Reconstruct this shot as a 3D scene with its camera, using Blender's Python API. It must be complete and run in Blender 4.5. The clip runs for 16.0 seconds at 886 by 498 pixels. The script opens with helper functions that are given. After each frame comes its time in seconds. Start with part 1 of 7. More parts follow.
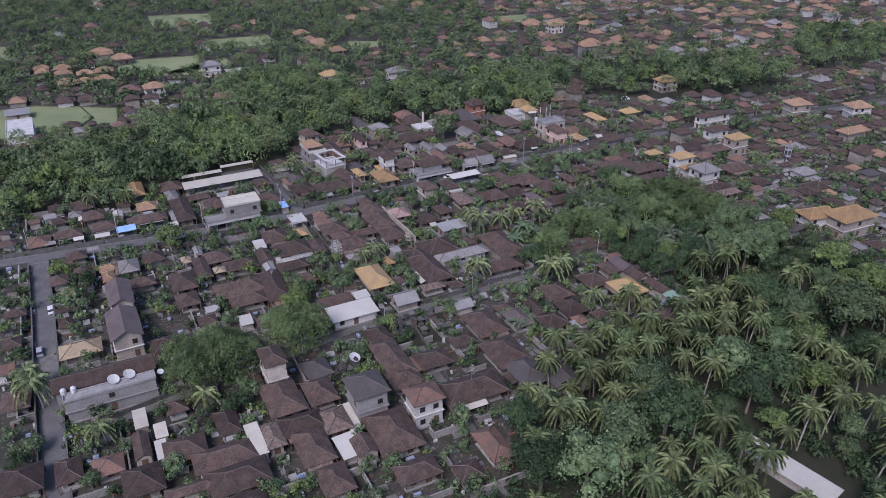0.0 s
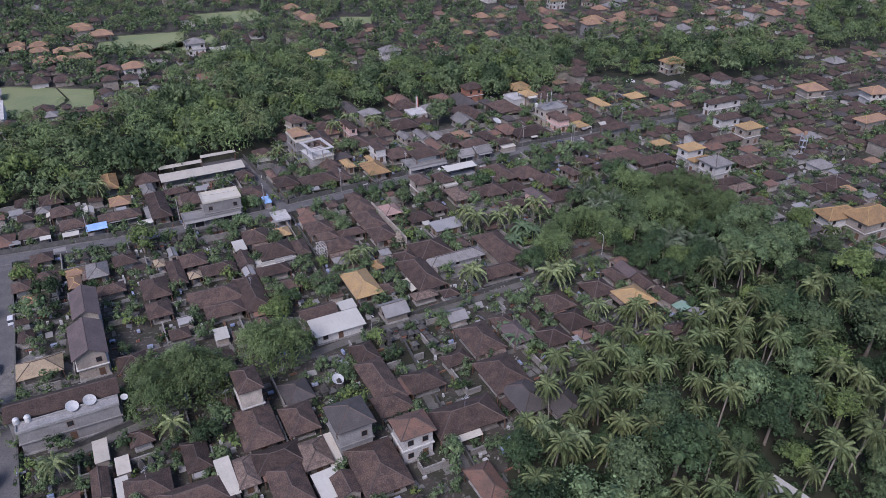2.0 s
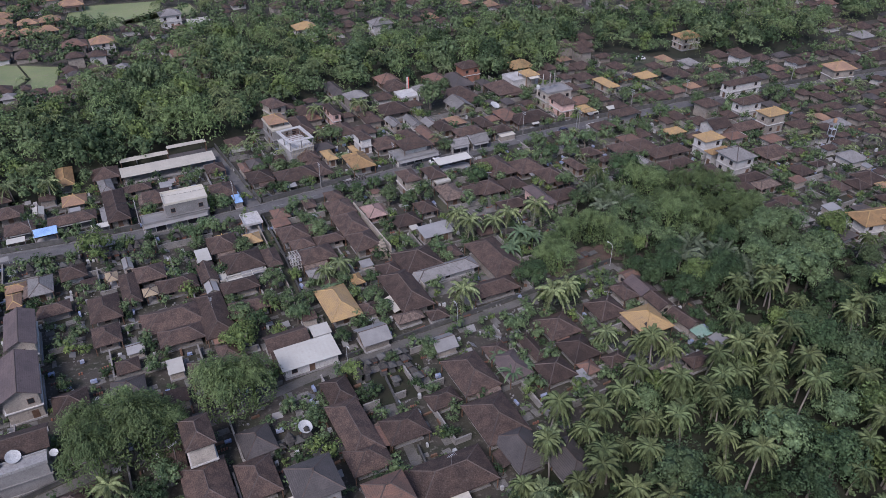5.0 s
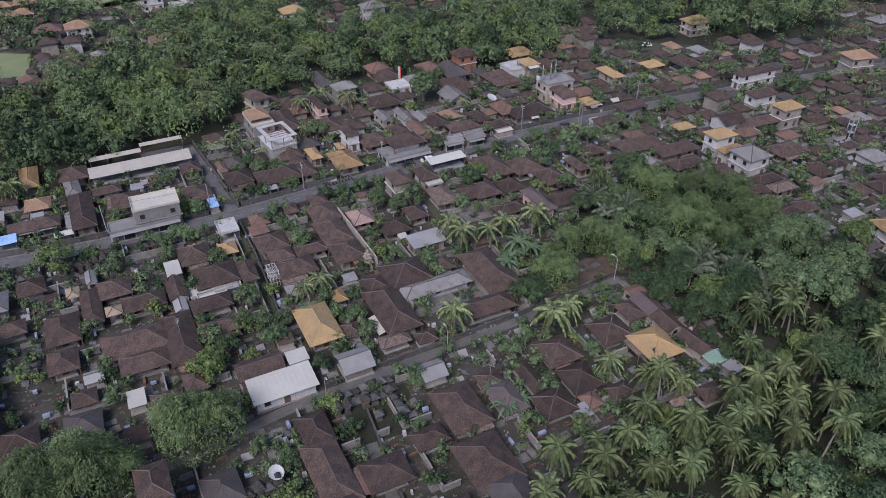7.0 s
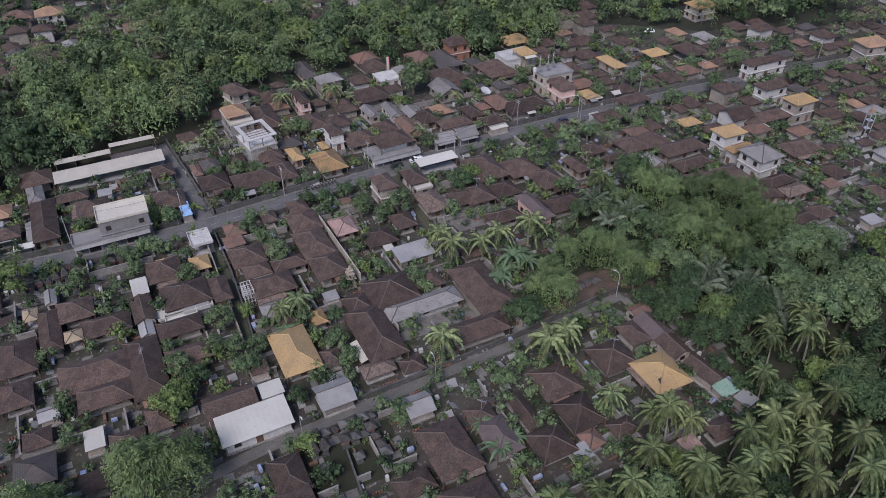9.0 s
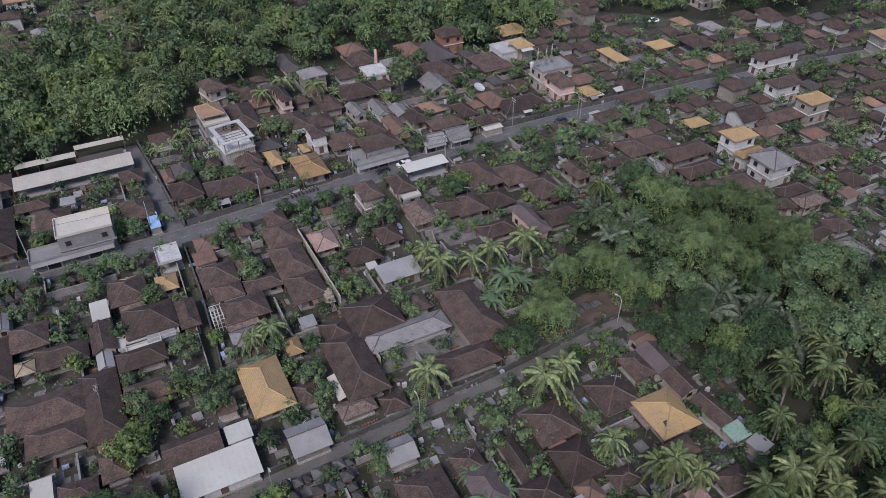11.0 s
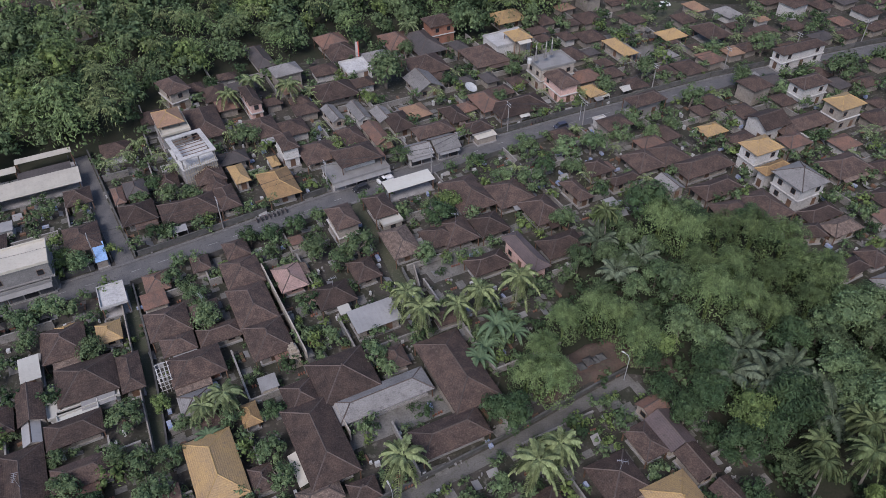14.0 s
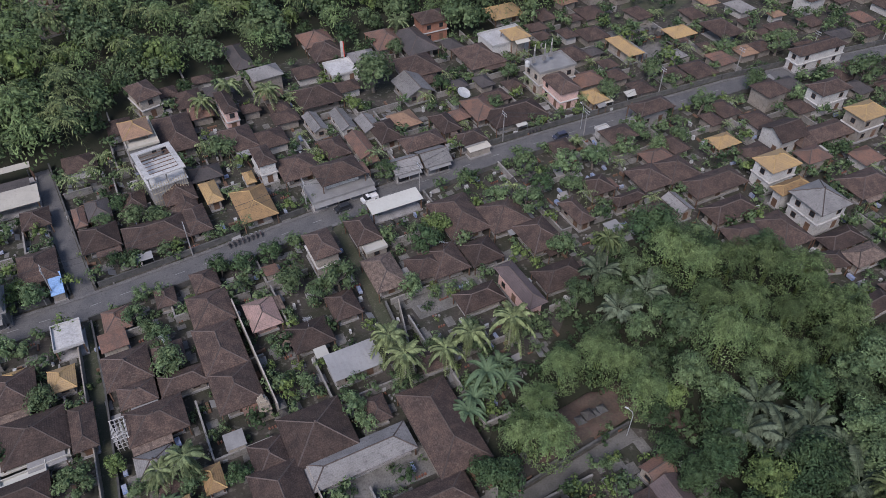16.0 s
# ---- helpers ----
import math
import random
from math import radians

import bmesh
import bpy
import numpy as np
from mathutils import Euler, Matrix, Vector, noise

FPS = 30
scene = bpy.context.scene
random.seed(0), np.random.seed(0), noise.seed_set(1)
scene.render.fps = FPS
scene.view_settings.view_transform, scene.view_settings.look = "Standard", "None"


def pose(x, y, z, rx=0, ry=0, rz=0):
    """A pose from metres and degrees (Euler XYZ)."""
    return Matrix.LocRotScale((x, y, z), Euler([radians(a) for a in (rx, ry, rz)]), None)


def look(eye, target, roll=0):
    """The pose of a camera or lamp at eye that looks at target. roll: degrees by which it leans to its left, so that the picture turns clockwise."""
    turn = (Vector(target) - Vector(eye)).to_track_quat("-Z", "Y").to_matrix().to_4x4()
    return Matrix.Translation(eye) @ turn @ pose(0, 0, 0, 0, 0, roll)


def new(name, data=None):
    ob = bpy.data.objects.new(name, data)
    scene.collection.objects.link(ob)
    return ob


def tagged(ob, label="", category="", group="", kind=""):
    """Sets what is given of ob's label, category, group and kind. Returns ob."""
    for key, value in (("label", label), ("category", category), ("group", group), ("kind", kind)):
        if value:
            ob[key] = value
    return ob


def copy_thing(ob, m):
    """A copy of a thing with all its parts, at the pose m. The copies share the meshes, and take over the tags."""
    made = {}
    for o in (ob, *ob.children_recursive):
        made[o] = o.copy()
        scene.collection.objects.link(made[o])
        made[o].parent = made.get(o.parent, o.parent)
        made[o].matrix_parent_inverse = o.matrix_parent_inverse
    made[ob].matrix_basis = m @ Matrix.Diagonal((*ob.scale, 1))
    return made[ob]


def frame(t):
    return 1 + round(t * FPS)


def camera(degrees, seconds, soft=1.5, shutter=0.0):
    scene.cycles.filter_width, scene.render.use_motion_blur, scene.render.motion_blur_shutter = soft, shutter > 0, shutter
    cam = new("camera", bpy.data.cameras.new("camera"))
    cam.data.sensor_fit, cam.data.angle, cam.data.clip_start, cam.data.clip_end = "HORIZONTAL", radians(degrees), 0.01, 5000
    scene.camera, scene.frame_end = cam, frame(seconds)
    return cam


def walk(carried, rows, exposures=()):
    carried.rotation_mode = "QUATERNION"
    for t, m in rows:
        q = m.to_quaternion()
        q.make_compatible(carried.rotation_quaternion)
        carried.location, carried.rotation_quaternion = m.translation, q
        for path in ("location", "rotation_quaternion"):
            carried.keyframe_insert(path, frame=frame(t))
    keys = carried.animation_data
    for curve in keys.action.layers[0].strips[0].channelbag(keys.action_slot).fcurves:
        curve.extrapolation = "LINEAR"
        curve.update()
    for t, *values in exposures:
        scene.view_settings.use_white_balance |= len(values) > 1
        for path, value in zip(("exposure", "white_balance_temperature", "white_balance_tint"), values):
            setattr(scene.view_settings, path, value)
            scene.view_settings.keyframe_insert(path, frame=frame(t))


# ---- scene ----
cam = camera(62.0, 16.0, soft=0.7)
PATH = [
    (0, look((20.97, 23.14, 117.69), (20.55, 111.20, 70.31), -0.35)),
    (0.5, look((21.33, 27.92, 117.94), (20.94, 115.50, 69.66), -0.26)),
    (1, look((21.69, 32.66, 118.10), (21.36, 119.77, 69.00), -0.19)),
    (1.5, look((22.05, 37.57, 118.24), (21.82, 124.18, 68.26), -0.12)),
    (2, look((22.35, 42.46, 118.26), (22.24, 128.60, 67.48), -0.04)),
    (2.5, look((22.69, 47.26, 118.11), (22.67, 132.95, 66.56), 0.05)),
    (3, look((23.20, 52.01, 118.00), (23.21, 137.25, 65.71), 0.08)),
    (3.5, look((23.87, 56.65, 117.78), (23.84, 141.45, 64.78), 0.03)),
    (4, look((24.58, 61.33, 117.49), (24.43, 145.69, 63.80), -0.04)),
    (6.5, look((27.66, 84.97, 114.88), (27.25, 167.31, 58.14), -0.01)),
    (7, look((28.33, 89.33, 114.85), (27.98, 171.19, 57.41), -0.02)),
    (7.5, look((28.90, 93.54, 115.01), (28.63, 174.86, 56.80), -0.06)),
    (8, look((29.51, 97.69, 115.03), (29.34, 178.50, 56.13), -0.11)),
    (8.5, look((30.06, 101.94, 114.74), (29.94, 182.30, 55.22), -0.15)),
    (9, look((30.56, 106.26, 114.34), (30.47, 186.20, 54.26), -0.15)),
    (11.5, look((33.44, 127.84, 113.25), (33.70, 205.35, 50.07), 0.15)),
    (12, look((33.88, 132.45, 113.02), (34.19, 209.42, 49.18), 0.16)),
    (12.5, look((34.46, 137.02, 112.96), (34.80, 213.42, 48.45), 0.20)),
    (13, look((35.14, 141.65, 112.86), (35.45, 217.46, 47.64), 0.19)),
    (13.5, look((35.84, 146.28, 112.74), (36.12, 221.51, 46.85), 0.16)),
    (14, look((36.58, 150.80, 112.49), (36.79, 225.51, 46.02), 0.11)),
    (14.5, look((37.29, 155.35, 112.28), (37.46, 229.52, 45.22), 0.12)),
    (15, look((37.88, 159.88, 112.13), (38.06, 233.48, 44.43), 0.12)),
    (15.5, look((38.55, 164.49, 112.03), (38.73, 237.48, 43.68), 0.12)),
    (16, look((39.36, 169.07, 112.00), (39.46, 241.42, 42.97), 0.11)),
]
walk(cam, PATH, exposures=[(0, 0.68, 5900, 26), (7, 0.61, 6080, 22), (16, 0.58, 6220, 19)])

# ---- light: a bright overcast sky with a soft, high sun ----
SUN_ELEV, SUN_TURN = radians(48), radians(200)
world = bpy.data.worlds.new("overcast_sky")
scene.world = world
world.use_nodes = True
wn = world.node_tree
sky = wn.nodes.new("ShaderNodeTexSky")
sky.sky_type = "NISHITA"
sky.sun_disc = False
sky.sun_elevation, sky.sun_rotation = SUN_ELEV, SUN_TURN
sky.air_density, sky.dust_density, sky.ozone_density = 1.0, 1.5, 1.5
wn.links.new(sky.outputs[0], wn.nodes["Background"].inputs[0])
wn.nodes["Background"].inputs[1].default_value = 0.125
sun_data = bpy.data.lights.new("sun", "SUN")
sun_data.energy, sun_data.angle, sun_data.color = 2.1, radians(22), (1.0, 0.97, 0.93)
sun = new("sun", sun_data)
sun.matrix_world = look((0, 0, 400), Vector((0, 0, 400)) - Vector((math.sin(SUN_TURN) * math.cos(SUN_ELEV), math.cos(SUN_TURN) * math.cos(SUN_ELEV), math.sin(SUN_ELEV))))


# ---- materials ----
def surface(name, a, b, c=None, rough=0.85, fine=6.0, broad=0.25, bump=0.25, vary=0.25, metal=0.0, leafy=False, courses=0.0, blotch=0.5, grit=0.2, stain=0.8):
    """A worn surface: colour a drifts to b in broad patches, fine grain, c as sparse stains, each object a little lighter or darker."""
    m = bpy.data.materials.new(name)
    m.use_nodes = True
    n, l = m.node_tree.nodes, m.node_tree.links
    bsdf = n["Principled BSDF"]
    bsdf.inputs["Roughness"].default_value = rough
    bsdf.inputs["Metallic"].default_value = metal
    bsdf.inputs["Specular IOR Level"].default_value = 0.12 if leafy else 0.3
    geo = n.new("ShaderNodeNewGeometry")

    def grain(scale, detail=4.0):
        t = n.new("ShaderNodeTexNoise")
        t.inputs["Scale"].default_value, t.inputs["Detail"].default_value = scale, detail
        l.new(geo.outputs["Position"], t.inputs["Vector"])
        return t.outputs["Fac"]

    def stretch(value, low, high, to_low=0.0, to_high=1.0):
        r = n.new("ShaderNodeMapRange")
        for k, v in zip((1, 2, 3, 4), (low, high, to_low, to_high)):
            r.inputs[k].default_value = v
        l.new(value, r.inputs[0])
        return r.outputs[0]

    def blend(fac, one, two, kind="MIX"):
        x = n.new("ShaderNodeMix")
        x.data_type, x.blend_type = "RGBA", kind
        for socket, v in ((x.inputs[0], fac), (x.inputs[6], one), (x.inputs[7], two)):
            if isinstance(v, (float, int)):
                socket.default_value = v
            elif isinstance(v, tuple):
                socket.default_value = (*v, 1)
            else:
                l.new(v, socket)
        return x.outputs[2]

    col = blend(stretch(grain(broad), 0.5 - blotch / 4, 0.5 + blotch / 4), a, b)
    small = grain(fine, 6.0)
    col = blend(1.0, col, blend(stretch(small, 0.3, 0.7), (1 - grit,) * 3, (1 + grit * 0.9,) * 3), "MULTIPLY")
    if c:
        col = blend(stretch(grain(broad * 4 + 0.3, 8.0), 0.56, 0.7, 0.0, stain), col, c)
    info = n.new("ShaderNodeObjectInfo")
    lift = stretch(info.outputs["Random"], 0, 1, 1 - vary, 1 + vary)
    both = n.new("ShaderNodeCombineColor")
    for k in range(3):
        l.new(lift, both.inputs[k])
    col = blend(1.0, col, both.outputs[0], "MULTIPLY")
    if leafy:
        isle = stretch(geo.outputs["Random Per Island"], 0, 1, 0.72, 1.28)
        cluster = stretch(grain(0.9, 5.0), 0.34, 0.66, 0.6, 1.4)
        mul = n.new("ShaderNodeMath")
        mul.operation = "MULTIPLY"
        l.new(isle, mul.inputs[0])
        l.new(cluster, mul.inputs[1])
        isle = mul.outputs[0]
        tone = n.new("ShaderNodeCombineColor")
        for k in range(3):
            l.new(isle, tone.inputs[k])
        col = blend(1.0, col, tone.outputs[0], "MULTIPLY")
    height = small
    if courses:
        wave = n.new("ShaderNodeTexWave")
        wave.bands_direction = "Z"
        wave.inputs["Scale"].default_value = courses
        wave.inputs["Distortion"].default_value = 2.2
        l.new(geo.outputs["Position"], wave.inputs["Vector"])
        add = n.new("ShaderNodeMath")
        add.operation = "ADD"
        l.new(small, add.inputs[0])
        l.new(wave.outputs["Fac"], add.inputs[1])
        height = add.outputs[0]
        col = blend(1.0, col, blend(stretch(wave.outputs["Fac"], 0.0, 0.5), (0.93, 0.93, 0.93), (1.03, 1.03, 1.03)), "MULTIPLY")
    l.new(col, bsdf.inputs["Base Color"])
    if bump:
        bp = n.new("ShaderNodeBump")
        bp.inputs["Strength"].default_value, bp.inputs["Distance"].default_value = bump, 0.25 if leafy else 0.05
        l.new(height, bp.inputs["Height"])
        l.new(bp.outputs[0], bsdf.inputs["Normal"])
    if leafy:
        trans = n.new("ShaderNodeBsdfTranslucent")
        l.new(col, trans.inputs[0])
        mixer = n.new("ShaderNodeMixShader")
        mixer.inputs[0].default_value = 0.1
        l.new(bsdf.outputs[0], mixer.inputs[1])
        l.new(trans.outputs[0], mixer.inputs[2])
        l.new(mixer.outputs[0], n["Material Output"].inputs[0])
    return m


ROOF = {
    "brown": surface("brown_clay_tile", (0.040, 0.0275, 0.0225), (0.068, 0.045, 0.035), (0.098, 0.076, 0.062), 0.85, 4, 0.5, 0.35, 0.36, courses=1.7, grit=0.42, stain=0.6),
    "rust": surface("rust_clay_tile", (0.15, 0.085, 0.06), (0.105, 0.068, 0.052), (0.065, 0.05, 0.044), 0.8, 5, 0.35, 0.5, 0.15, courses=1.7),
    "orange": surface("orange_clay_tile", (0.25, 0.155, 0.095), (0.19, 0.12, 0.08), (0.12, 0.085, 0.062), 0.8, 5, 0.3, 0.5, 0.15, courses=1.7),
    "yellow": surface("yellow_glazed_tile", (0.311, 0.207, 0.091), (0.260, 0.177, 0.089), (0.185, 0.133, 0.086), 0.6, 5, 0.3, 0.5, 0.1, courses=1.7),
    "ochre": surface("ochre_clay_tile", (0.25, 0.155, 0.07), (0.185, 0.12, 0.06), (0.11, 0.08, 0.05), 0.8, 5, 0.4, 0.5, 0.1, courses=1.7),
    "slate": surface("dark_grey_tile", (0.054, 0.048, 0.045), (0.070, 0.061, 0.057), (0.04, 0.036, 0.034), 0.7, 5, 0.3, 0.4, 0.15, courses=1.7),
    "mauve": surface("mauve_brown_tile", (0.080, 0.062, 0.060), (0.105, 0.080, 0.075), (0.06, 0.048, 0.045), 0.75, 5, 0.3, 0.4, 0.12, courses=1.7),
    "pinktile": surface("faded_pink_tile", (0.30, 0.20, 0.17), (0.24, 0.165, 0.14), (0.15, 0.11, 0.1), 0.85, 5, 0.5, 0.5, 0.1, courses=1.7),
    "mottled": surface("mottled_brown_tile", (0.15, 0.11, 0.085), (0.08, 0.058, 0.048), (0.25, 0.2, 0.16), 0.85, 4, 1.2, 0.6, 0.1, courses=1.7),
    "greytile": surface("grey_cement_tile", (0.185, 0.177, 0.166), (0.145, 0.138, 0.13), (0.09, 0.082, 0.077), 0.8, 5, 0.3, 0.4, 0.15, courses=1.7),
    "greyflat": surface("weathered_grey_sheet", (0.20, 0.195, 0.185), (0.165, 0.16, 0.152), (0.15, 0.14, 0.13), 0.85, 4, 0.4, 0.1, 0.1, grit=0.08, stain=0.5),
    "zinc": surface("zinc_sheet", (0.22, 0.216, 0.208), (0.19, 0.187, 0.182), (0.16, 0.15, 0.145), 0.7, 3, 0.25, 0.03, 0.2, grit=0.05, stain=0.45),
    "whitemetal": surface("white_painted_sheet", (0.383, 0.372, 0.327), (0.355, 0.340, 0.297), (0.291, 0.277, 0.247), 0.75, 3, 0.2, 0.03, 0.12, grit=0.04, stain=0.4),
    "beigemetal": surface("beige_sheet", (0.400, 0.368, 0.304), (0.352, 0.328, 0.272), (0.240, 0.216, 0.176), 0.75, 3, 0.3, 0.03, 0.1, grit=0.05, stain=0.4),
    "white": surface("whitewashed_slab", (0.405, 0.392, 0.370), (0.334, 0.326, 0.308), (0.220, 0.211, 0.198), 0.85, 3, 0.3, 0.2, 0.1),
    "concrete": surface("raw_concrete_slab", (0.25, 0.243, 0.232), (0.20, 0.195, 0.187), (0.13, 0.125, 0.12), 0.9, 3, 0.4, 0.25, 0.1),
    "blue": surface("pale_blue_sheet", (0.22, 0.36, 0.58), (0.26, 0.40, 0.6), (0.3, 0.38, 0.5), 0.6, 3, 0.5, 0.15, 0.1),
    "green": surface("green_sheet", (0.160, 0.256, 0.195), (0.200, 0.272, 0.211), (0.140, 0.160, 0.125), 0.65, 3, 0.5, 0.15, 0.1),
    "thatch": surface("dry_thatch", (0.30, 0.235, 0.15), (0.24, 0.19, 0.125), (0.15, 0.12, 0.09), 0.95, 9, 0.6, 0.6, 0.15),
}
ROOF_WORDS = {"brown": "dark brown clay tile", "rust": "rust-red clay tile", "orange": "orange clay tile", "yellow": "bright yellow tile", "ochre": "ochre clay tile",
              "slate": "dark grey tile", "mauve": "mauve-brown tile", "pinktile": "faded pink tile", "mottled": "mottled brown tile", "greytile": "grey cement tile",
              "greyflat": "weathered grey sheet", "zinc": "grey zinc sheet", "whitemetal": "white metal sheet", "beigemetal": "beige metal sheet", "white": "whitewashed flat slab",
              "concrete": "raw concrete slab", "blue": "pale blue sheet", "green": "green sheet", "thatch": "straw-coloured thatch"}
WALL = {
    "cream": surface("cream_plaster", (0.30, 0.265, 0.22), (0.225, 0.2, 0.17), (0.13, 0.115, 0.1), 0.9, 4, 0.4, 0.2, 0.25),
    "white": surface("white_plaster", (0.423, 0.410, 0.383), (0.360, 0.347, 0.324), (0.234, 0.221, 0.203), 0.85, 4, 0.4, 0.2, 0.12),
    "pink": surface("pink_plaster", (0.50, 0.33, 0.28), (0.42, 0.29, 0.25), (0.28, 0.2, 0.17), 0.9, 4, 0.4, 0.2, 0.1),
    "brick": surface("orange_brick", (0.26, 0.12, 0.075), (0.20, 0.10, 0.07), (0.14, 0.09, 0.07), 0.9, 8, 0.6, 0.4, 0.12),
    "concrete": surface("grey_render", (0.20, 0.193, 0.182), (0.165, 0.158, 0.15), (0.14, 0.132, 0.125), 0.9, 4, 0.5, 0.25, 0.1),
}
WALL_WORDS = {"cream": "cream plaster walls", "white": "white plaster walls", "pink": "pink plaster walls", "brick": "orange brick walls", "concrete": "grey rendered walls", "none": "open posts"}
RIDGE = surface("ridge_tile", (0.095, 0.073, 0.063), (0.070, 0.055, 0.048), (0.06, 0.048, 0.043), 0.85, 6, 0.6, 0.3, 0.25)
RIDGE_PALE = surface("pale_ridge_tile", (0.36, 0.24, 0.10), (0.28, 0.19, 0.09), None, 0.8, 6, 0.6, 0.3, 0.1)
STONE = surface("black_lava_stone", (0.065, 0.064, 0.062), (0.098, 0.094, 0.088), (0.07, 0.085, 0.055), 0.95, 7, 0.7, 0.5, 0.25)
WALLSTONE = surface("mossy_yard_wall", (0.180, 0.169, 0.155), (0.230, 0.216, 0.194), (0.072, 0.071, 0.056), 0.95, 5, 0.5, 0.4, 0.2)
PLINTH = surface("cement_plinth", (0.26, 0.25, 0.24), (0.2, 0.19, 0.18), (0.13, 0.125, 0.115), 0.9, 5, 0.5, 0.3, 0.15)
WOOD = surface("dark_timber", (0.10, 0.06, 0.04), (0.14, 0.085, 0.055), None, 0.7, 8, 1, 0.3, 0.2)
FRAME = surface("brown_window_frame", (0.12, 0.08, 0.055), (0.16, 0.10, 0.07), None, 0.6, 8, 1, 0.2, 0.15)
GLASS = surface("dark_window_glass", (0.02, 0.022, 0.025), (0.03, 0.032, 0.035), None, 0.15, 2, 0.5, 0.0, 0.1)
SHUTTER = surface("grey_roller_shutter", (0.11, 0.115, 0.125), (0.15, 0.15, 0.155), (0.08, 0.08, 0.08), 0.6, 5, 0.8, 0.1, 0.4)
ASPHALT = surface("worn_asphalt", (0.088, 0.086, 0.086), (0.112, 0.108, 0.104), (0.064, 0.062, 0.062), 0.98, 4, 0.3, 0.2, 0.0)
PAVING = surface("concrete_path", (0.115, 0.109, 0.099), (0.085, 0.081, 0.073), (0.065, 0.068, 0.045), 0.9, 4, 0.3, 0.3, 0.0)
KERB = surface("kerb_stone", (0.128, 0.124, 0.120), (0.098, 0.094, 0.090), (0.060, 0.058, 0.055), 0.9, 5, 0.6, 0.2, 0.1)
EARTH = surface("village_earth", (0.052, 0.046, 0.038), (0.032, 0.033, 0.022), (0.14, 0.128, 0.112), 0.95, 2.5, 0.16, 0.5, 0.0, blotch=0.3)
# field green made paler and yellower: distance haze is put into the colour
GRASS = surface("hazy_rice_green", (0.172, 0.194, 0.090), (0.132, 0.163, 0.075), (0.196, 0.168, 0.120), 0.9, 3, 0.05, 0.4, 0.1)
BANK = surface("red_brown_earth", (0.084, 0.056, 0.043), (0.059, 0.045, 0.035), (0.06, 0.065, 0.04), 0.95, 3, 0.3, 0.5, 0.0)
YARDPAVE = surface("rubble_paving", (0.15, 0.143, 0.132), (0.105, 0.1, 0.09), (0.065, 0.065, 0.05), 0.9, 3, 0.5, 0.4, 0.0)
LAWN = surface("rough_lawn", (0.046, 0.052, 0.030), (0.062, 0.062, 0.040), (0.100, 0.088, 0.075), 0.95, 4, 0.3, 0.4, 0.1)
BARK = surface("bark", (0.12, 0.10, 0.08), (0.17, 0.15, 0.125), None, 0.95, 7, 1, 0.5, 0.2)
PALMBARK = surface("pale_palm_bark", (0.24, 0.215, 0.18), (0.18, 0.16, 0.135), None, 0.95, 9, 1, 0.4, 0.15)
LEAF = [
    surface("deep_green_leaves", (0.034, 0.060, 0.028), (0.055, 0.086, 0.038), None, 0.6, 3.5, 0.2, 0.9, 0.3, leafy=True),
    surface("mid_green_leaves", (0.109, 0.152, 0.070), (0.069, 0.106, 0.051), None, 0.6, 3.5, 0.2, 0.9, 0.3, leafy=True),
    surface("yellow_green_leaves", (0.133, 0.179, 0.058), (0.099, 0.141, 0.050), None, 0.6, 3.5, 0.2, 0.9, 0.2, leafy=True),
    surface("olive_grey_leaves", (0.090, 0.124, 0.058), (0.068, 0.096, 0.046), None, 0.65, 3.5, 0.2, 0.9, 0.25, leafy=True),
]
BAMBOO_LEAF = surface("bamboo_leaves", (0.116, 0.158, 0.064), (0.078, 0.115, 0.047), None, 0.6, 4.0, 0.25, 0.9, 0.32, leafy=True)
PALM_LEAF = surface("palm_leaflets", (0.084, 0.112, 0.049), (0.114, 0.136, 0.059), None, 0.8, 1.5, 0.1, 0, 0.3, leafy=True)
# the palm leaf colour again, nearly twice as bright, as if lit
PALM_LEAF_LIT = surface("lit_palm_leaflets", (0.175, 0.209, 0.094), (0.138, 0.174, 0.086), None, 0.75, 1.5, 0.1, 0, 0.15, leafy=True)
SUGAR_LEAF = surface("sugar_palm_leaflets", (0.084, 0.108, 0.066), (0.112, 0.136, 0.088), None, 0.7, 1.5, 0.1, 0, 0.2, leafy=True)
METAL = surface("galvanised_metal", (0.42, 0.43, 0.44), (0.36, 0.37, 0.38), None, 0.45, 6, 1, 0.1, 0.1, metal=0.4)
PALE = surface("pale_grey_plastic", (0.42, 0.42, 0.405), (0.36, 0.36, 0.345), None, 0.6, 5, 1, 0.1, 0.1)


# ---- builders ----
def mesh_of(name, verts, faces, material, smooth=False):
    me = bpy.data.meshes.new(name)
    me.from_pydata(verts, [], faces)
    me.materials.append(material)
    if smooth:
        me.polygons.foreach_set("use_smooth", [True] * len(me.polygons))
    return me


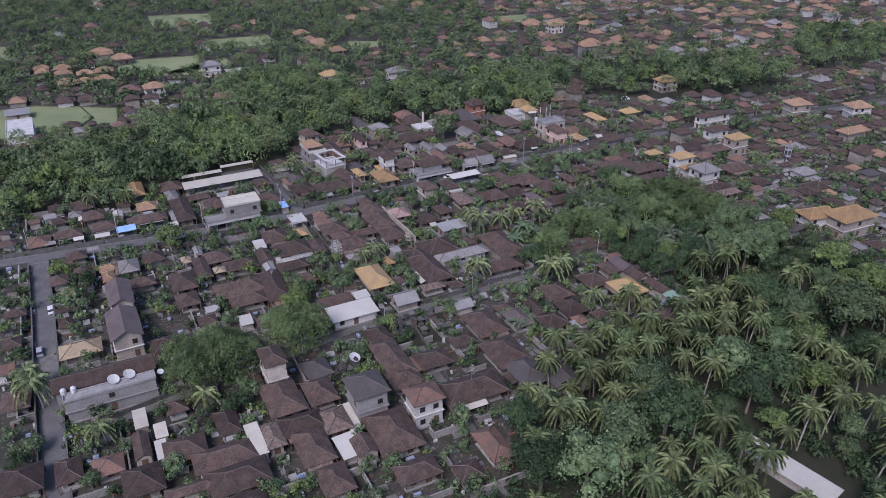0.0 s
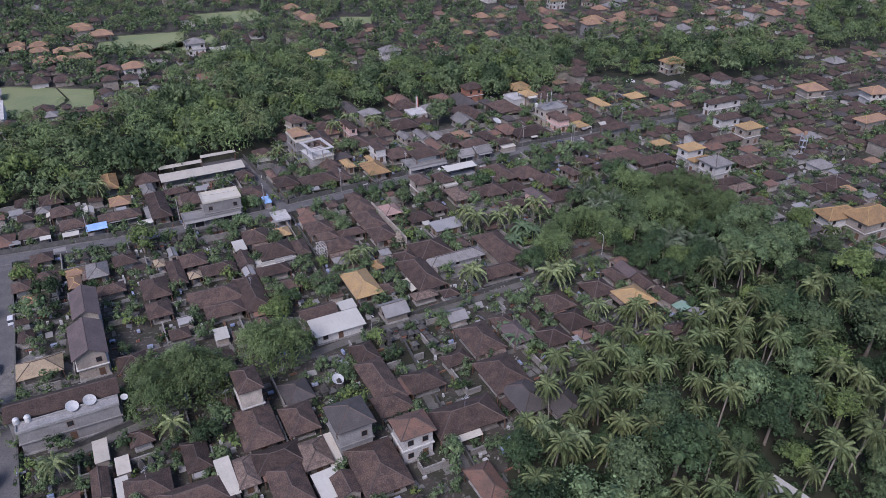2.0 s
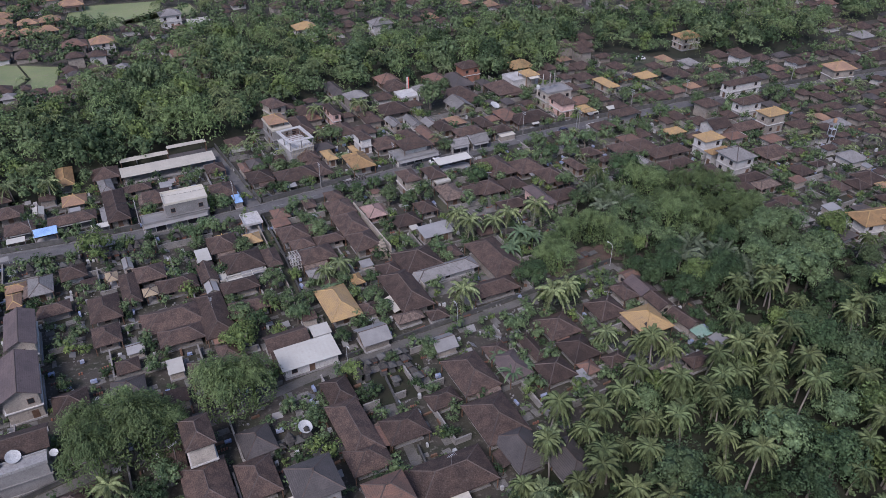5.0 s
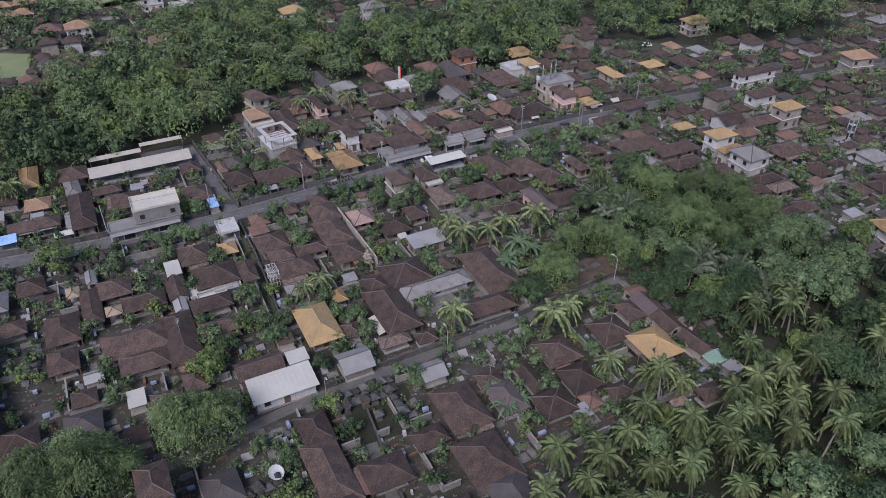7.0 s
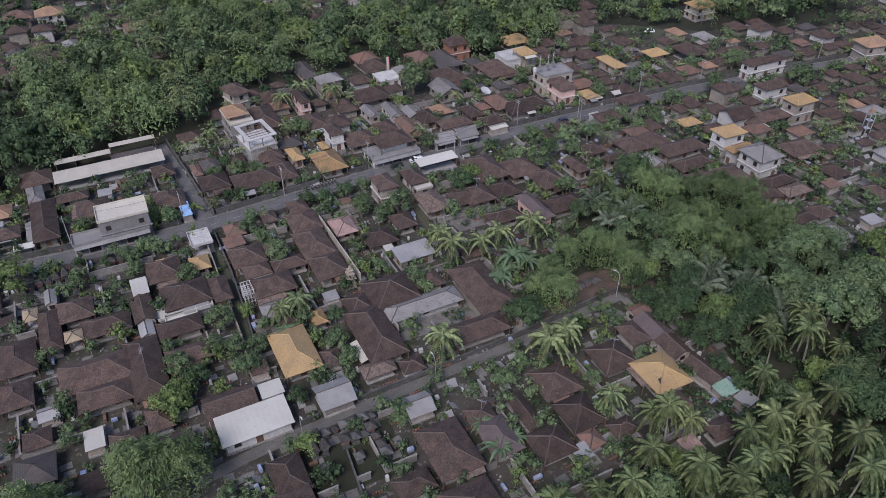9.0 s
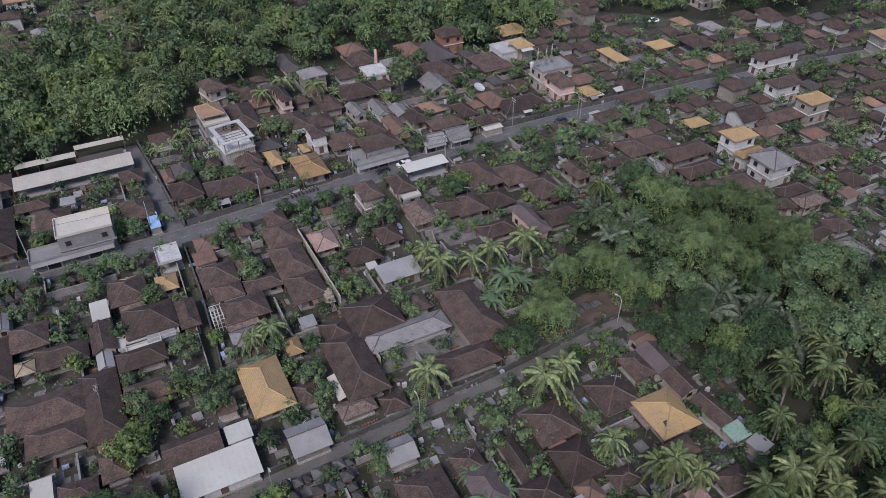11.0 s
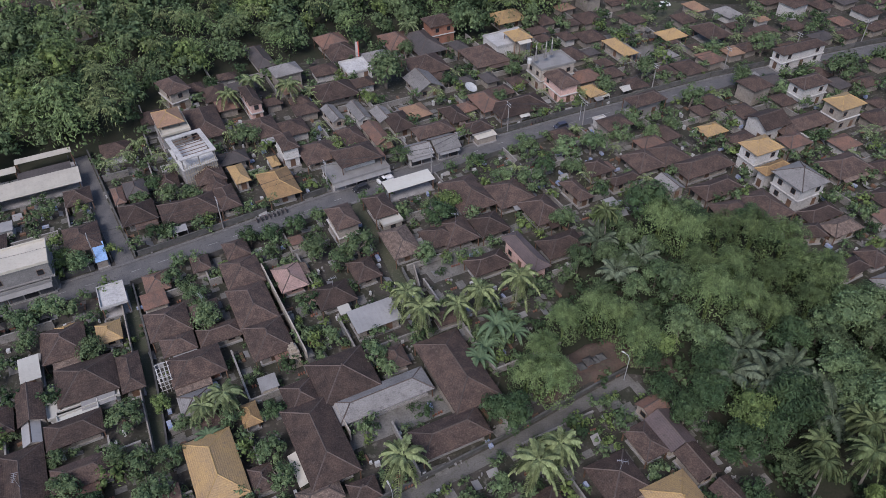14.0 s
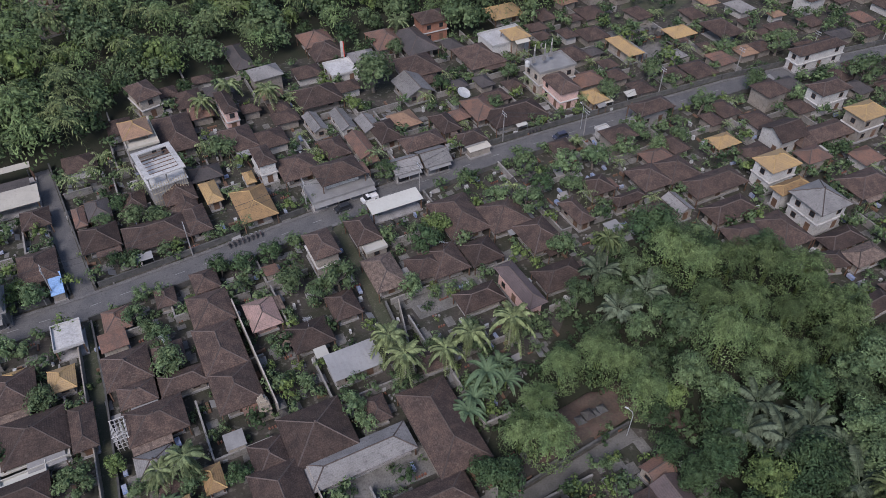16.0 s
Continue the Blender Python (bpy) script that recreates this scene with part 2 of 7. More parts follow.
class Solid:
    """Gathers boxes, prisms and tubes into one mesh."""

    def __init__(self):
        self.v, self.f = [], []

    def add(self, verts, faces):
        k = len(self.v)
        self.v += [tuple(p) for p in verts]
        self.f += [tuple(i + k for i in f) for f in faces]
        return self

    def box(self, x0, y0, z0, x1, y1, z1, taper=0.0):
        t = taper
        v = [(x0, y0, z0), (x1, y0, z0), (x1, y1, z0), (x0, y1, z0), (x0 + t, y0 + t, z1), (x1 - t, y0 + t, z1), (x1 - t, y1 - t, z1), (x0 + t, y1 - t, z1)]
        return self.add(v, [(3, 2, 1, 0), (4, 5, 6, 7), (0, 1, 5, 4), (1, 2, 6, 5), (2, 3, 7, 6), (3, 0, 4, 7)])

    def tube(self, points, radii, sides=6):
        rings = []
        for i, (p, r) in enumerate(zip(points, radii)):
            p = Vector(p)
            d = (Vector(points[min(i + 1, len(points) - 1)]) - Vector(points[max(i - 1, 0)])).normalized()
            a = d.orthogonal().normalized()
            b = d.cross(a)
            rings.append([p + r * (math.cos(2 * math.pi * k / sides) * a + math.sin(2 * math.pi * k / sides) * b) for k in range(sides)])
        faces = [(i * sides + k, i * sides + (k + 1) % sides, (i + 1) * sides + (k + 1) % sides, (i + 1) * sides + k) for i in range(len(rings) - 1) for k in range(sides)]
        faces += [tuple(range(sides))[::-1], tuple(range((len(rings) - 1) * sides, len(rings) * sides))]
        return self.add([p for ring in rings for p in ring], faces)

    def prism(self, a, b, half, up):
        """A low ridge cap from a to b."""
        a, b = Vector(a), Vector(b)
        side = (b - a).cross(Vector((0, 0, 1)))
        side = side.normalized() * half if side.length > 1e-6 else Vector((half, 0, 0))
        top, low = Vector((0, 0, up)), Vector((0, 0, -0.05))
        return self.add([a - side + low, a + top, a + side + low, b - side + low, b + top, b + side + low], [(0, 1, 4, 3), (1, 2, 5, 4), (0, 2, 1), (3, 4, 5)])

    def mesh(self, name, material, smooth=False):
        return mesh_of(name, self.v, self.f, material, smooth)


def part(name, solid, material, parent, label="", smooth=False):
    ob = new(name, solid.mesh(name, material, smooth))
    ob.parent = parent
    return tagged(ob, label)


def thing(name, x, y, yaw, label, category, group="", z=0.0):
    root = new(name)
    root.empty_display_size = 0.5
    root.matrix_world = pose(x, y, z, 0, 0, yaw)
    return tagged(root, label, category, group)


FOOT = []      # (x, y, turn, half width, half depth) of what stands on the ground
LINES = []     # (x0, y0, x1, y1, half width) of roads


def blocked(x, y, gap=0.0):
    for fx, fy, turn, a, b in FOOT:
        dx, dy = x - fx, y - fy
        if abs(dx) + abs(dy) > (a + b + gap) * 1.5:
            continue
        c, s = math.cos(turn), math.sin(turn)
        if abs(dx * c + dy * s) < a + gap and abs(-dx * s + dy * c) < b + gap:
            return True
    for x0, y0, x1, y1, h in LINES:
        ex, ey = x1 - x0, y1 - y0
        t = max(0, min(1, ((x - x0) * ex + (y - y0) * ey) / (ex * ex + ey * ey)))
        if math.hypot(x - x0 - t * ex, y - y0 - t * ey) < h + gap:
            return True
    return False


def inside(x, y, poly):
    hit = False
    for (x0, y0), (x1, y1) in zip(poly, poly[1:] + poly[:1]):
        if (y0 > y) != (y1 > y) and x < (x1 - x0) * (y - y0) / (y1 - y0) + x0:
            hit = not hit
    return hit


def in_view(x, y):
    return 118 < y < 775 and abs(x - 24) < 0.635 * (y - 8) + 12


# ---- ground, roads, fields ----
def ground_sheet():
    s = Solid()
    n, lo, hi = 40, -4500, 4500
    for j in range(n + 1):
        for i in range(n + 1):
            s.v.append((lo + (hi - lo) * i / n, lo + (hi - lo) * j / n, 0.0))
    s.f = [(j * (n + 1) + i, j * (n + 1) + i + 1, (j + 1) * (n + 1) + i + 1, (j + 1) * (n + 1) + i) for j in range(n) for i in range(n)]
    return tagged(new("ground", s.mesh("ground", EARTH)), "dark earth and weeds under the whole village", "ground", kind="structure")


ground_sheet()


def ribbon(name, points, width, z, material, label, block=True, kerb=False):
    """A road along points, with real kerbs where it has them."""
    s, k = Solid(), Solid()
    half = width / 2
    pts = [Vector((x, y, 0)) for x, y in points]
    offs = []
    for i, p in enumerate(pts):
        d = (pts[min(i + 1, len(pts) - 1)] - pts[max(i - 1, 0)]).normalized()
        offs.append(Vector((-d.y, d.x, 0)))
    for i, (p, o) in enumerate(zip(pts, offs)):
        s.v += [tuple(p - o * half + Vector((0, 0, z))), tuple(p + o * half + Vector((0, 0, z)))]
        if i:
            s.f.append((2 * i - 2, 2 * i, 2 * i + 1, 2 * i - 1)[::-1])
            a, b = pts[i - 1], p
            if block:
                LINES.append((a.x, a.y, b.x, b.y, half + (1.2 if kerb else 0.1)))
            if kerb:
                for side in (-1, 1):
                    oa, ob_ = offs[i - 1] * side, o * side
                    q = [a + oa * half, b + ob_ * half, b + ob_ * (half + 0.8), a + oa * (half + 0.8)]
                    v = [(*c.xy, 0.0) for c in q] + [(*c.xy, 0.16) for c in q]
                    k.add(v, [(4, 5, 6, 7), (0, 1, 5, 4), (1, 2, 6, 5), (2, 3, 7, 6), (3, 0, 4, 7)])
    ob = tagged(new(name, s.mesh(name, material)), label, "road", kind="structure")
    if kerb:
        tagged(new("pavement", k.mesh("pavement", KERB)), "raised grey concrete pavement along the asphalt road", "pavement", kind="structure")
    return ob


ribbon("road", [(-330, 158), (-210, 201), (-124, 232), (-83, 247), (-47, 262), (-33, 269), (-18, 278), (9, 294.5), (33.5, 309.5), (51, 320), (72, 330.5), (122, 354), (175, 374), (260, 404), (420, 455)],
       5.8, 0.02, ASPHALT, "grey asphalt main street between the house compounds", kerb=True)
ribbon("road", [(-113, 235), (-109.6, 228), (-95.5, 201.7), (-82, 175.3), (-69, 150.4), (-52, 118)], 5.0, 0.016, ASPHALT, "narrow grey asphalt side street with parked cars")
ribbon("road", [(-34, 272), (-42, 284.7), (-52, 301), (-60, 314)], 4.0, 0.012, ASPHALT, "short asphalt side street leading up to the trees")
ribbon("path", [(-31.5, 264), (-23.4, 247.8), (-15, 229), (-11, 219)], 2.4, 0.012, LAWN, "grassy lane between compound walls")
ribbon("path", [(15, 295), (22.2, 279.6), (29.1, 262.5), (33, 252)], 2.4, 0.012, LAWN, "grassy lane running down from the main street")
ribbon("path", [(-60, 154), (-38, 171), (-16, 186.5), (-6.4, 193.5), (2.4, 199), (20.6, 209.2), (32.3, 215.7), (48.7, 225), (67, 236.5), (73, 240)], 2.6, 0.014, PAVING, "pale concrete village lane beside the drain")
ribbon("path", [(10, 196), (17, 178), (23, 163), (28, 150)], 2.2, 0.012, PAVING, "narrow paved footpath through the compounds", block=True)


def field(points, label):
    s = Solid()
    s.v = [(x, y, 0.05) for x, y in points]
    s.f = [tuple(range(len(points)))]
    b = Solid()
    for (x0, y0), (x1, y1) in zip(points, points[1:] + points[:1]):
        b.prism((x0, y0, 0.05), (x1, y1, 0.05), 0.5, 0.4)
    ob = tagged(new("rice_field", s.mesh("rice_field", GRASS)), label, "field", kind="structure")
    ob2 = tagged(new("field_bank", b.mesh("field_bank", LAWN)), "low grassy bank round a rice field", "bank", kind="structure")


FIELDS = [
    [(-214, 352), (-222, 392), (-197, 404), (-172, 402), (-158, 384), (-160, 366), (-178, 352)],
    [(-172, 402), (-152, 400), (-140, 371), (-157, 366), (-158, 384)],
    [(-150, 470), (-124, 509), (-112, 489), (-139, 458)],
    [(-48, 553), (-26, 553), (-24, 522), (-46, 528)],
    [(-190, 500), (-142, 514), (-131, 478), (-148, 460), (-180, 470)],
    [(-225, 650), (-176, 660), (-160, 612), (-204, 600)],
    [(60, 640), (90, 650), (96, 620), (66, 612)],
    [(-330, 520), (-280, 545), (-262, 500), (-310, 480)],
    [(-150, 560), (-110, 575), (-95, 545), (-135, 530)],
]
for f in FIELDS:
    field(f, "hazy pale green rice field with low banks")

# wooded parts of the plan
WOOD_EAST = [(31, 118), (36, 154), (45, 168), (54, 180), (60, 190), (80, 196), (92, 204), (92, 222), (80, 240), (66, 242), (52, 236), (46, 234), (50, 246), (62, 262), (68, 276), (80, 289), (92, 292), (112, 284), (128, 268), (138, 250), (155, 219), (180, 200), (150, 110)]
WOOD_WEST = [(-190, 246), (-137, 256), (-131, 269), (-100, 276), (-85, 292), (-62, 304), (-46, 319), (-44, 336), (-46, 348), (-24, 359), (0, 371), (36, 379), (70, 390), (88, 430), (95, 480), (42, 456), (-24, 412), (-64, 470), (-93, 446), (-112, 391), (-124, 356), (-142, 344), (-190, 325)]
WOOD_NORTH = [(95, 482), (151, 496), (234, 479), (208, 420), (140, 412), (98, 422)]
WOOD_FAR = [(276, 581), (345, 579), (299, 493), (235, 465)]
WOOD_TOP = [(-369, 694), (-169, 689), (55, 656), (51, 587), (-49, 516), (-87, 516), (-170, 487), (-268, 504)]
WOODS = [WOOD_EAST, WOOD_WEST, WOOD_NORTH, WOOD_FAR]


# ---- houses ----
def window(parent, m, width, height):
    """A framed window with its pane, set on a wall face."""
    s = Solid()
    t = 0.09
    s.box(-width / 2 - t, -0.07, -height / 2 - t, width / 2 + t, 0.0, -height / 2)
    s.box(-width / 2 - t, -0.07, height / 2, width / 2 + t, 0.0, height / 2 + t)
    s.box(-width / 2 - t, -0.07, -height / 2, -width / 2, 0.0, height / 2)
    s.box(width / 2, -0.07, -height / 2, width / 2 + t, 0.0, height / 2)
    key = ("w", round(width, 1), round(height, 1))
    if key not in SHARED:
        SHARED[key] = (s.mesh("window_frame", FRAME), Solid().box(-width / 2, -0.03, -height / 2, width / 2, 0.0, height / 2).mesh("pane", GLASS))
    ob = new("window", SHARED[key][0])
    ob.parent, ob.matrix_basis = parent, m
    pane = new("pane", SHARED[key][1])
    pane.parent = ob


SHARED = {}


def door(parent, m):
    if "door" not in SHARED:
        SHARED["door"] = Solid().box(-0.55, -0.06, 0, 0.55, 0, 2.05).box(-0.66, -0.08, 0, -0.55, 0, 2.15).box(0.55, -0.08, 0, 0.66, 0, 2.15).box(-0.55, -0.08, 2.05, 0.55, 0, 2.15).mesh("door", WOOD)
    ob = new("door", SHARED["door"])
    ob.parent, ob.matrix_basis = parent, m


def roof_solid(kind, w, d, ev, rise):
    """The roof's sheet, with its thickness, and the caps on its ridges."""
    a, b, th = w / 2, d / 2, 0.14
    s, caps = Solid(), Solid()
    if kind == "hip":
        if w >= d:
            r0, r1 = (-(a - b) * 0.96 - 0.02, 0), ((a - b) * 0.96 + 0.02, 0)
            faces = [(0, 1, 5, 4), (1, 2, 5), (2, 3, 4, 5), (3, 0, 4)]
            hips = [(0, 4), (3, 4), (1, 5), (2, 5), (4, 5)]
        else:
            r0, r1 = (0, -(b - a) * 0.96 - 0.02), (0, (b - a) * 0.96 + 0.02)
            faces = [(0, 1, 4), (1, 2, 5, 4), (2, 3, 5), (3, 0, 4, 5)]
            hips = [(0, 4), (1, 4), (2, 5), (3, 5), (4, 5)]
        top = [(-a, -b, ev), (a, -b, ev), (a, b, ev), (-a, b, ev), (*r0, ev + rise), (*r1, ev + rise)]
        # a slight bell-cast towards the eaves
        low = [(x, y, z - th) for x, y, z in top]
        s.add(top + low, faces + [tuple(i + 6 for i in f[::-1]) for f in faces] + [(0, 6, 7, 1), (1, 7, 8, 2), (2, 8, 9, 3), (3, 9, 6, 0)])
        for i, j in hips:
            caps.prism(top[i], top[j], 0.13, 0.1)
        if abs(w - d) < 2.5:
            x, y = (r0[0] + r1[0]) / 2, (r0[1] + r1[1]) / 2
            caps.box(x - 0.16, y - 0.16, ev + rise, x + 0.16, y + 0.16, ev + rise + 0.45, 0.06)
    elif kind == "gable":
        if w >= d:
            top = [(-a, -b, ev), (a, -b, ev), (a, b, ev), (-a, b, ev), (-a, 0, ev + rise), (a, 0, ev + rise)]
            faces = [(0, 1, 5, 4), (2, 3, 4, 5)]
            rim = [(0, 1), (1, 5), (5, 2), (2, 3), (3, 4), (4, 0)]
        else:
            top = [(-a, -b, ev), (a, -b, ev), (a, b, ev), (-a, b, ev), (0, -b, ev + rise), (0, b, ev + rise)]
            faces = [(1, 2, 5, 4), (3, 0, 4, 5)]
            rim = [(0, 4), (4, 1), (1, 2), (2, 5), (5, 3), (3, 0)]
        low = [(x, y, z - th) for x, y, z in top]
        s.add(top + low, faces + [tuple(i + 6 for i in f[::-1]) for f in faces] + [(i, i + 6, j + 6, j) for i, j in rim])
        caps.prism(top[4], top[5], 0.14, 0.1)
    elif kind == "shed":
        slope = 0.09 * d
        n = max(4, int(w / 0.5))
        top = []
        for i in range(n + 1):     # one ribbed sheet
            x, lift = -a + w * i / n, 0.02 * (i % 2)
            top += [(x, -b, ev + lift), (x, b, ev + slope + lift)]
        k = len(top)
        faces = [(2 * i, 2 * i + 2, 2 * i + 3, 2 * i + 1) for i in range(n)]
        rim = [(2 * i, 2 * i + 2) for i in range(n)] + [(2 * i + 3, 2 * i + 1) for i in range(n)] + [(2 * n, 2 * n + 1), (1, 0)]
        s.add(top + [(x, y, z - 0.07) for x, y, z in top], faces + [tuple(i + k for i in f[::-1]) for f in faces] + [(i, i + k, j + k, j) for i, j in rim])
    else:
        ring = [(x * a, y * b) for x, y in ((-1, -1), (1, -1), (1, 1), (-1, 1))]
        rim = [(x * (a - 0.18), y * (b - 0.18)) for x, y in ((-1, -1), (1, -1), (1, 1), (-1, 1))]
        v = [(*p, z) for pts, z in ((ring, ev - 0.22), (ring, ev + 0.45), (rim, ev + 0.45), (rim, ev)) for p in pts]
        s.add(v, [(3, 2, 1, 0), (12, 13, 14, 15)] + [(4 * r + i, 4 * r + (i + 1) % 4, 4 * r + 4 + (i + 1) % 4, 4 * r + 4 + i) for r in range(3) for i in range(4)])
    return s, caps


def house(kind, x, y, yaw, w, d, ev, roof, wall, detail=True, group="village houses", shop=False):
    """A Balinese pavilion or shop house: plinth, walls, openings and roof. w and d are the roof's outline, ev its eaves."""
    tall = wall.endswith("2")
    wall = wall.rstrip("2")
    FOOT.append((x, y, radians(yaw), w / 2, d / 2))
    what = {"hip": "hipped", "gable": "gabled", "shed": "lean-to", "flat": "flat-topped"}[kind]
    label = ("two-storey " if tall else "") + f"{what} house, {ROOF_WORDS[roof]}{'' if kind == 'flat' else ' roof'}, {WALL_WORDS[wall]}"
    name = "pavilion" if wall == "none" else "shed" if kind == "shed" else "house"
    root = thing(name, x, y, yaw, label, name, group)
    rise = {"hip": 0.27 * min(w, d), "gable": 0.26 * min(w, d)}.get(kind, 0.0)
    if roof in ("greyflat", "zinc") and kind == "hip":
        rise *= 0.7
    over = 0.25 if kind == "flat" else min(1.6, 0.2 * min(w, d)) if kind == "hip" and not tall else min(0.8, 0.1 * min(w, d))
    a, b = w / 2 - over, d / 2 - over
    part("plinth", Solid().box(-a - 0.3, -b - 0.3, -0.3, a + 0.3, b + 0.3, 0.4, 0.03), PLINTH, root)
    if wall == "none":
        for px in (-a, a):
            for py in (-b, b):
                part("post", Solid().box(px - 0.12, py - 0.12, 0.4, px + 0.12, py + 0.12, ev), WOOD, root)
    else:
        body = Solid().box(-a, -b, 0.4, a, b, ev - 0.02)
        if kind == "gable":
            if w >= d:
                for e in (-a, a - 0.2):
                    body.add([(e, -b, ev - 0.02), (e + 0.2, -b, ev - 0.02), (e + 0.2, b, ev - 0.02), (e, b, ev - 0.02), (e, 0, ev + rise * 0.85), (e + 0.2, 0, ev + rise * 0.85)], [(0, 1, 5, 4), (1, 2, 5), (2, 3, 4, 5), (3, 0, 4)])
            else:
                for e in (-b, b - 0.2):
                    body.add([(-a, e, ev - 0.02), (a, e, ev - 0.02), (a, e + 0.2, ev - 0.02), (-a, e + 0.2, ev - 0.02), (0, e, ev + rise * 0.85), (0, e + 0.2, ev + rise * 0.85)], [(0, 1, 4), (1, 2, 5, 4), (2, 3, 5), (3, 0, 4, 5)])
        part("wall", body, WALL[wall], root)
        if detail and kind == "hip" and not tall and min(w, d) > 5:
            for px in (-w / 2 + 0.35, w / 2 - 0.35):
                for py in (-d / 2 + 0.35, d / 2 - 0.35):
                    part("veranda_post", Solid().box(px - 0.1, py - 0.1, -0.1, px + 0.1, py + 0.1, ev + 0.02), WOOD, root)
        if tall:
            part("floor_band", Solid().box(-a - 0.35, -b - 0.35, ev / 2 - 0.1, a + 0.35, b + 0.35, ev / 2 + 0.12), WALL["white"] if wall != "concrete" else WALL[wall], root)
        if detail:
            levels = [0.4, ev / 2 + 0.2] if tall else [0.4]
            for side in range(4):
                turn = yaw + 90 * side
                if -math.cos(radians(turn)) > -0.25:
                    continue
                run, out = (2 * a, b) if side % 2 == 0 else (2 * b, a)
                for li, base in enumerate(levels):
                    room = (ev if li == len(levels) - 1 else ev / 2) - base
                    count = max(1, min(3, int(run / 3.3)))
                    for k in range(count):
                        u = -run / 2 + run * (k + 0.5) / count
                        spin = pose(0, 0, 0, 0, 0, 90 * side)
                        if li == 0 and k == count // 2 and room > 2.4:
                            door(root, spin @ pose(u, -out, base))
                        elif room > 2.0 and (k * 7 + side * 3 + int(abs(x) * 3)) % 5 > 1:
                            window(root, spin @ pose(u, -out, base + min(1.5, room * 0.55)), min(1.2, run / count * 0.5), min(1.3, room * 0.45))
    if shop:      # bays under a strip canopy towards the street; dark panels imitate shaded openings
        bays = max(2, int(2 * a / 2.9))
        for k in range(bays):
            u, h = -a + 2 * a * (k + 0.5) / bays, min(2.5, ev - 0.9)
            bay = part("shop_bay", Solid().box(u - a / bays + 0.18, -b - 0.07, 0.42, u + a / bays - 0.18, -b, 0.42 + h), SHUTTER if (k * 5 + int(abs(x))) % 3 else GLASS, root, "shop bay with a grey shutter or a dark panel for an opening")
            part("bay_frame", Solid().box(u - a / bays + 0.02, -b - 0.12, 0.4, u - a / bays + 0.18, -b, 0.5 + h), WALL["white"], bay)
        v = [(-a, -b - 1.5, min(ev, 3.3) - 0.45), (a, -b - 1.5, min(ev, 3.3) - 0.45), (a, -b, min(ev, 3.3) - 0.1), (-a, -b, min(ev, 3.3) - 0.1)]
        part("canopy", Solid().add(v + [(p, q, z - 0.06) for p, q, z in v], [(0, 1, 2, 3), (7, 6, 5, 4), (0, 4, 5, 1), (1, 5, 6, 2), (2, 6, 7, 3), (3, 7, 4, 0)]), ROOF["greyflat"], root, "grey strip canopy over the shop bays")
    luck = random.Random(int(x * 10) * 7919 + int(y * 10))
    if detail and wall != "none" and kind in ("hip", "gable") and not tall and min(w, d) > 4.5 and luck.random() < 0.4:
        # a lower lean-to along one side
        side, share, deep = luck.choice((0, 0, 1, 3)), luck.uniform(0.35, 0.7), luck.uniform(1.0, 1.8)
        run, out = (w, d / 2) if side % 2 == 0 else (d, w / 2)
        lo = luck.uniform(-0.5, 0.5 - share) * run
        hi, spin, low = lo + share * run, pose(0, 0, 0, 0, 0, 90 * side), ev - 0.35 - 0.3 * deep
        lean = Solid().add([(lo, -out - deep, low), (hi, -out - deep, low), (hi, -out + 0.9, ev - 0.12), (lo, -out + 0.9, ev - 0.12), (lo, -out - deep, low + 0.1), (hi, -out - deep, low + 0.1), (hi, -out + 0.9, ev - 0.02), (lo, -out + 0.9, ev - 0.02)], [(3, 2, 1, 0), (4, 5, 6, 7), (0, 1, 5, 4), (1, 2, 6, 5), (2, 3, 7, 6), (3, 0, 4, 7)])
        lean.v = [tuple(spin @ Vector(q)) for q in lean.v]
        part("porch_roof", lean, ROOF[luck.choice(("zinc", "greyflat", "rust", "mottled", "beigemetal", "brown"))], root, "lean-to porch roof")
        for u in (lo + 0.15, hi - 0.15):
            post = Solid().box(u - 0.07, -out - deep + 0.1, -0.1, u + 0.07, -out - deep + 0.24, low + 0.04)
            post.v = [tuple(spin @ Vector(q)) for q in post.v]
            part("porch_post", post, WOOD, root)
    s, caps = roof_solid(kind, w, d, ev, rise)
    top = part("roof", s, ROOF[roof], root)
    if caps.v:
        part("ridge_cap", caps, RIDGE_PALE if roof in ("yellow", "ochre", "orange") else RIDGE, top)
    return root


house("hip", -53.3, 232.1, 27, 7.9, 7.9, 2.7, "brown", "cream")
house("hip", -44.4, 227.1, 26, 10.4, 6.7, 2.7, "brown", "cream")
house("hip", -56.1, 225.2, 27, 4.6, 14.7, 2.7, "brown", "cream")
house("hip", -59.4, 216.8, 27, 7.6, 11.2, 2.7, "brown", "cream")
house("hip", -41.1, 212.9, 27, 14.7, 9.2, 2.7, "brown", "cream")
house("hip", -37.1, 206.6, 26, 10.6, 6.6, 2.7, "brown", "cream")
house("hip", -31.4, 214.2, 27, 7.3, 18.6, 2.7, "brown", "cream")
house("hip", -23.4, 218.1, 26, 9.9, 5.5, 2.7, "brown", "cream")
house("hip", -27.9, 226.6, 27, 9.7, 5.8, 2.7, "brown", "cream")
house("hip", -54.9, 206.4, 27, 6.5, 8.0, 2.7, "brown", "cream")
house("hip", 94.6, 336.2, 27, 11.4, 6.2, 5.0, "brown", "concrete")
house("flat", 81.1, 329.5, 26, 3.6, 2.5, 2.3, "white", "white")
house("hip", 103.6, 306.4, 26, 15.7, 7.3, 3.1, "brown", "cream")
house("hip", 104.5, 296.6, 27, 12.5, 6.4, 3.1, "brown", "cream")
house("gable", 93.3, 298.5, 28, 4.3, 6.8, 3.1, "greytile", "cream")
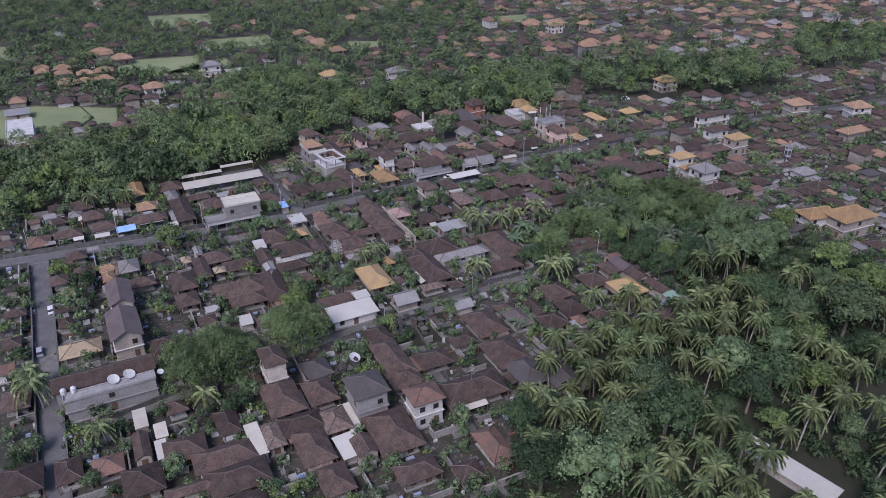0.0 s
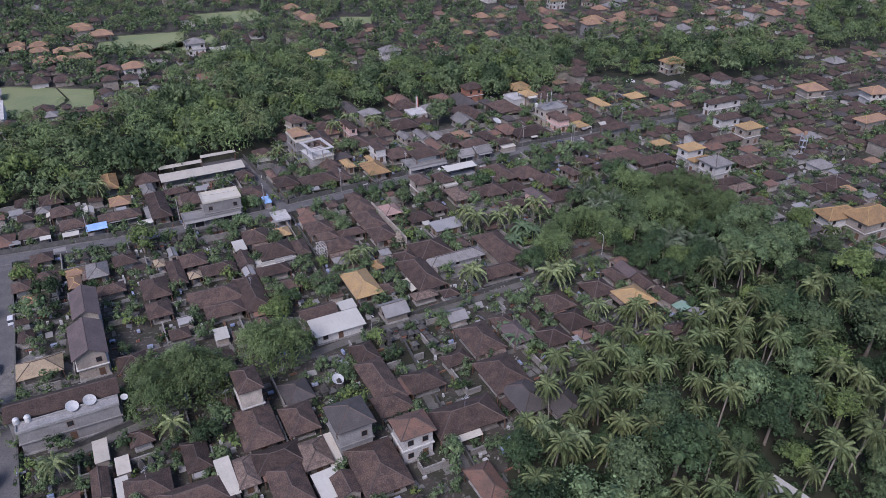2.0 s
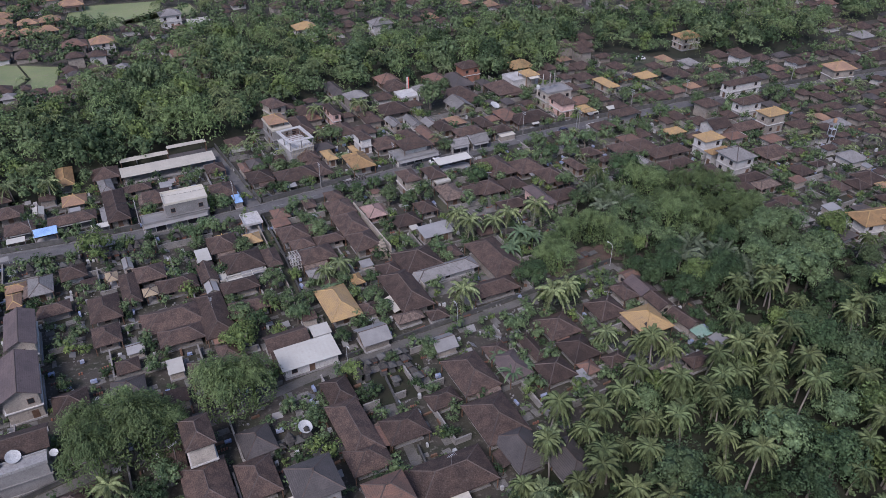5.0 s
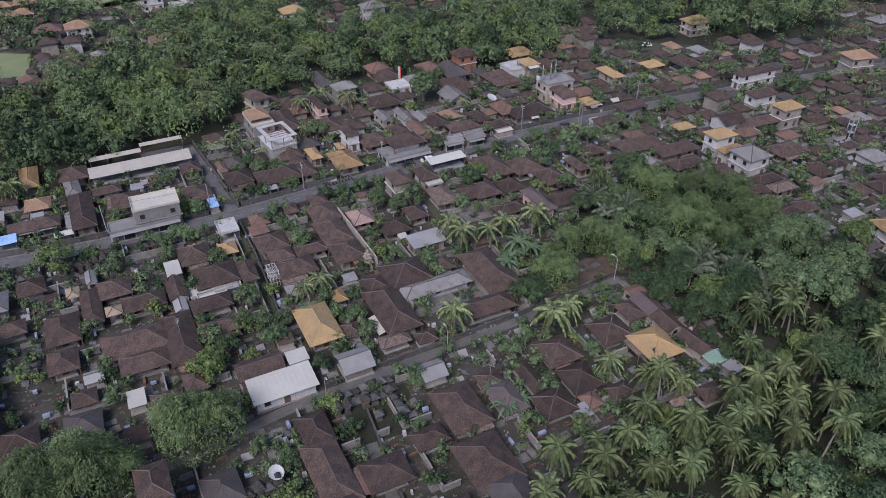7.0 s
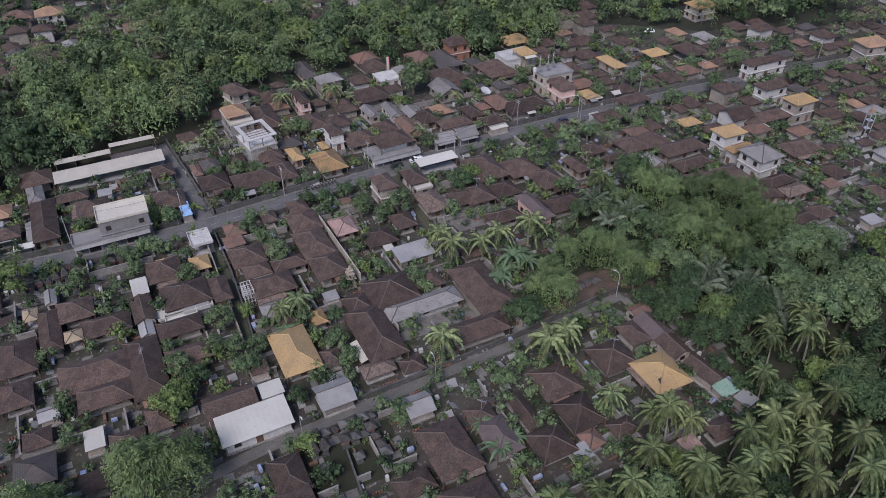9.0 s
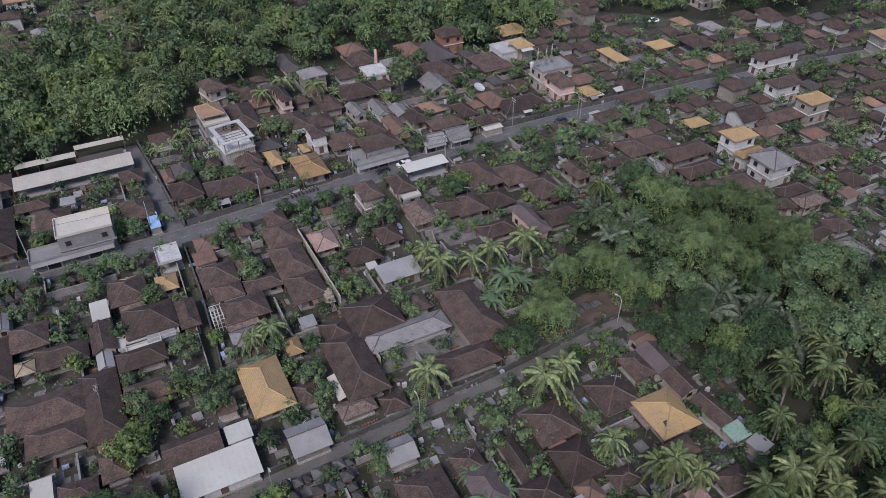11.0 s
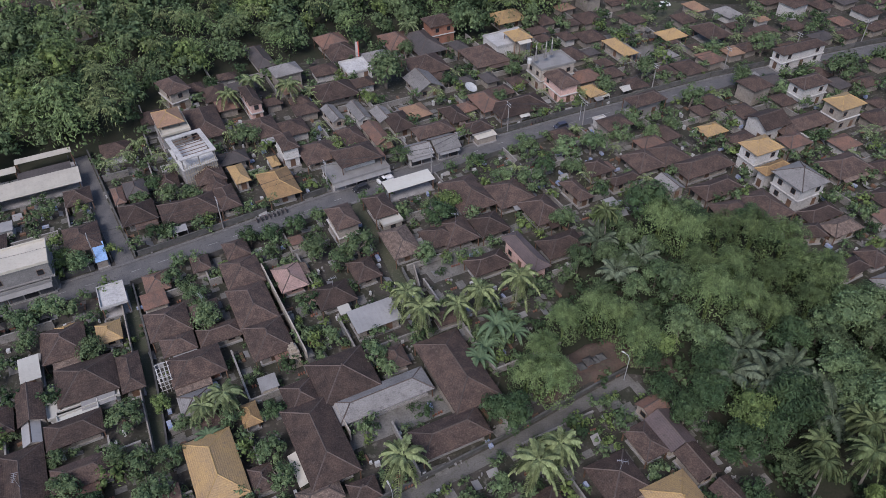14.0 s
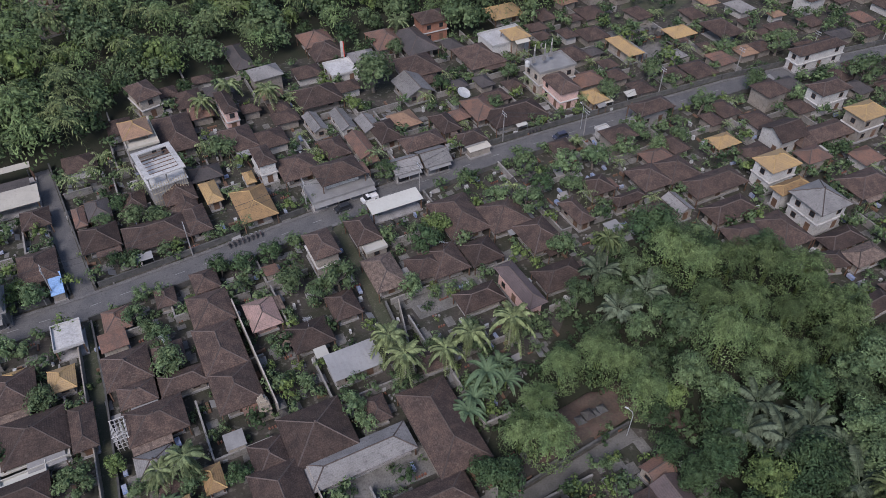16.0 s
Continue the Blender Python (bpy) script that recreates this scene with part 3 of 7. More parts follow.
house("hip", 105.5, 288.0, 15, 9.0, 6.5, 3.1, "brown", "cream")
house("hip", 114.0, 289.5, 26, 9.2, 11.0, 3.1, "brown", "cream")
house("hip", 126.0, 286.7, 26, 10.1, 5.5, 3.1, "brown", "cream")
house("hip", 129.2, 281.8, 25, 9.1, 5.3, 3.1, "mottled", "cream")
house("hip", 139.9, 306.1, 25, 12.2, 8.5, 3.1, "brown", "cream")
house("hip", 136.2, 326.5, 24, 18.3, 6.8, 3.1, "brown", "cream")
house("gable", 125.9, 324.9, 26, 9.3, 8.5, 5.0, "brown", "white")
house("hip", 75.9, 305.2, 26, 6.8, 6.4, 3.1, "brown", "cream")
house("hip", 82.4, 300.5, 27, 8.6, 3.7, 3.1, "brown", "cream")
house("hip", 69.7, 295.8, 29, 4.5, 8.9, 3.1, "brown", "cream")
house("hip", 49.5, 338.1, 27, 7.8, 11.0, 3.1, "rust", "cream")
house("hip", 58.5, 335.7, 26, 16.1, 9.2, 3.1, "brown", "cream")
house("hip", 34.2, 323.0, 27, 11.0, 6.5, 3.1, "brown", "cream")
house("gable", 30.1, 312.9, 26, 7.3, 6.5, 3.1, "greytile", "white", shop=True)
house("gable", 37.1, 316.3, 26, 7.3, 7.3, 3.1, "greytile", "cream", shop=True)
house("shed", 48.5, 321.4, 27, 6.2, 2.5, 2.3, "beigemetal", "cream")
house("hip", 46.2, 324.5, 27, 8.1, 5.7, 3.1, "brown", "cream", shop=True)
house("hip", 40.0, 331.0, 29, 5.6, 9.1, 3.1, "brown", "cream")
house("hip", 24.8, 327.2, 28, 6.8, 9.8, 3.1, "brown", "cream")
house("gable", 31.1, 349.1, 28, 8.7, 10.5, 3.1, "greytile", "cream")
house("gable", -46.2, 145.4, 27, 3.6, 8.9, 3.1, "brown", "cream")
house("hip", -36.3, 144.6, 26, 9.1, 7.8, 3.1, "brown", "cream")
house("hip", -27.0, 142.3, 26, 13.6, 7.1, 3.1, "brown", "cream")
house("shed", -21.3, 147.0, 28, 3.2, 10.1, 3.1, "beigemetal", "cream")
house("hip", -18.0, 148.6, 27, 4.7, 8.8, 3.1, "mottled", "cream")
house("hip", -12.2, 152.4, 26, 10.5, 7.1, 3.1, "brown", "cream")
house("hip", -4.7, 153.7, 26, 6.4, 8.5, 3.1, "mottled", "cream")
house("shed", -1.4, 155.0, 27, 2.9, 9.3, 2.3, "beigemetal", "cream")
house("hip", -8.3, 145.1, 27, 7.5, 11.7, 3.1, "brown", "cream")
house("gable", 2.9, 145.3, 27, 5.0, 6.4, 3.1, "brown", "cream")
house("hip", 8.9, 150.0, 26, 10.4, 14.2, 3.1, "brown", "cream")
house("hip", 31.3, 145.8, 28, 6.0, 10.6, 3.1, "rust", "cream")
house("hip", 27.0, 164.9, 25, 16.3, 9.5, 3.1, "brown", "cream")
house("flat", -35.4, 319.7, 29, 7.6, 12.3, 7.4, "beigemetal", "concrete2")
house("hip", -35.8, 319.5, 28, 7.1, 8.4, 9.0, "orange", "none")
house("hip", -28.8, 325.8, 26, 9.4, 17.0, 3.5, "brown", "cream")
house("hip", -40.9, 340.9, 41, 6.8, 9.7, 6.5, "brown", "cream2")
house("hip", -17.8, 336.4, 28, 3.8, 11.5, 6.0, "brown", "pink2")
house("hip", -20.9, 365.1, 29, 6.1, 15.5, 3.1, "slate", "cream")
house("flat", 9.9, 359.1, 27, 8.1, 8.2, 3.1, "white", "white")
house("hip", 0.6, 375.6, 29, 9.5, 9.6, 3.5, "rust", "cream")
house("hip", 4.4, 369.8, 26, 10.2, 11.3, 2.7, "brown", "cream")
house("hip", 5.0, 344.7, 27, 12.4, 10.5, 2.7, "brown", "cream")
house("hip", -14.5, 302.4, 29, 3.9, 8.4, 3.1, "yellow", "cream")
house("hip", -3.9, 298.4, 27, 8.3, 12.2, 3.1, "ochre", "cream")
house("hip", -6.8, 308.4, 27, 2.5, 4.9, 2.7, "yellow", "cream")
house("hip", 14.6, 308.2, 28, 11.2, 8.6, 5.0, "brown", "white")
house("flat", 14.6, 305.6, 28, 15.7, 8.4, 2.7, "greyflat", "white", shop=True)
house("shed", 28.4, 298.6, 27, 12.7, 4.3, 3.5, "whitemetal", "none")
house("hip", -42.2, 293.8, 29, 2.7, 7.4, 2.7, "rust", "cream")
house("hip", -38.9, 296.6, 28, 5.3, 7.5, 2.7, "slate", "cream")
house("hip", -51.9, 293.4, 27, 6.3, 7.0, 2.7, "brown", "cream")
house("hip", -35.4, 287.2, 27, 8.2, 8.6, 2.7, "brown", "cream")
house("hip", -20.8, 301.2, 28, 5.0, 12.9, 2.7, "brown", "cream")
house("hip", -17.8, 310.1, 26, 7.8, 5.9, 2.7, "slate", "cream")
house("hip", -15.8, 293.2, 28, 5.3, 10.0, 2.7, "brown", "cream")
house("hip", -12.5, 323.8, 27, 8.3, 10.9, 3.1, "brown", "cream")
house("hip", -3.8, 312.7, 28, 4.6, 8.3, 6.0, "brown", "white2")
house("hip", 4.4, 312.3, 27, 9.9, 9.6, 3.1, "brown", "cream")
house("hip", 12.1, 321.2, 28, 6.2, 8.6, 2.3, "brown", "cream")
house("gable", 6.0, 331.6, 30, 4.1, 8.8, 2.7, "greytile", "cream")
house("gable", 13.1, 332.9, 28, 4.2, 9.9, 2.7, "greytile", "white")
house("gable", 20.0, 331.1, 29, 5.0, 7.2, 2.7, "greytile", "cream")
house("gable", 19.0, 321.5, 28, 5.0, 11.2, 2.7, "rust", "cream")
house("hip", 22.0, 376.2, 25, 9.5, 12.4, 3.1, "rust", "cream")
house("hip", 30.4, 375.2, 27, 10.2, 16.3, 3.1, "slate", "cream")
house("hip", 35.7, 383.0, 26, 9.8, 7.8, 7.0, "brown", "brick2")
house("hip", 31.7, 361.0, 26, 12.2, 12.1, 2.7, "brown", "cream")
house("hip", 59.2, 394.7, 26, 11.5, 9.2, 3.1, "yellow", "cream")
house("flat", 57.8, 372.6, 28, 13.4, 9.0, 6.0, "white", "white")
house("hip", 60.9, 370.3, 26, 6.7, 7.2, 8.0, "yellow", "cream")
house("flat", 69.6, 354.2, 26, 12.0, 8.2, 7.5, "greyflat", "cream2")
house("hip", 50.0, 366.2, 27, 11.9, 13.6, 3.1, "brown", "cream")
house("hip", 71.7, 346.2, 26, 7.0, 10.8, 6.0, "brown", "pink2")
house("hip", 80.9, 344.0, 27, 5.6, 6.9, 3.1, "yellow", "cream")
house("hip", 94.0, 371.3, 27, 5.6, 12.3, 3.5, "yellow", "cream")
house("hip", 126.4, 382.9, 117, 11.5, 9.2, 3.5, "brown", "none")
house("hip", 112.8, 381.2, 26, 8.8, 7.0, 3.1, "yellow", "cream")
house("hip", 149.5, 366.4, 25, 18.6, 5.2, 6.0, "brown", "white2")
house("hip", 148.3, 330.4, 26, 9.5, 7.1, 7.5, "yellow", "cream2")
house("hip", 143.4, 342.7, 25, 11.0, 6.5, 7.0, "brown", "white2")
house("hip", 118.5, 309.5, 26, 9.2, 6.9, 7.0, "yellow", "white2")
house("hip", 123.8, 296.0, 117, 9.8, 9.7, 7.0, "greytile", "white2")
house("hip", 120.1, 302.6, 27, 9.5, 4.0, 5.0, "ochre", "white")
house("hip", 129.5, 314.8, 24, 7.9, 5.8, 5.0, "rust", "cream")
house("hip", 110.4, 323.1, 26, 7.4, 5.5, 3.1, "yellow", "cream")
house("hip", 92.4, 317.5, 26, 7.7, 5.5, 2.7, "rust", "cream")
house("hip", 88.8, 308.8, 26, 8.8, 9.0, 2.7, "brown", "cream")
house("hip", 95.8, 311.8, 27, 9.3, 9.0, 2.7, "brown", "cream")
house("hip", 42.9, 294.2, 27, 9.9, 13.7, 3.1, "brown", "cream")
house("hip", 53.1, 294.6, 26, 10.0, 10.1, 3.1, "brown", "cream")
house("hip", 60.4, 288.0, 28, 8.4, 9.9, 3.1, "brown", "cream")
house("hip", 47.7, 283.0, 28, 7.5, 7.6, 2.7, "brown", "cream")
house("hip", 39.7, 280.4, 26, 8.5, 9.1, 2.7, "brown", "cream")
house("hip", 55.0, 271.1, 29, 4.4, 13.3, 5.0, "mauve", "pink")
house("hip", 4.0, 265.2, 27, 6.2, 8.2, 2.7, "pinktile", "pink")
house("hip", 19.7, 267.6, 27, 5.9, 7.3, 2.7, "brown", "cream")
house("hip", 14.1, 259.9, 27, 8.1, 7.0, 2.7, "brown", "cream")
house("hip", -6.2, 265.9, 26, 8.2, 9.3, 3.5, "brown", "cream")
house("hip", -2.2, 256.3, 27, 8.2, 12.5, 3.5, "brown", "cream")
house("hip", 2.6, 247.1, 27, 8.2, 9.7, 3.5, "brown", "cream")
house("hip", -9.2, 273.8, 27, 5.4, 6.3, 3.1, "brown", "cream")
house("hip", -18.3, 251.7, 27, 8.4, 8.6, 3.1, "brown", "cream")
house("hip", -14.7, 246.0, 26, 6.6, 5.3, 3.1, "brown", "cream")
house("hip", -7.4, 249.4, 26, 8.8, 5.0, 2.7, "brown", "cream")
house("hip", -9.9, 240.6, 27, 10.1, 7.7, 3.1, "brown", "brick")
house("flat", -32.0, 259.2, 27, 5.4, 6.8, 3.2, "white", "none")
house("hip", -29.5, 249.4, 25, 4.8, 5.7, 2.7, "yellow", "cream")
house("hip", -38.2, 249.5, 26, 3.8, 3.6, 2.7, "yellow", "cream")
house("hip", -29.5, 237.3, 26, 10.8, 9.7, 3.1, "brown", "cream")
house("hip", -21.9, 239.1, 26, 4.3, 9.7, 3.1, "brown", "cream")
house("flat", -28.9, 230.7, 27, 7.1, 2.5, 2.3, "whitemetal", "cream")
house("shed", 23.0, 253.4, 27, 9.7, 6.1, 3.1, "zinc", "cream")
house("shed", 16.6, 256.0, 27, 2.5, 2.5, 2.3, "whitemetal", "cream")
house("hip", 18.2, 238.2, 27, 11.5, 11.1, 3.1, "brown", "cream")
house("hip", 25.7, 233.9, 27, 18.7, 5.9, 2.7, "greytile", "white")
house("hip", 10.9, 233.8, 27, 6.3, 7.0, 2.7, "brown", "cream")
house("hip", 12.9, 229.3, 25, 6.8, 4.8, 2.7, "slate", "cream")
house("hip", 2.2, 230.0, 27, 3.4, 5.2, 2.3, "ochre", "none")
house("shed", -39.8, 273.4, 28, 2.6, 6.3, 2.3, "blue", "cream")
house("hip", -45.3, 278.1, 27, 7.9, 9.9, 2.7, "brown", "cream")
house("hip", 13.9, 281.8, 27, 5.9, 8.6, 6.0, "brown", "cream2")
house("hip", 21.9, 288.9, 27, 6.0, 8.9, 3.5, "brown", "white")
house("flat", 24.6, 284.7, 28, 5.1, 3.4, 2.7, "whitemetal", "cream")
house("hip", 27.3, 276.3, 26, 7.0, 10.3, 3.1, "mottled", "cream")
house("hip", 36.2, 278.8, 25, 8.2, 7.1, 2.7, "brown", "cream")
house("hip", 63.8, 276.0, 26, 10.5, 7.0, 2.7, "brown", "cream")
house("hip", 46.8, 269.8, 27, 9.6, 5.9, 2.7, "brown", "cream")
house("hip", 119.9, 280.1, 7, 9.8, 5.1, 3.1, "brown", "cream")
house("hip", 125.7, 267.9, 119, 4.4, 8.3, 3.1, "brown", "cream")
house("hip", -1.2, 218.7, 27, 8.3, 14.2, 3.1, "yellow", "cream")
house("shed", -5.8, 199.4, 27, 13.9, 7.4, 3.1, "whitemetal", "white")
house("gable", -11.5, 204.0, 27, 10.2, 6.2, 3.5, "brown", "cream")
house("shed", -4.0, 207.3, 27, 4.6, 3.9, 3.5, "whitemetal", "white")
house("gable", 8.6, 206.8, 27, 7.3, 7.0, 2.7, "greyflat", "cream")
house("hip", 15.5, 224.1, 27, 8.8, 17.6, 3.1, "brown", "cream")
house("hip", 16.8, 214.2, 27, 7.3, 4.2, 2.3, "mottled", "cream")
house("gable", 25.4, 204.2, 26, 5.7, 5.6, 2.3, "greyflat", "cream")
house("flat", -28.8, 233.1, 28, 12.4, 3.9, 2.3, "whitemetal", "white")
house("shed", -41.0, 239.6, 27, 3.7, 5.9, 3.1, "whitemetal", "cream")
house("gable", -37.6, 231.6, 27, 4.8, 9.2, 3.1, "brown", "cream")
house("gable", -35.0, 225.7, 27, 3.2, 5.2, 2.7, "zinc", "cream")
house("hip", -50.0, 223.2, 27, 3.8, 4.1, 3.1, "thatch", "none")
house("hip", -62.8, 230.4, 27, 3.2, 4.8, 2.7, "thatch", "none")
house("gable", -60.8, 236.4, 27, 2.6, 5.5, 2.7, "zinc", "cream")
house("hip", -37.5, 246.6, 26, 8.4, 9.3, 2.7, "brown", "cream")
house("shed", -35.3, 195.8, 25, 3.6, 4.8, 2.3, "whitemetal", "cream")
house("gable", -46.6, 202.1, 27, 4.0, 3.9, 2.3, "zinc", "cream")
house("hip", 75.1, 212.1, 26, 8.9, 9.9, 3.1, "yellow", "cream")
house("hip", 75.3, 204.2, 27, 8.0, 4.2, 2.3, "rust", "cream")
house("hip", 65.9, 217.0, 26, 8.3, 8.3, 2.7, "brown", "cream")
house("hip", 72.0, 224.2, 27, 5.1, 7.0, 2.7, "brown", "cream")
house("hip", 53.1, 210.1, 26, 8.6, 8.6, 2.7, "brown", "cream")
house("hip", 56.9, 201.9, 27, 7.8, 8.2, 2.7, "brown", "cream")
house("hip", 41.0, 196.1, 27, 6.3, 9.1, 2.7, "mauve", "white")
house("hip", 31.5, 193.1, 27, 9.0, 12.6, 3.1, "brown", "cream")
house("hip", 36.3, 179.6, 27, 10.0, 12.6, 3.1, "brown", "cream")
house("hip", 37.8, 201.4, 26, 5.5, 5.4, 2.3, "brown", "cream")
house("hip", 46.2, 202.7, 27, 3.5, 9.7, 2.3, "brown", "cream")
house("hip", 50.5, 194.6, 27, 7.8, 7.5, 2.7, "brown", "cream")
house("hip", 58.3, 195.9, 28, 4.1, 4.5, 2.3, "rust", "cream")
house("shed", 56.1, 192.8, 27, 3.4, 3.5, 2.3, "zinc", "cream")
house("hip", 83.5, 198.0, 26, 6.1, 4.3, 2.7, "brown", "cream")
house("shed", 76.7, 194.3, 27, 3.9, 3.9, 2.3, "pinktile", "cream")
house("hip", 38.1, 225.9, 26, 13.5, 6.6, 2.7, "brown", "cream")
house("hip", 39.4, 239.7, 27, 9.6, 18.5, 3.1, "brown", "white")
house("hip", -21.8, 169.6, 27, 5.8, 8.8, 9.5, "brown", "cream2")
house("hip", -18.5, 161.7, 27, 8.7, 13.6, 3.1, "brown", "cream")
house("hip", -9.8, 164.4, 27, 7.3, 9.9, 2.7, "brown", "cream")
house("hip", 2.3, 159.0, 27, 8.8, 9.3, 9.0, "slate", "concrete2")
house("hip", 15.7, 157.5, 26, 8.2, 7.2, 7.5, "rust", "white2")
house("hip", 7.2, 176.9, 28, 7.3, 16.2, 3.1, "brown", "cream")
house("hip", 10.7, 169.4, 27, 8.4, 7.4, 2.7, "brown", "cream")
house("hip", 2.8, 187.5, 27, 6.2, 8.8, 2.7, "brown", "cream")
house("hip", 17.5, 177.4, 26, 8.9, 7.5, 2.7, "brown", "cream")
house("hip", -26.9, 169.1, 27, 3.5, 6.7, 2.7, "brown", "cream")
house("gable", -72.7, 203.0, 27, 6.9, 14.1, 7.0, "mauve", "cream2")
house("gable", -65.4, 187.2, 28, 8.3, 15.1, 7.0, "mauve", "cream2")
house("hip", -83.2, 219.1, 28, 3.7, 6.7, 3.1, "orange", "cream")
house("hip", -79.1, 225.2, 26, 6.1, 9.0, 3.5, "greytile", "cream")
house("flat", -58.9, 161.6, 27, 20.5, 3.1, 6.5, "concrete", "concrete2")
house("gable", -62.4, 166.7, 26, 23.3, 7.1, 6.5, "brown", "concrete")
house("hip", -75.5, 181.7, 27, 10.5, 7.4, 3.1, "thatch", "cream")
house("hip", -22.5, 136.1, 27, 13.0, 8.4, 3.1, "brown", "cream")
house("hip", -2.4, 135.8, 28, 6.9, 8.9, 2.7, "brown", "cream")
house("hip", 14.7, 138.0, 27, 9.5, 6.4, 3.1, "brown", "cream")
house("hip", -42.2, 135.3, 26, 8.3, 8.9, 3.1, "brown", "cream")
house("hip", -31.6, 132.9, 24, 10.2, 3.2, 3.1, "brown", "cream")
house("hip", -67.6, 135.4, 26, 8.4, 8.9, 3.1, "brown", "cream")
house("hip", -59.2, 138.4, 28, 5.5, 8.0, 2.7, "brown", "cream")
house("hip", -51.4, 140.0, 27, 6.4, 6.3, 2.7, "rust", "cream")
house("shed", -50.1, 154.9, 27, 3.0, 6.5, 2.3, "beigemetal", "cream")
house("shed", -44.0, 151.0, 27, 2.8, 4.9, 2.3, "beigemetal", "cream")
house("shed", -41.7, 144.9, 27, 2.5, 6.0, 2.3, "whitemetal", "cream")
house("hip", -29.4, 153.4, 27, 5.3, 9.2, 2.7, "brown", "cream")
house("shed", -0.6, 146.0, 30, 5.4, 7.2, 2.3, "whitemetal", "cream")
house("hip", 41.1, 171.5, 28, 8.0, 11.3, 3.1, "slate", "cream")
house("hip", 50.2, 168.1, 28, 7.8, 11.4, 3.1, "slate", "cream")
house("shed", -68.0, 295.0, 27, 30.7, 6.4, 3.1, "beigemetal", "none")
house("shed", -77.6, 299.3, 27, 15.8, 2.6, 3.9, "beigemetal", "none")
# low dark roof added in place of the shaded open interior between the strips
house("shed", -63.9, 303.3, 27, 12.6, 4.6, 2.5, "slate", "cream")
house("shed", -65.4, 307.6, 27, 13.4, 2.2, 4.8, "beigemetal", "none")
house("flat", -53.0, 265.1, 26, 12.6, 8.1, 8.0, "beigemetal", "concrete2")
house("flat", -55.6, 261.5, 27, 18.9, 5.5, 3.5, "greyflat", "concrete", shop=True)
house("hip", -75.6, 267.7, 27, 6.6, 21.0, 3.1, "brown", "cream")
house("hip", -83.3, 279.8, 30, 4.4, 9.9, 3.1, "greytile", "cream")
house("hip", -73.1, 279.4, 27, 8.5, 4.7, 2.7, "brown", "cream")
house("hip", -65.1, 273.7, 24, 8.5, 9.2, 2.7, "brown", "cream")
house("hip", -23.5, 288.9, 27, 13.8, 9.2, 2.7, "brown", "cream")
house("hip", -22.8, 303.7, 28, 7.3, 11.5, 3.1, "brown", "cream")
house("gable", -84.0, 387.2, 40, 11.5, 9.2, 5.0, "brown", "cream")
house("gable", -96.8, 405.3, 39, 10.2, 8.1, 5.0, "rust", "cream")
house("hip", -44.5, 439.4, 28, 11.5, 9.2, 7.0, "yellow", "white2")
house("hip", -7.3, 447.0, 27, 11.5, 9.2, 7.0, "greytile", "white2")
house("hip", -119.4, 462.8, 27, 11.5, 9.2, 7.0, "greytile", "white2")
house("shed", -104.2, 461.3, 29, 11.5, 9.2, 3.1, "whitemetal", "white")
house("hip", -221.0, 462.2, 27, 8.2, 6.5, 3.1, "orange", "cream")
house("hip", -195.7, 439.9, 28, 10.1, 8.1, 3.1, "orange", "cream")
house("hip", -186.0, 441.7, 25, 9.9, 8.0, 3.1, "orange", "cream")
house("hip", -177.6, 447.5, 28, 10.1, 8.0, 3.1, "orange", "cream")
house("gable", -198.8, 499.0, 29, 9.7, 7.8, 5.0, "orange", "cream")
house("hip", -138.4, 419.8, 28, 11.5, 9.2, 6.0, "orange", "white2")
house("hip", -62.8, 523.1, 25, 11.5, 9.2, 3.1, "orange", "cream")
house("hip", -51.1, 514.8, 27, 11.5, 9.2, 3.1, "orange", "cream")
house("hip", -83.7, 567.4, 27, 11.5, 9.2, 3.1, "orange", "cream")
house("hip", -52.5, 621.7, 24, 11.5, 9.2, 3.1, "orange", "cream")
house("flat", -177.0, 351.1, 28, 11.5, 27.4, 6.0, "white", "white2")
house("shed", -195.5, 383.5, 28, 11.5, 9.2, 3.1, "zinc", "cream")
house("hip", -151.3, 418.0, 28, 11.5, 9.2, 5.0, "rust", "cream")
house("hip", 84.7, 584.0, 15, 11.5, 9.2, 5.0, "orange", "cream")
house("hip", 101.2, 578.4, 24, 11.5, 9.2, 6.0, "orange", "white2")
house("hip", 112.2, 499.2, 24, 11.5, 9.2, 9.0, "orange", "concrete2")
house("hip", 125.8, 586.2, 25, 11.5, 9.2, 5.0, "orange", "cream")
house("hip", 159.1, 544.0, 24, 11.5, 9.2, 5.0, "rust", "cream")
house("hip", 200.2, 543.3, 12, 11.5, 9.2, 5.0, "rust", "cream")
house("hip", 143.3, 428.2, 25, 11.5, 9.2, 6.0, "ochre", "cream2")
house("hip", 196.2, 381.2, 14, 11.5, 9.2, 7.0, "orange", "cream2")
house("hip", 225.7, 379.4, 10, 11.5, 9.2, 6.0, "orange", "white2")
house("hip", 207.1, 345.7, 25, 15.2, 7.2, 5.0, "orange", "cream")
house("hip", 151.4, 256.4, 16, 14.3, 8.7, 6.0, "ochre", "white2")
house("hip", 160.4, 253.6, 24, 15.9, 11.1, 7.0, "ochre", "cream2")
house("hip", -99.4, 286.2, 27, 5.5, 14.0, 3.1, "ochre", "none")
house("hip", -105.9, 262.7, 27, 8.0, 7.5, 3.1, "brown", "cream")
house("hip", -98.6, 254.0, 27, 8.4, 7.0, 3.1, "brown", "cream", shop=True)
house("hip", -85.7, 259.8, 27, 13.5, 6.2, 3.1, "brown", "cream", shop=True)
house("hip", -108.5, 247.8, 27, 9.0, 6.0, 3.1, "brown", "cream", shop=True)
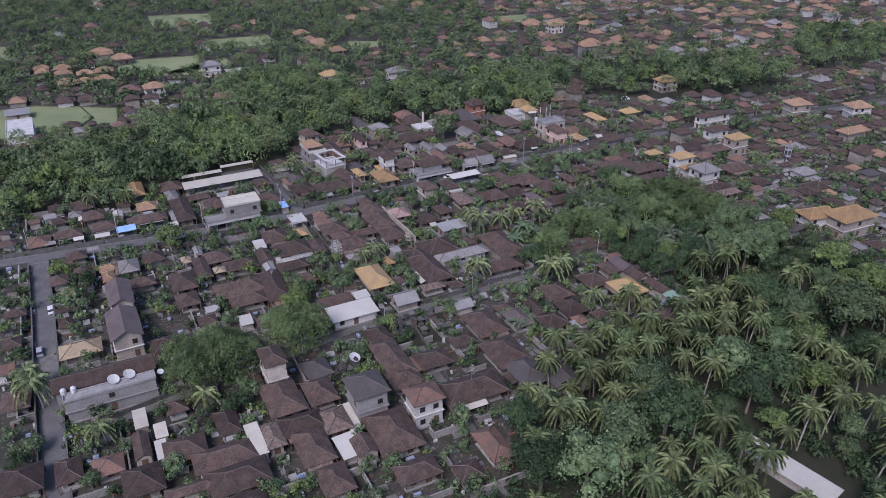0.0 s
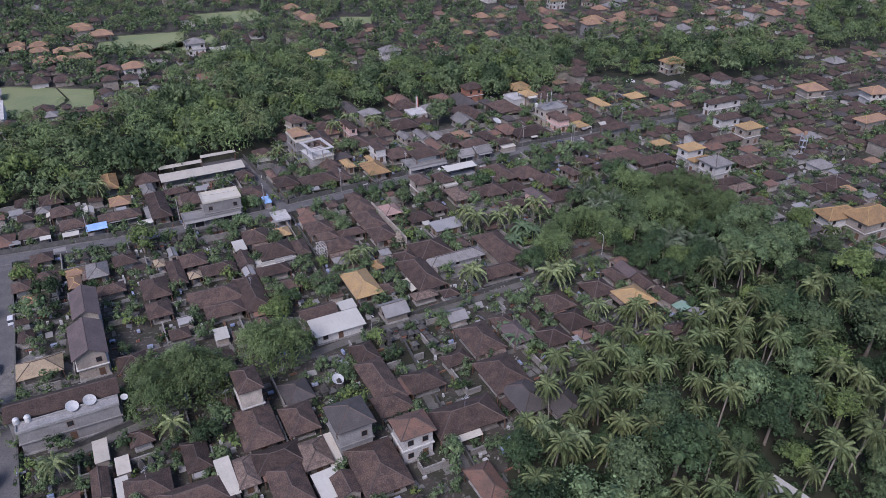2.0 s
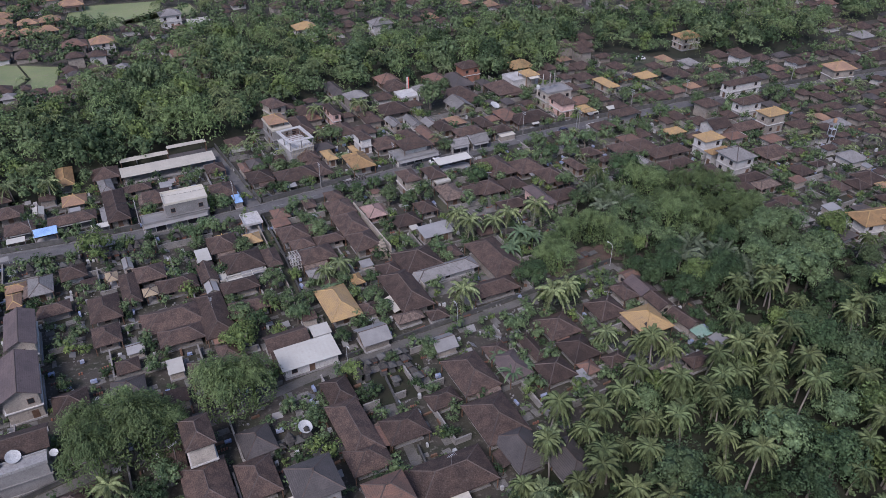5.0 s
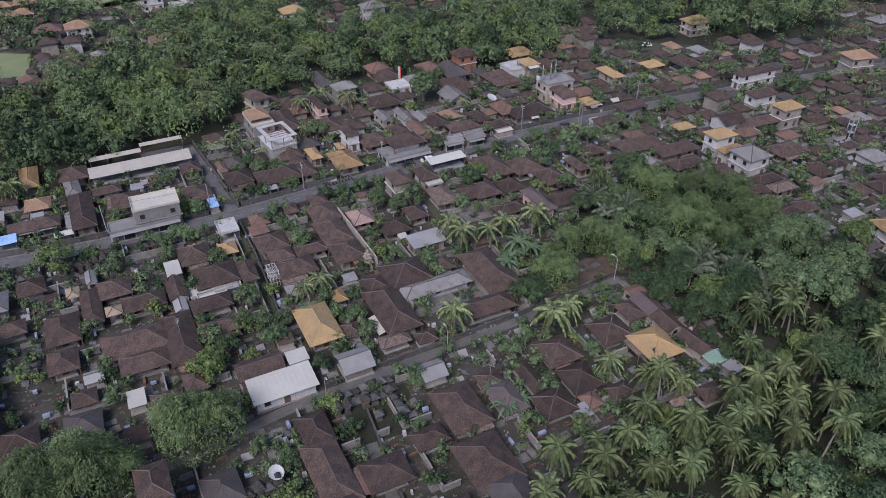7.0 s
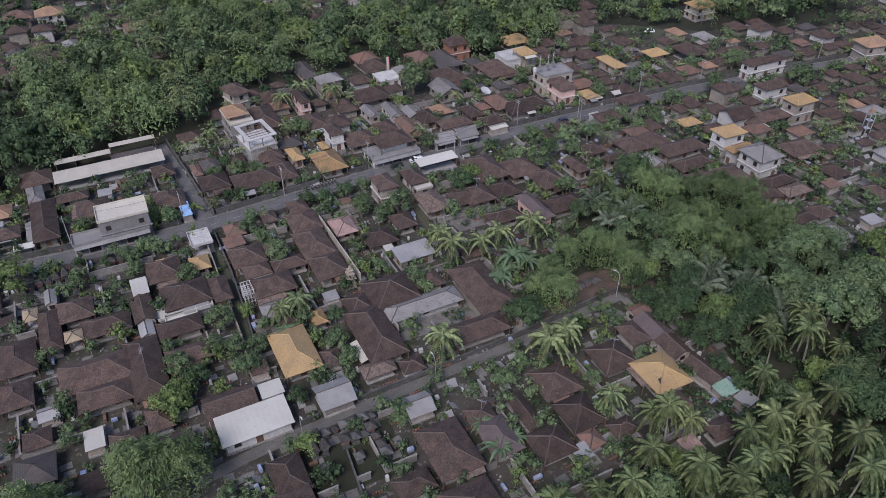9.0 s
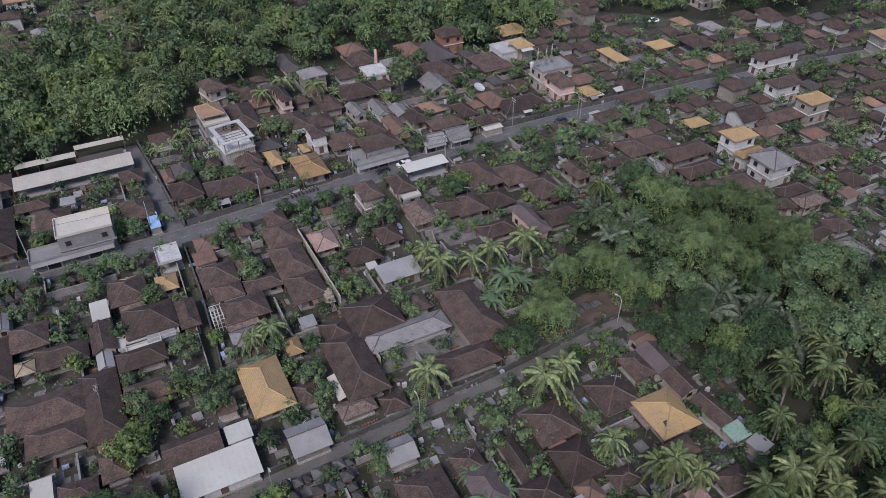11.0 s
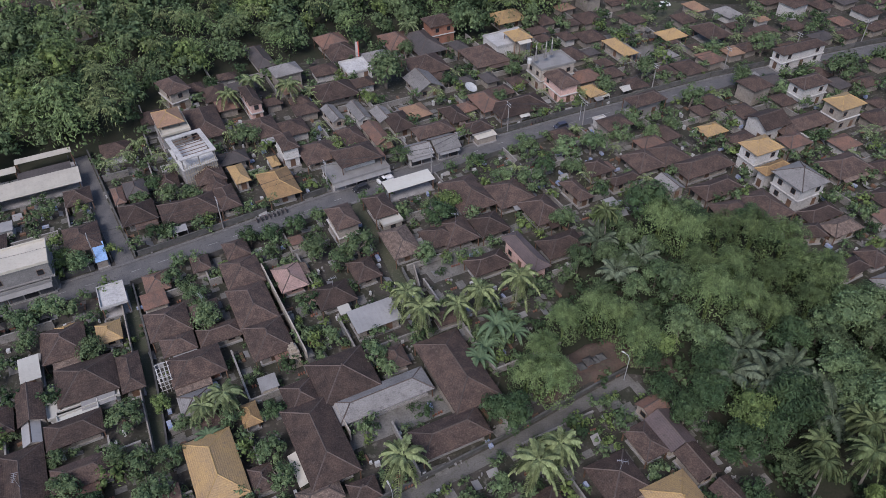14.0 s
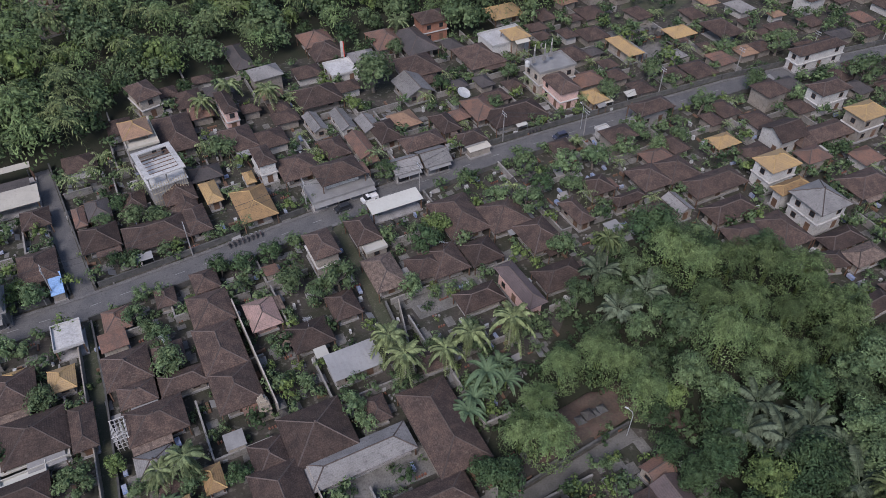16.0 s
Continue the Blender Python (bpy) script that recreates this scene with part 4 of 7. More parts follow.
house("hip", -86.9, 288.6, 27, 8.6, 8.6, 3.1, "brown", "cream")
house("gable", -97.6, 263.6, 27, 3.2, 5.4, 3.1, "whitemetal", "cream")
house("shed", -90.2, 251.9, 27, 6.4, 4.2, 3.1, "blue", "none")
house("shed", 93.4, 138.8, -52, 20.8, 5.5, 2.3, "whitemetal", "cream")
house("gable", 74.8, 231.6, -58, 4.0, 5.0, 2.7, "rust", "cream")
house("gable", 76.7, 226.4, -64, 7.6, 5.5, 2.7, "mauve", "cream")
house("gable", 80.0, 220.1, -63, 6.5, 5.0, 2.6, "brown", "cream")
house("gable", 84.5, 213.3, -56, 7.7, 4.6, 2.6, "brown", "cream")
house("shed", 87.3, 208.3, -64, 3.9, 4.0, 2.3, "green", "cream")
house("shed", 90.7, 205.7, -54, 3.6, 3.5, 2.3, "zinc", "cream")


for x, y, w in ((-204, 507, 15), (-185, 493, 13), (-205, 456, 10), (-192, 456, 10), (-183, 462, 11), (-193, 434, 11), (-211, 468, 10), (-224, 468, 9), (-65, 534, 12), (-50, 507, 12), (86, 596, 13), (105, 595, 14), (132, 616, 14), (119, 529, 13), (192, 663, 14), (227, 637, 14), (301, 590, 14), (255, 592, 13)):
    if not blocked(x, y, 3.0):
        house("hip", x, y, 27, w, w * 0.75, 4.0, "orange", "cream", group="far houses with orange roofs")


# ---- particular buildings and small things of the village ----
CLEAR = [(8, 193, 9), (16, 195, 8), (31, 231, 7), (42, 273, 6), (37, 211, 8), (-7, 268, 7), (28, 297, 6), (102, 380, 12), (112, 404, 9), (66, 240, 8), (70, 234, 6), (-44, 152, 5), (76, 226, 7), (86, 217, 7), (82, 206, 5), (70, 226, 5), (88, 146, 9), (96, 140, 9)]


def open_tower():
    """The unfinished white building with an open square of beams on top."""
    root = thing("unfinished_house", -26.6, 306.8, 34, "unfinished white concrete house with open roof beams", "house", "village houses")
    FOOT.append((-26.6, 306.8, radians(34), 4.2, 6.2))
    a, b = 4.2, 5.4
    part("wall", Solid().box(-a, -b, -0.3, a, b, 5.6), PLINTH, root)
    part("floor_slab", Solid().box(-a - 0.3, -b - 0.3, 5.6, a + 0.3, b + 0.3, 5.85), ROOF["white"], root)
    for x0, y0, x1, y1 in ((-a - 0.4, -b - 0.4, a + 0.4, -b + 0.8), (-a - 0.4, b - 0.8, a + 0.4, b + 0.4), (-a - 0.4, -b + 0.8, -a + 0.8, b - 0.8), (a - 0.8, -b + 0.8, a + 0.4, b - 0.8)):
        part("roof_beam", Solid().box(x0, y0, 8.7, x1, y1, 9.0), ROOF["white"], root)
    for x in (-a + 0.1, 0, a - 0.1):
        for y in (-b + 0.1, 0, b - 0.1):
            if x or y:
                part("column", Solid().box(x - 0.14, y - 0.14, 5.85, x + 0.14, y + 0.14, 8.7), WALL["concrete"], root)
    for k in range(7):
        y = -b + 1.2 + k * 1.5
        part("rafter", Solid().box(-a + 0.8, y - 0.05, 8.75, a - 0.8, y + 0.05, 8.9), WOOD, root)
    for k in range(15):
        x = -a + 0.2 + k * 0.57
        part("scaffold_pole", Solid().tube([(x, -b - 0.7, 0), (x, -b - 0.7, 7.5)], [0.05, 0.05], 5), THATCHPOLE, root)
    for z in (2.4, 4.6, 6.6):
        part("scaffold_rail", Solid().tube([(-a, -b - 0.75, z), (a, -b - 0.75, z)], [0.045, 0.045], 5), THATCHPOLE, root)


def scaffold(x, y, yaw, wide, deep, tall):
    """A light frame of pale poles against a house wall."""
    root = thing("scaffold", x, y, yaw, "pale timber scaffold frame against a tiled house", "scaffold")
    for i in range(4):
        for j in range(2):
            px, py = wide * (i / 3 - 0.5), deep * (j - 0.5)
            part("upright", Solid().tube([(px, py, -0.1), (px, py, tall)], [0.06, 0.06], 5), WALL["white"], root)
    for k in range(4):
        z = tall * (k + 1) / 4 - 0.1
        for py in (-deep / 2, deep / 2):
            part("rail", Solid().box(-wide / 2 - 0.2, py - 0.05, z - 0.05, wide / 2 + 0.2, py + 0.05, z + 0.05), WALL["white"], root)
        for i in range(4):
            px = wide * (i / 3 - 0.5)
            part("tie", Solid().box(px - 0.05, -deep / 2 - 0.2, z - 0.16, px + 0.05, deep / 2 + 0.2, z - 0.06), WALL["white"], root)


THATCHPOLE = surface("bamboo_pole", (0.42, 0.36, 0.25), (0.34, 0.29, 0.2), None, 0.7, 8, 1, 0.1, 0.15)
IJUK = surface("black_palm_fibre", (0.035, 0.032, 0.03), (0.055, 0.05, 0.046), (0.08, 0.085, 0.06), 1.0, 14, 1.2, 0.5, 0.2)
open_tower()
scaffold(-15.3, 238.2, 27, 2.2, 3.6, 4.6)


def shrine(kind):
    """A family shrine: stepped stone base, small cell and a black fibre roof."""
    h = (1.5, 2.0, 1.2)[kind]
    root = thing("shrine", 0, -800 - kind, 27, ("small stone shrine with a black palm-fibre roof", "tall stone shrine with a stepped black roof", "low grey stone offering shrine")[kind], "shrine", "family shrines")
    part("base", Solid().box(-0.6, -0.6, -0.1, 0.6, 0.6, 0.5, 0.06).box(-0.45, -0.45, 0.5, 0.45, 0.45, h * 0.7, 0.05), STONE, root)
    part("cell", Solid().box(-0.5, -0.5, h * 0.7, 0.5, 0.5, h + 0.35, -0.03), (WALL["brick"], STONE, STONE)[kind], root)
    roof = Solid()
    for k in range((1, 3, 1)[kind]):
        r, z = 0.85 - 0.2 * k, h + 0.35 + 0.5 * k
        roof.add([(-r, -r, z), (r, -r, z), (r, r, z), (-r, r, z), (-0.12, -0.12, z + 0.62), (0.12, -0.12, z + 0.62), (0.12, 0.12, z + 0.62), (-0.12, 0.12, z + 0.62)],
                 [(3, 2, 1, 0), (4, 5, 6, 7), (0, 1, 5, 4), (1, 2, 6, 5), (2, 3, 7, 6), (3, 0, 4, 7)])
    part("roof", roof, (IJUK, IJUK, STONE)[kind], root)
    return root


SHRINES = [shrine(k) for k in range(3)]
moved = set()


def set_down(kind, x, y, yaw, size=1.0):
    m = pose(x, y, 0, 0, 0, yaw) @ Matrix.Scale(size, 4)
    FOOT.append((x, y, radians(yaw), 0.8, 0.8))
    if kind not in moved:
        moved.add(kind)
        kind.matrix_world = m
        return kind
    return copy_thing(kind, m)


g = random.Random(21)
ROWS = [(4.5, 196.3, 27, 8, 1.9), (6.5, 193.3, 27, 6, 2.0), (16.5, 199, -60, 4, 2.2), (9, 189.5, 27, 4, 2.2), (-13, 268, 30, 5, 1.9), (-8.5, 263.5, 30, 4, 2.0), (22.5, 293.6, 27, 6, 2.0), (23.5, 291, 27, 4, 2.2), (97, 376, 27, 5, 2.6), (99, 383, 27, 4, 2.8),
        (-46, 149.5, 20, 5, 2.0), (-42, 146, 20, 3, 2.2), (63.5, 241.5, 30, 4, 1.6), (-86, 233.5, 22, 7, 2.0), (-70, 241, 24, 6, 2.0), (-52, 251, 27, 5, 2.0), (-20, 319, 27, 5, 2.0), (12, 331, 27, 5, 2.0), (56, 306, 27, 6, 2.0), (70, 316, 27, 5, 2.0),
        (-30, 226, 27, 4, 2.0), (-38, 214, 27, 4, 2.0), (10, 246, -62, 4, 1.8), (5, 172, 27, 4, 1.8), (-7, 173, 27, 4, 1.8), (80, 347, 27, 5, 2.0), (40, 206, 27, 3, 2.0)]
for x, y, turn, count, gap in ROWS:
    for k in range(count):
        px, py = x + k * gap * math.cos(radians(turn)), y + k * gap * math.sin(radians(turn))
        if not blocked(px, py, 0.5):
            set_down(SHRINES[g.choice((0, 0, 1, 2))], px, py, 27 + g.uniform(-3, 3), g.uniform(0.85, 1.3))


def gate_tower(x, y, size, label):
    """A tapering carved stone tower beside a compound gate."""
    root = thing("gate_tower", x, y, 27, label, "tower")
    FOOT.append((x, y, radians(27), 1.4 * size, 1.4 * size))
    tier = [(1.3, 0, 1.6), (1.05, 1.6, 3.2), (1.35, 3.2, 3.6), (0.9, 3.6, 4.7), (1.15, 4.7, 5.0), (0.65, 5.0, 5.9), (0.85, 5.9, 6.15), (0.35, 6.15, 7.3)]
    for r, z0, z1 in tier:
        part("tier", Solid().box(-r * size, -r * size, z0 * size - 0.1 * (z0 == 0), r * size, r * size, z1 * size, 0.08), SANDSTONE, root)


SANDSTONE = surface("buff_sandstone", (0.34, 0.29, 0.22), (0.26, 0.22, 0.17), (0.13, 0.12, 0.1), 0.95, 6, 0.8, 0.5, 0.1)
gate_tower(8.2, 243.5, 0.85, "tapering buff sandstone gate tower beside tiled roofs")
for x, y in ((64.5, 351.5), (67.5, 353), (69.5, 355)):
    root = thing("roof_finial", x, y, 27, "white pointed spire on a flat temple roof", "spire", "temple spires", z=9.0)
    part("shaft", Solid().box(-0.45, -0.45, 0.0, 0.45, 0.45, 1.4, 0.05).box(-0.2, -0.2, 1.4, 0.2, 0.2, 3.6, 0.06), WALL["concrete"], root)
    part("tip", Solid().tube([(0, 0, 3.6), (0, 0, 4.2), (0, 0, 5.6)], [0.24, 0.15, 0.03], 8), WALL["white"], root)


def water_tank(x, y, z, label, tower=0.0):
    root = thing("water_tank", x, y, 15, label, "tank", z=z)
    if tower:
        for sx in (-0.9, 0.9):
            for sy in (-0.9, 0.9):
                part("leg", Solid().box(sx - 0.1, sy - 0.1, -0.1, sx + 0.1, sy + 0.1, tower), METAL, root)
        for h in (0.35, 0.7):
            part("brace", Solid().box(-0.95, -0.95, tower * h, 0.95, 0.95, tower * h + 0.12), METAL, root)
        part("deck", Solid().box(-1.2, -1.2, tower, 1.2, 1.2, tower + 0.15), PLINTH, root)
    t = tower + (0.15 if tower else 0)
    part("barrel", Solid().tube([(0, 0, t), (0, 0, t + 0.1), (0, 0, t + 1.3), (0, 0, t + 1.55), (0, 0, t + 1.7)], [0.62, 0.66, 0.66, 0.45, 0.16], 14), PALE if not tower else ROOF["orange"], root, smooth=False)


water_tank(62.5, 349.5, 9.0, "pale plastic water tank on a flat roof")
water_tank(166.5, 319, 0.0, "orange water tank on a steel tower", 8.0)
water_tank(-66.5, 159.5, 6.55, "pale plastic water tank on a concrete roof")
water_tank(-68.5, 158.6, 6.55, "pale plastic water tank on a concrete roof")


def dish(x, y, z, size, label):
    """A shallow satellite bowl on a short mast, tipped to the sky."""
    root = thing("satellite_dish", x, y, 60, label, "satellite dish", "satellite dishes", z=z)
    part("mast", Solid().tube([(0, 0, -0.1), (0, 0, size * 0.5)], [0.06, 0.06], 6), METAL, root)
    s, n = Solid(), 18
    for lift, flip in ((0.0, 1), (-0.04, -1)):
        k = len(s.v)
        s.v.append((0, 0, size * 0.5 + lift))
        for ring, up in ((0.5, 0.06), (1.0, 0.24)):
            for i in range(n):
                a = 2 * math.pi * i / n
                x_, y_, z_ = math.cos(a) * size * ring, math.sin(a) * size * ring, up * size
                s.v.append((x_, y_ * 0.9 - z_ * 0.42, size * 0.5 + lift + z_ * 0.9 + y_ * 0.42))
        for i in range(n):
            j = (i + 1) % n
            for f in ((k, k + 1 + i, k + 1 + j), (k + 1 + i, k + 1 + n + i, k + 1 + n + j, k + 1 + j)):
                s.f.append(f[::flip])
    part("bowl", s, PALE, root, "pale grey bowl")
    part("feed_arm", Solid().tube([(0, 0, size * 0.52), (0, -size * 0.25, size * 1.1)], [0.03, 0.03], 5), METAL, root)


dish(45.0, 341.5, 4.4, 1.9, "large pale satellite dish above tiled roofs")
dish(-58.6, 163.2, 6.55, 1.4, "pale satellite dish on a flat concrete roof")
dish(-55.6, 165.2, 6.55, 1.4, "pale satellite dish on a flat concrete roof")
dish(-2.6, 176, 3.2, 1.5, "white satellite dish above a tiled roof")
dish(-48.6, 166.6, 6.55, 0.8, "small pale satellite dish on a concrete roof")


def car(x, y, yaw, paint, label, pickup=False):
    root = thing("car", x, y, yaw, label, "car", "parked cars")
    m = surface(label.split()[0] + "_car_paint", paint, tuple(c * 0.9 for c in paint), None, 0.3, 4, 1, 0.0, 0.05)
    body = Solid().box(-2.1, -0.85, 0.32, 2.1, 0.85, 0.95, 0.08)
    part("body", body, m, root)
    cab = (-0.2, 1.0) if pickup else (-1.75, 1.0)
    part("cabin", Solid().add([(cab[0], -0.78, 0.95), (cab[1] + 0.4, -0.78, 0.95), (cab[1] + 0.4, 0.78, 0.95), (cab[0], 0.78, 0.95), (cab[0] + 0.25, -0.66, 1.58), (cab[1] - 0.25, -0.66, 1.58), (cab[1] - 0.25, 0.66, 1.58), (cab[0] + 0.25, 0.66, 1.58)],
                                [(0, 1, 5, 4), (1, 2, 6, 5), (2, 3, 7, 6), (3, 0, 4, 7)]), GLASS, root)
    part("roof_panel", Solid().box(cab[0] + 0.22, -0.69, 1.56, cab[1] - 0.22, 0.69, 1.64, 0.05), m, root)
    if pickup:
        part("cargo_bed", Solid().box(-2.05, -0.8, 0.95, -0.35, -0.7, 1.25).box(-2.05, 0.7, 0.95, -0.35, 0.8, 1.25).box(-2.05, -0.7, 0.95, -1.95, 0.7, 1.25), m, root)
    for wx in (-1.3, 1.3):
        for wy in (-0.8, 0.8):
            wheel = part("wheel", Solid().tube([(wx, wy - 0.1, 0.32), (wx, wy + 0.1, 0.32)], [0.32, 0.32], 12), RUBBER, root)
            part("rim", Solid().tube([(wx, wy - 0.12, 0.32), (wx, wy + 0.12, 0.32)], [0.18, 0.18], 8), METAL, wheel)
    for wy in (-0.6, 0.6):
        part("headlight", Solid().box(2.04, wy - 0.16, 0.62, 2.12, wy + 0.16, 0.8), PALE, root)


RUBBER = surface("tyre_rubber", (0.03, 0.03, 0.03), (0.04, 0.04, 0.04), None, 0.9, 8, 1, 0.1, 0.1)
car(16.3, 299.6, 212, (0.03, 0.032, 0.036), "black car on the asphalt street")
car(22.2, 303.2, 211, (0.6, 0.6, 0.6), "white pickup truck at the side of the street", True)
car(70.2, 328.6, 206, (0.04, 0.045, 0.07), "dark blue car on the asphalt street")
car(117.8, 410.6, 10, (0.6, 0.6, 0.6), "white car on a grassy clearing")
car(-94.6, 204.2, 118, (0.58, 0.58, 0.58), "white car parked in the side street")
car(-87.8, 183.5, 118, (0.3, 0.31, 0.33), "silver car parked in the side street")


def motorbike():
    root = thing("motorbike", 0, -850, 0, "small dark motorbike parked beside the street", "motorbike", "parked motorbikes")
    for wx in (-0.6, 0.6):
        part("wheel", Solid().tube([(wx, -0.05, 0.28), (wx, 0.05, 0.28)], [0.28, 0.28], 10), RUBBER, root)
    part("body", Solid().box(-0.55, -0.14, 0.35, 0.5, 0.14, 0.68, 0.06), MOTO, root)
    part("saddle", Solid().box(-0.7, -0.15, 0.68, 0.1, 0.15, 0.8, 0.04), RUBBER, root)
    part("handlebar", Solid().tube([(0.5, -0.34, 1.0), (0.55, 0, 0.95), (0.5, 0.34, 1.0)], [0.03, 0.03, 0.03], 5), METAL, root)
    part("fork", Solid().tube([(0.6, 0, 0.28), (0.52, 0, 0.97)], [0.05, 0.04], 5), METAL, root)
    return root


MOTO = surface("scooter_paint", (0.10, 0.03, 0.03), (0.05, 0.05, 0.07), None, 0.35, 4, 2, 0, 0.4)
bike = motorbike()
spots = [(-7.5 + k * 0.9, 287.0 + k * 0.55, 120) for k in range(8)] + [(38 + k * 1.0, 317.3 + k * 0.5, 120) for k in range(5)] + [(62 + k, 330.6 + k * 0.5, 118) for k in range(4)]
for k, (x, y, yaw) in enumerate(spots):
    m = pose(x, y, 0.16, 0, 0, yaw + g.uniform(-8, 8))
    if k:
        copy_thing(bike, m)
    else:
        bike.matrix_world = m


def utility_pole():
    root = thing("utility_pole", 0, -860, 0, "grey concrete utility pole with a steel crossarm", "pole", "utility poles")
    part("shaft", Solid().tube([(0, 0, -0.2), (0, 0, 9.0)], [0.17, 0.1], 8), PLINTH, root)
    for z in (8.0, 8.7):
        arm = part("crossarm", Solid().box(-0.06, -1.0, z, 0.06, 1.0, z + 0.1), METAL, root)
        for k in (-0.9, 0, 0.9):
            part("insulator", Solid().tube([(0, k, z + 0.1), (0, k, z + 0.32)], [0.07, 0.05], 6), PALE, arm)
    return root


post = utility_pole()
posts = [(-118, 239.3), (-92, 249.0), (-66, 260.0), (-40, 271.5), (-15, 284.5), (8, 299.4), (34, 305.2), (55, 326.9), (76, 328.0), (100, 348.9), (124.7, 359.9), (150, 369.8), (176, 379.4)]
for k, (x, y) in enumerate(posts):
    m = pose(x, y, 0, 0, 0, 28)
    if k:
        copy_thing(post, m)
    else:
        post.matrix_world = m
WIRE = surface("black_cable", (0.03, 0.03, 0.03), (0.04, 0.04, 0.04), None, 0.6, 5, 1, 0, 0)
for k, z in ((-0.9, 8.35), (0.9, 8.35), (0.0, 9.05)):
    for (x0, y0), (x1, y1) in zip(posts, posts[1:]):
        o = Vector((-math.sin(radians(28)), math.cos(radians(28)), 0)) * k
        pts = [Vector((x0 + (x1 - x0) * t, y0 + (y1 - y0) * t, z - 2.4 * t * (1 - t))) + o for t in (0, 0.25, 0.5, 0.75, 1)]
        tagged(new("cable", Solid().tube(pts, [0.03] * 5, 4).mesh("cable", WIRE)), "sagging black cable between utility poles", "cable", "street cables")


def street_lamp(x, y, yaw):
    root = thing("street_lamp", x, y, yaw, "slim grey street lamp with a curved arm", "lamp", "street lamps")
    part("pole", Solid().tube([(0, 0, -0.1), (0, 0, 6.2), (0.3, 0, 7.0), (1.2, 0, 7.4)], [0.08, 0.06, 0.05, 0.045], 6), METAL, root)
    part("lamp_head", Solid().box(1.0, -0.14, 7.36, 1.7, 0.14, 7.5, 0.03), PALE, root)


for x, y, yaw in ((71.5, 239.5, 150), (-17.5, 184, 140), (28.8, 212.2, 120), (3.5, 197.7, 300), (76, 332.6, 120)):
    street_lamp(x, y, yaw)

root = thing("flag_pole", 9.5, 365, 0, "tall white and red ceremonial banner on a pole", "flag")
part("pole", Solid().tube([(0, 0, 0), (0.1, 0, 5), (0.5, 0, 9)], [0.06, 0.05, 0.03], 6), THATCHPOLE, root)
part("banner", Solid().box(0.1, -0.03, 3.2, 0.9, 0.03, 8.2), ROOF["white"], root, "white cloth banner")
part("stripe", Solid().box(0.9, -0.03, 3.2, 1.15, 0.03, 8.2), surface("red_cloth", (0.5, 0.07, 0.04), (0.42, 0.06, 0.04), None, 0.9, 5, 1, 0, 0), root, "red cloth edge")


# ---- yard walls ----
def yard_wall(x0, y0, x1, y1, tall=1.7, thick=0.22, label="low mossy yard wall between house compounds", material=None):
    """A wall with a coping; it stops where a building or road stands in its way."""
    n = max(1, int(math.hypot(x1 - x0, y1 - y0) / 1.2))
    run = []
    turn = math.atan2(y1 - y0, x1 - x0)

    def close():
        if len(run) > 1:
            (ax, ay), (bx, by) = run[0], run[-1]
            length = math.hypot(bx - ax, by - ay)
            s = Solid().box(0, -thick / 2, -0.2, length, thick / 2, tall).box(-0.06, -thick / 2 - 0.07, tall, length + 0.06, thick / 2 + 0.07, tall + 0.12)
            ob = new("yard_wall", s.mesh("yard_wall", material or WALLSTONE))
            ob.matrix_world = pose(ax, ay, 0, 0, 0, math.degrees(turn))
            tagged(ob, label, "wall", kind="structure")
        run.clear()
    for i in range(n + 1):
        p = (x0 + (x1 - x0) * i / n, y0 + (y1 - y0) * i / n)
        if blocked(*p, 0.12):
            close()
        else:
            run.append(p)
    close()


for x0, y0, x1, y1, half in list(LINES):
    d = Vector((x1 - x0, y1 - y0)).normalized()
    o = Vector((-d.y, d.x)) * (half + 0.35)
    if y0 > 118 and abs(x0) < 190:
        for side in ((-1, 1) if half > 2 else (1,)):
            yard_wall(x0 + o.x * side, y0 + o.y * side, x1 + o.x * side, y1 + o.y * side, 1.4 if half > 2 else 1.1, label="low dark stone wall along the lane", material=STONE)
for x0, y0, x1, y1, tall in ((-2.4, 267.8, 10.7, 243.3, 4.2), (12.3, 240.4, 20.6, 225.9, 3.2), (-31.9, 262.0, -13.0, 222.5, 2.2), (30.5, 269.5, 34.2, 253.0, 2.4), (33.3, 242.9, 39.2, 230.9, 3.0)):
    long, turn = math.hypot(x1 - x0, y1 - y0), math.degrees(math.atan2(y1 - y0, x1 - x0))
    ob = new("party_wall", Solid().box(0, -0.12, -0.2, long, 0.12, tall).mesh("party_wall", WALL["cream"]))
    ob.matrix_world = pose(x0, y0, 0, 0, 0, turn)
    tagged(ob, "tall stained plaster wall between house compounds", "wall", kind="structure")
c27, s27 = math.cos(radians(27)), math.sin(radians(27))
for i in range(-7, 9):
    for j in range(-9, 11):
        u, v = i * 21 + g.uniform(-3, 3), j * 17 + g.uniform(-3, 3)
        x, y = u * c27 - v * s27, 235 + u * s27 + v * c27
        if not (125 < y < 400) or not in_view(x, y) or any(inside(x, y, p) for p in WOODS) or (50 < x < 90 and 226 < y < 256):
            continue
        yard_wall(x, y, x + 15 * c27, y + 15 * s27, g.uniform(1.4, 2.0))
        yard_wall(x, y, x - 13 * s27, y + 13 * c27, g.uniform(1.4, 2.0))


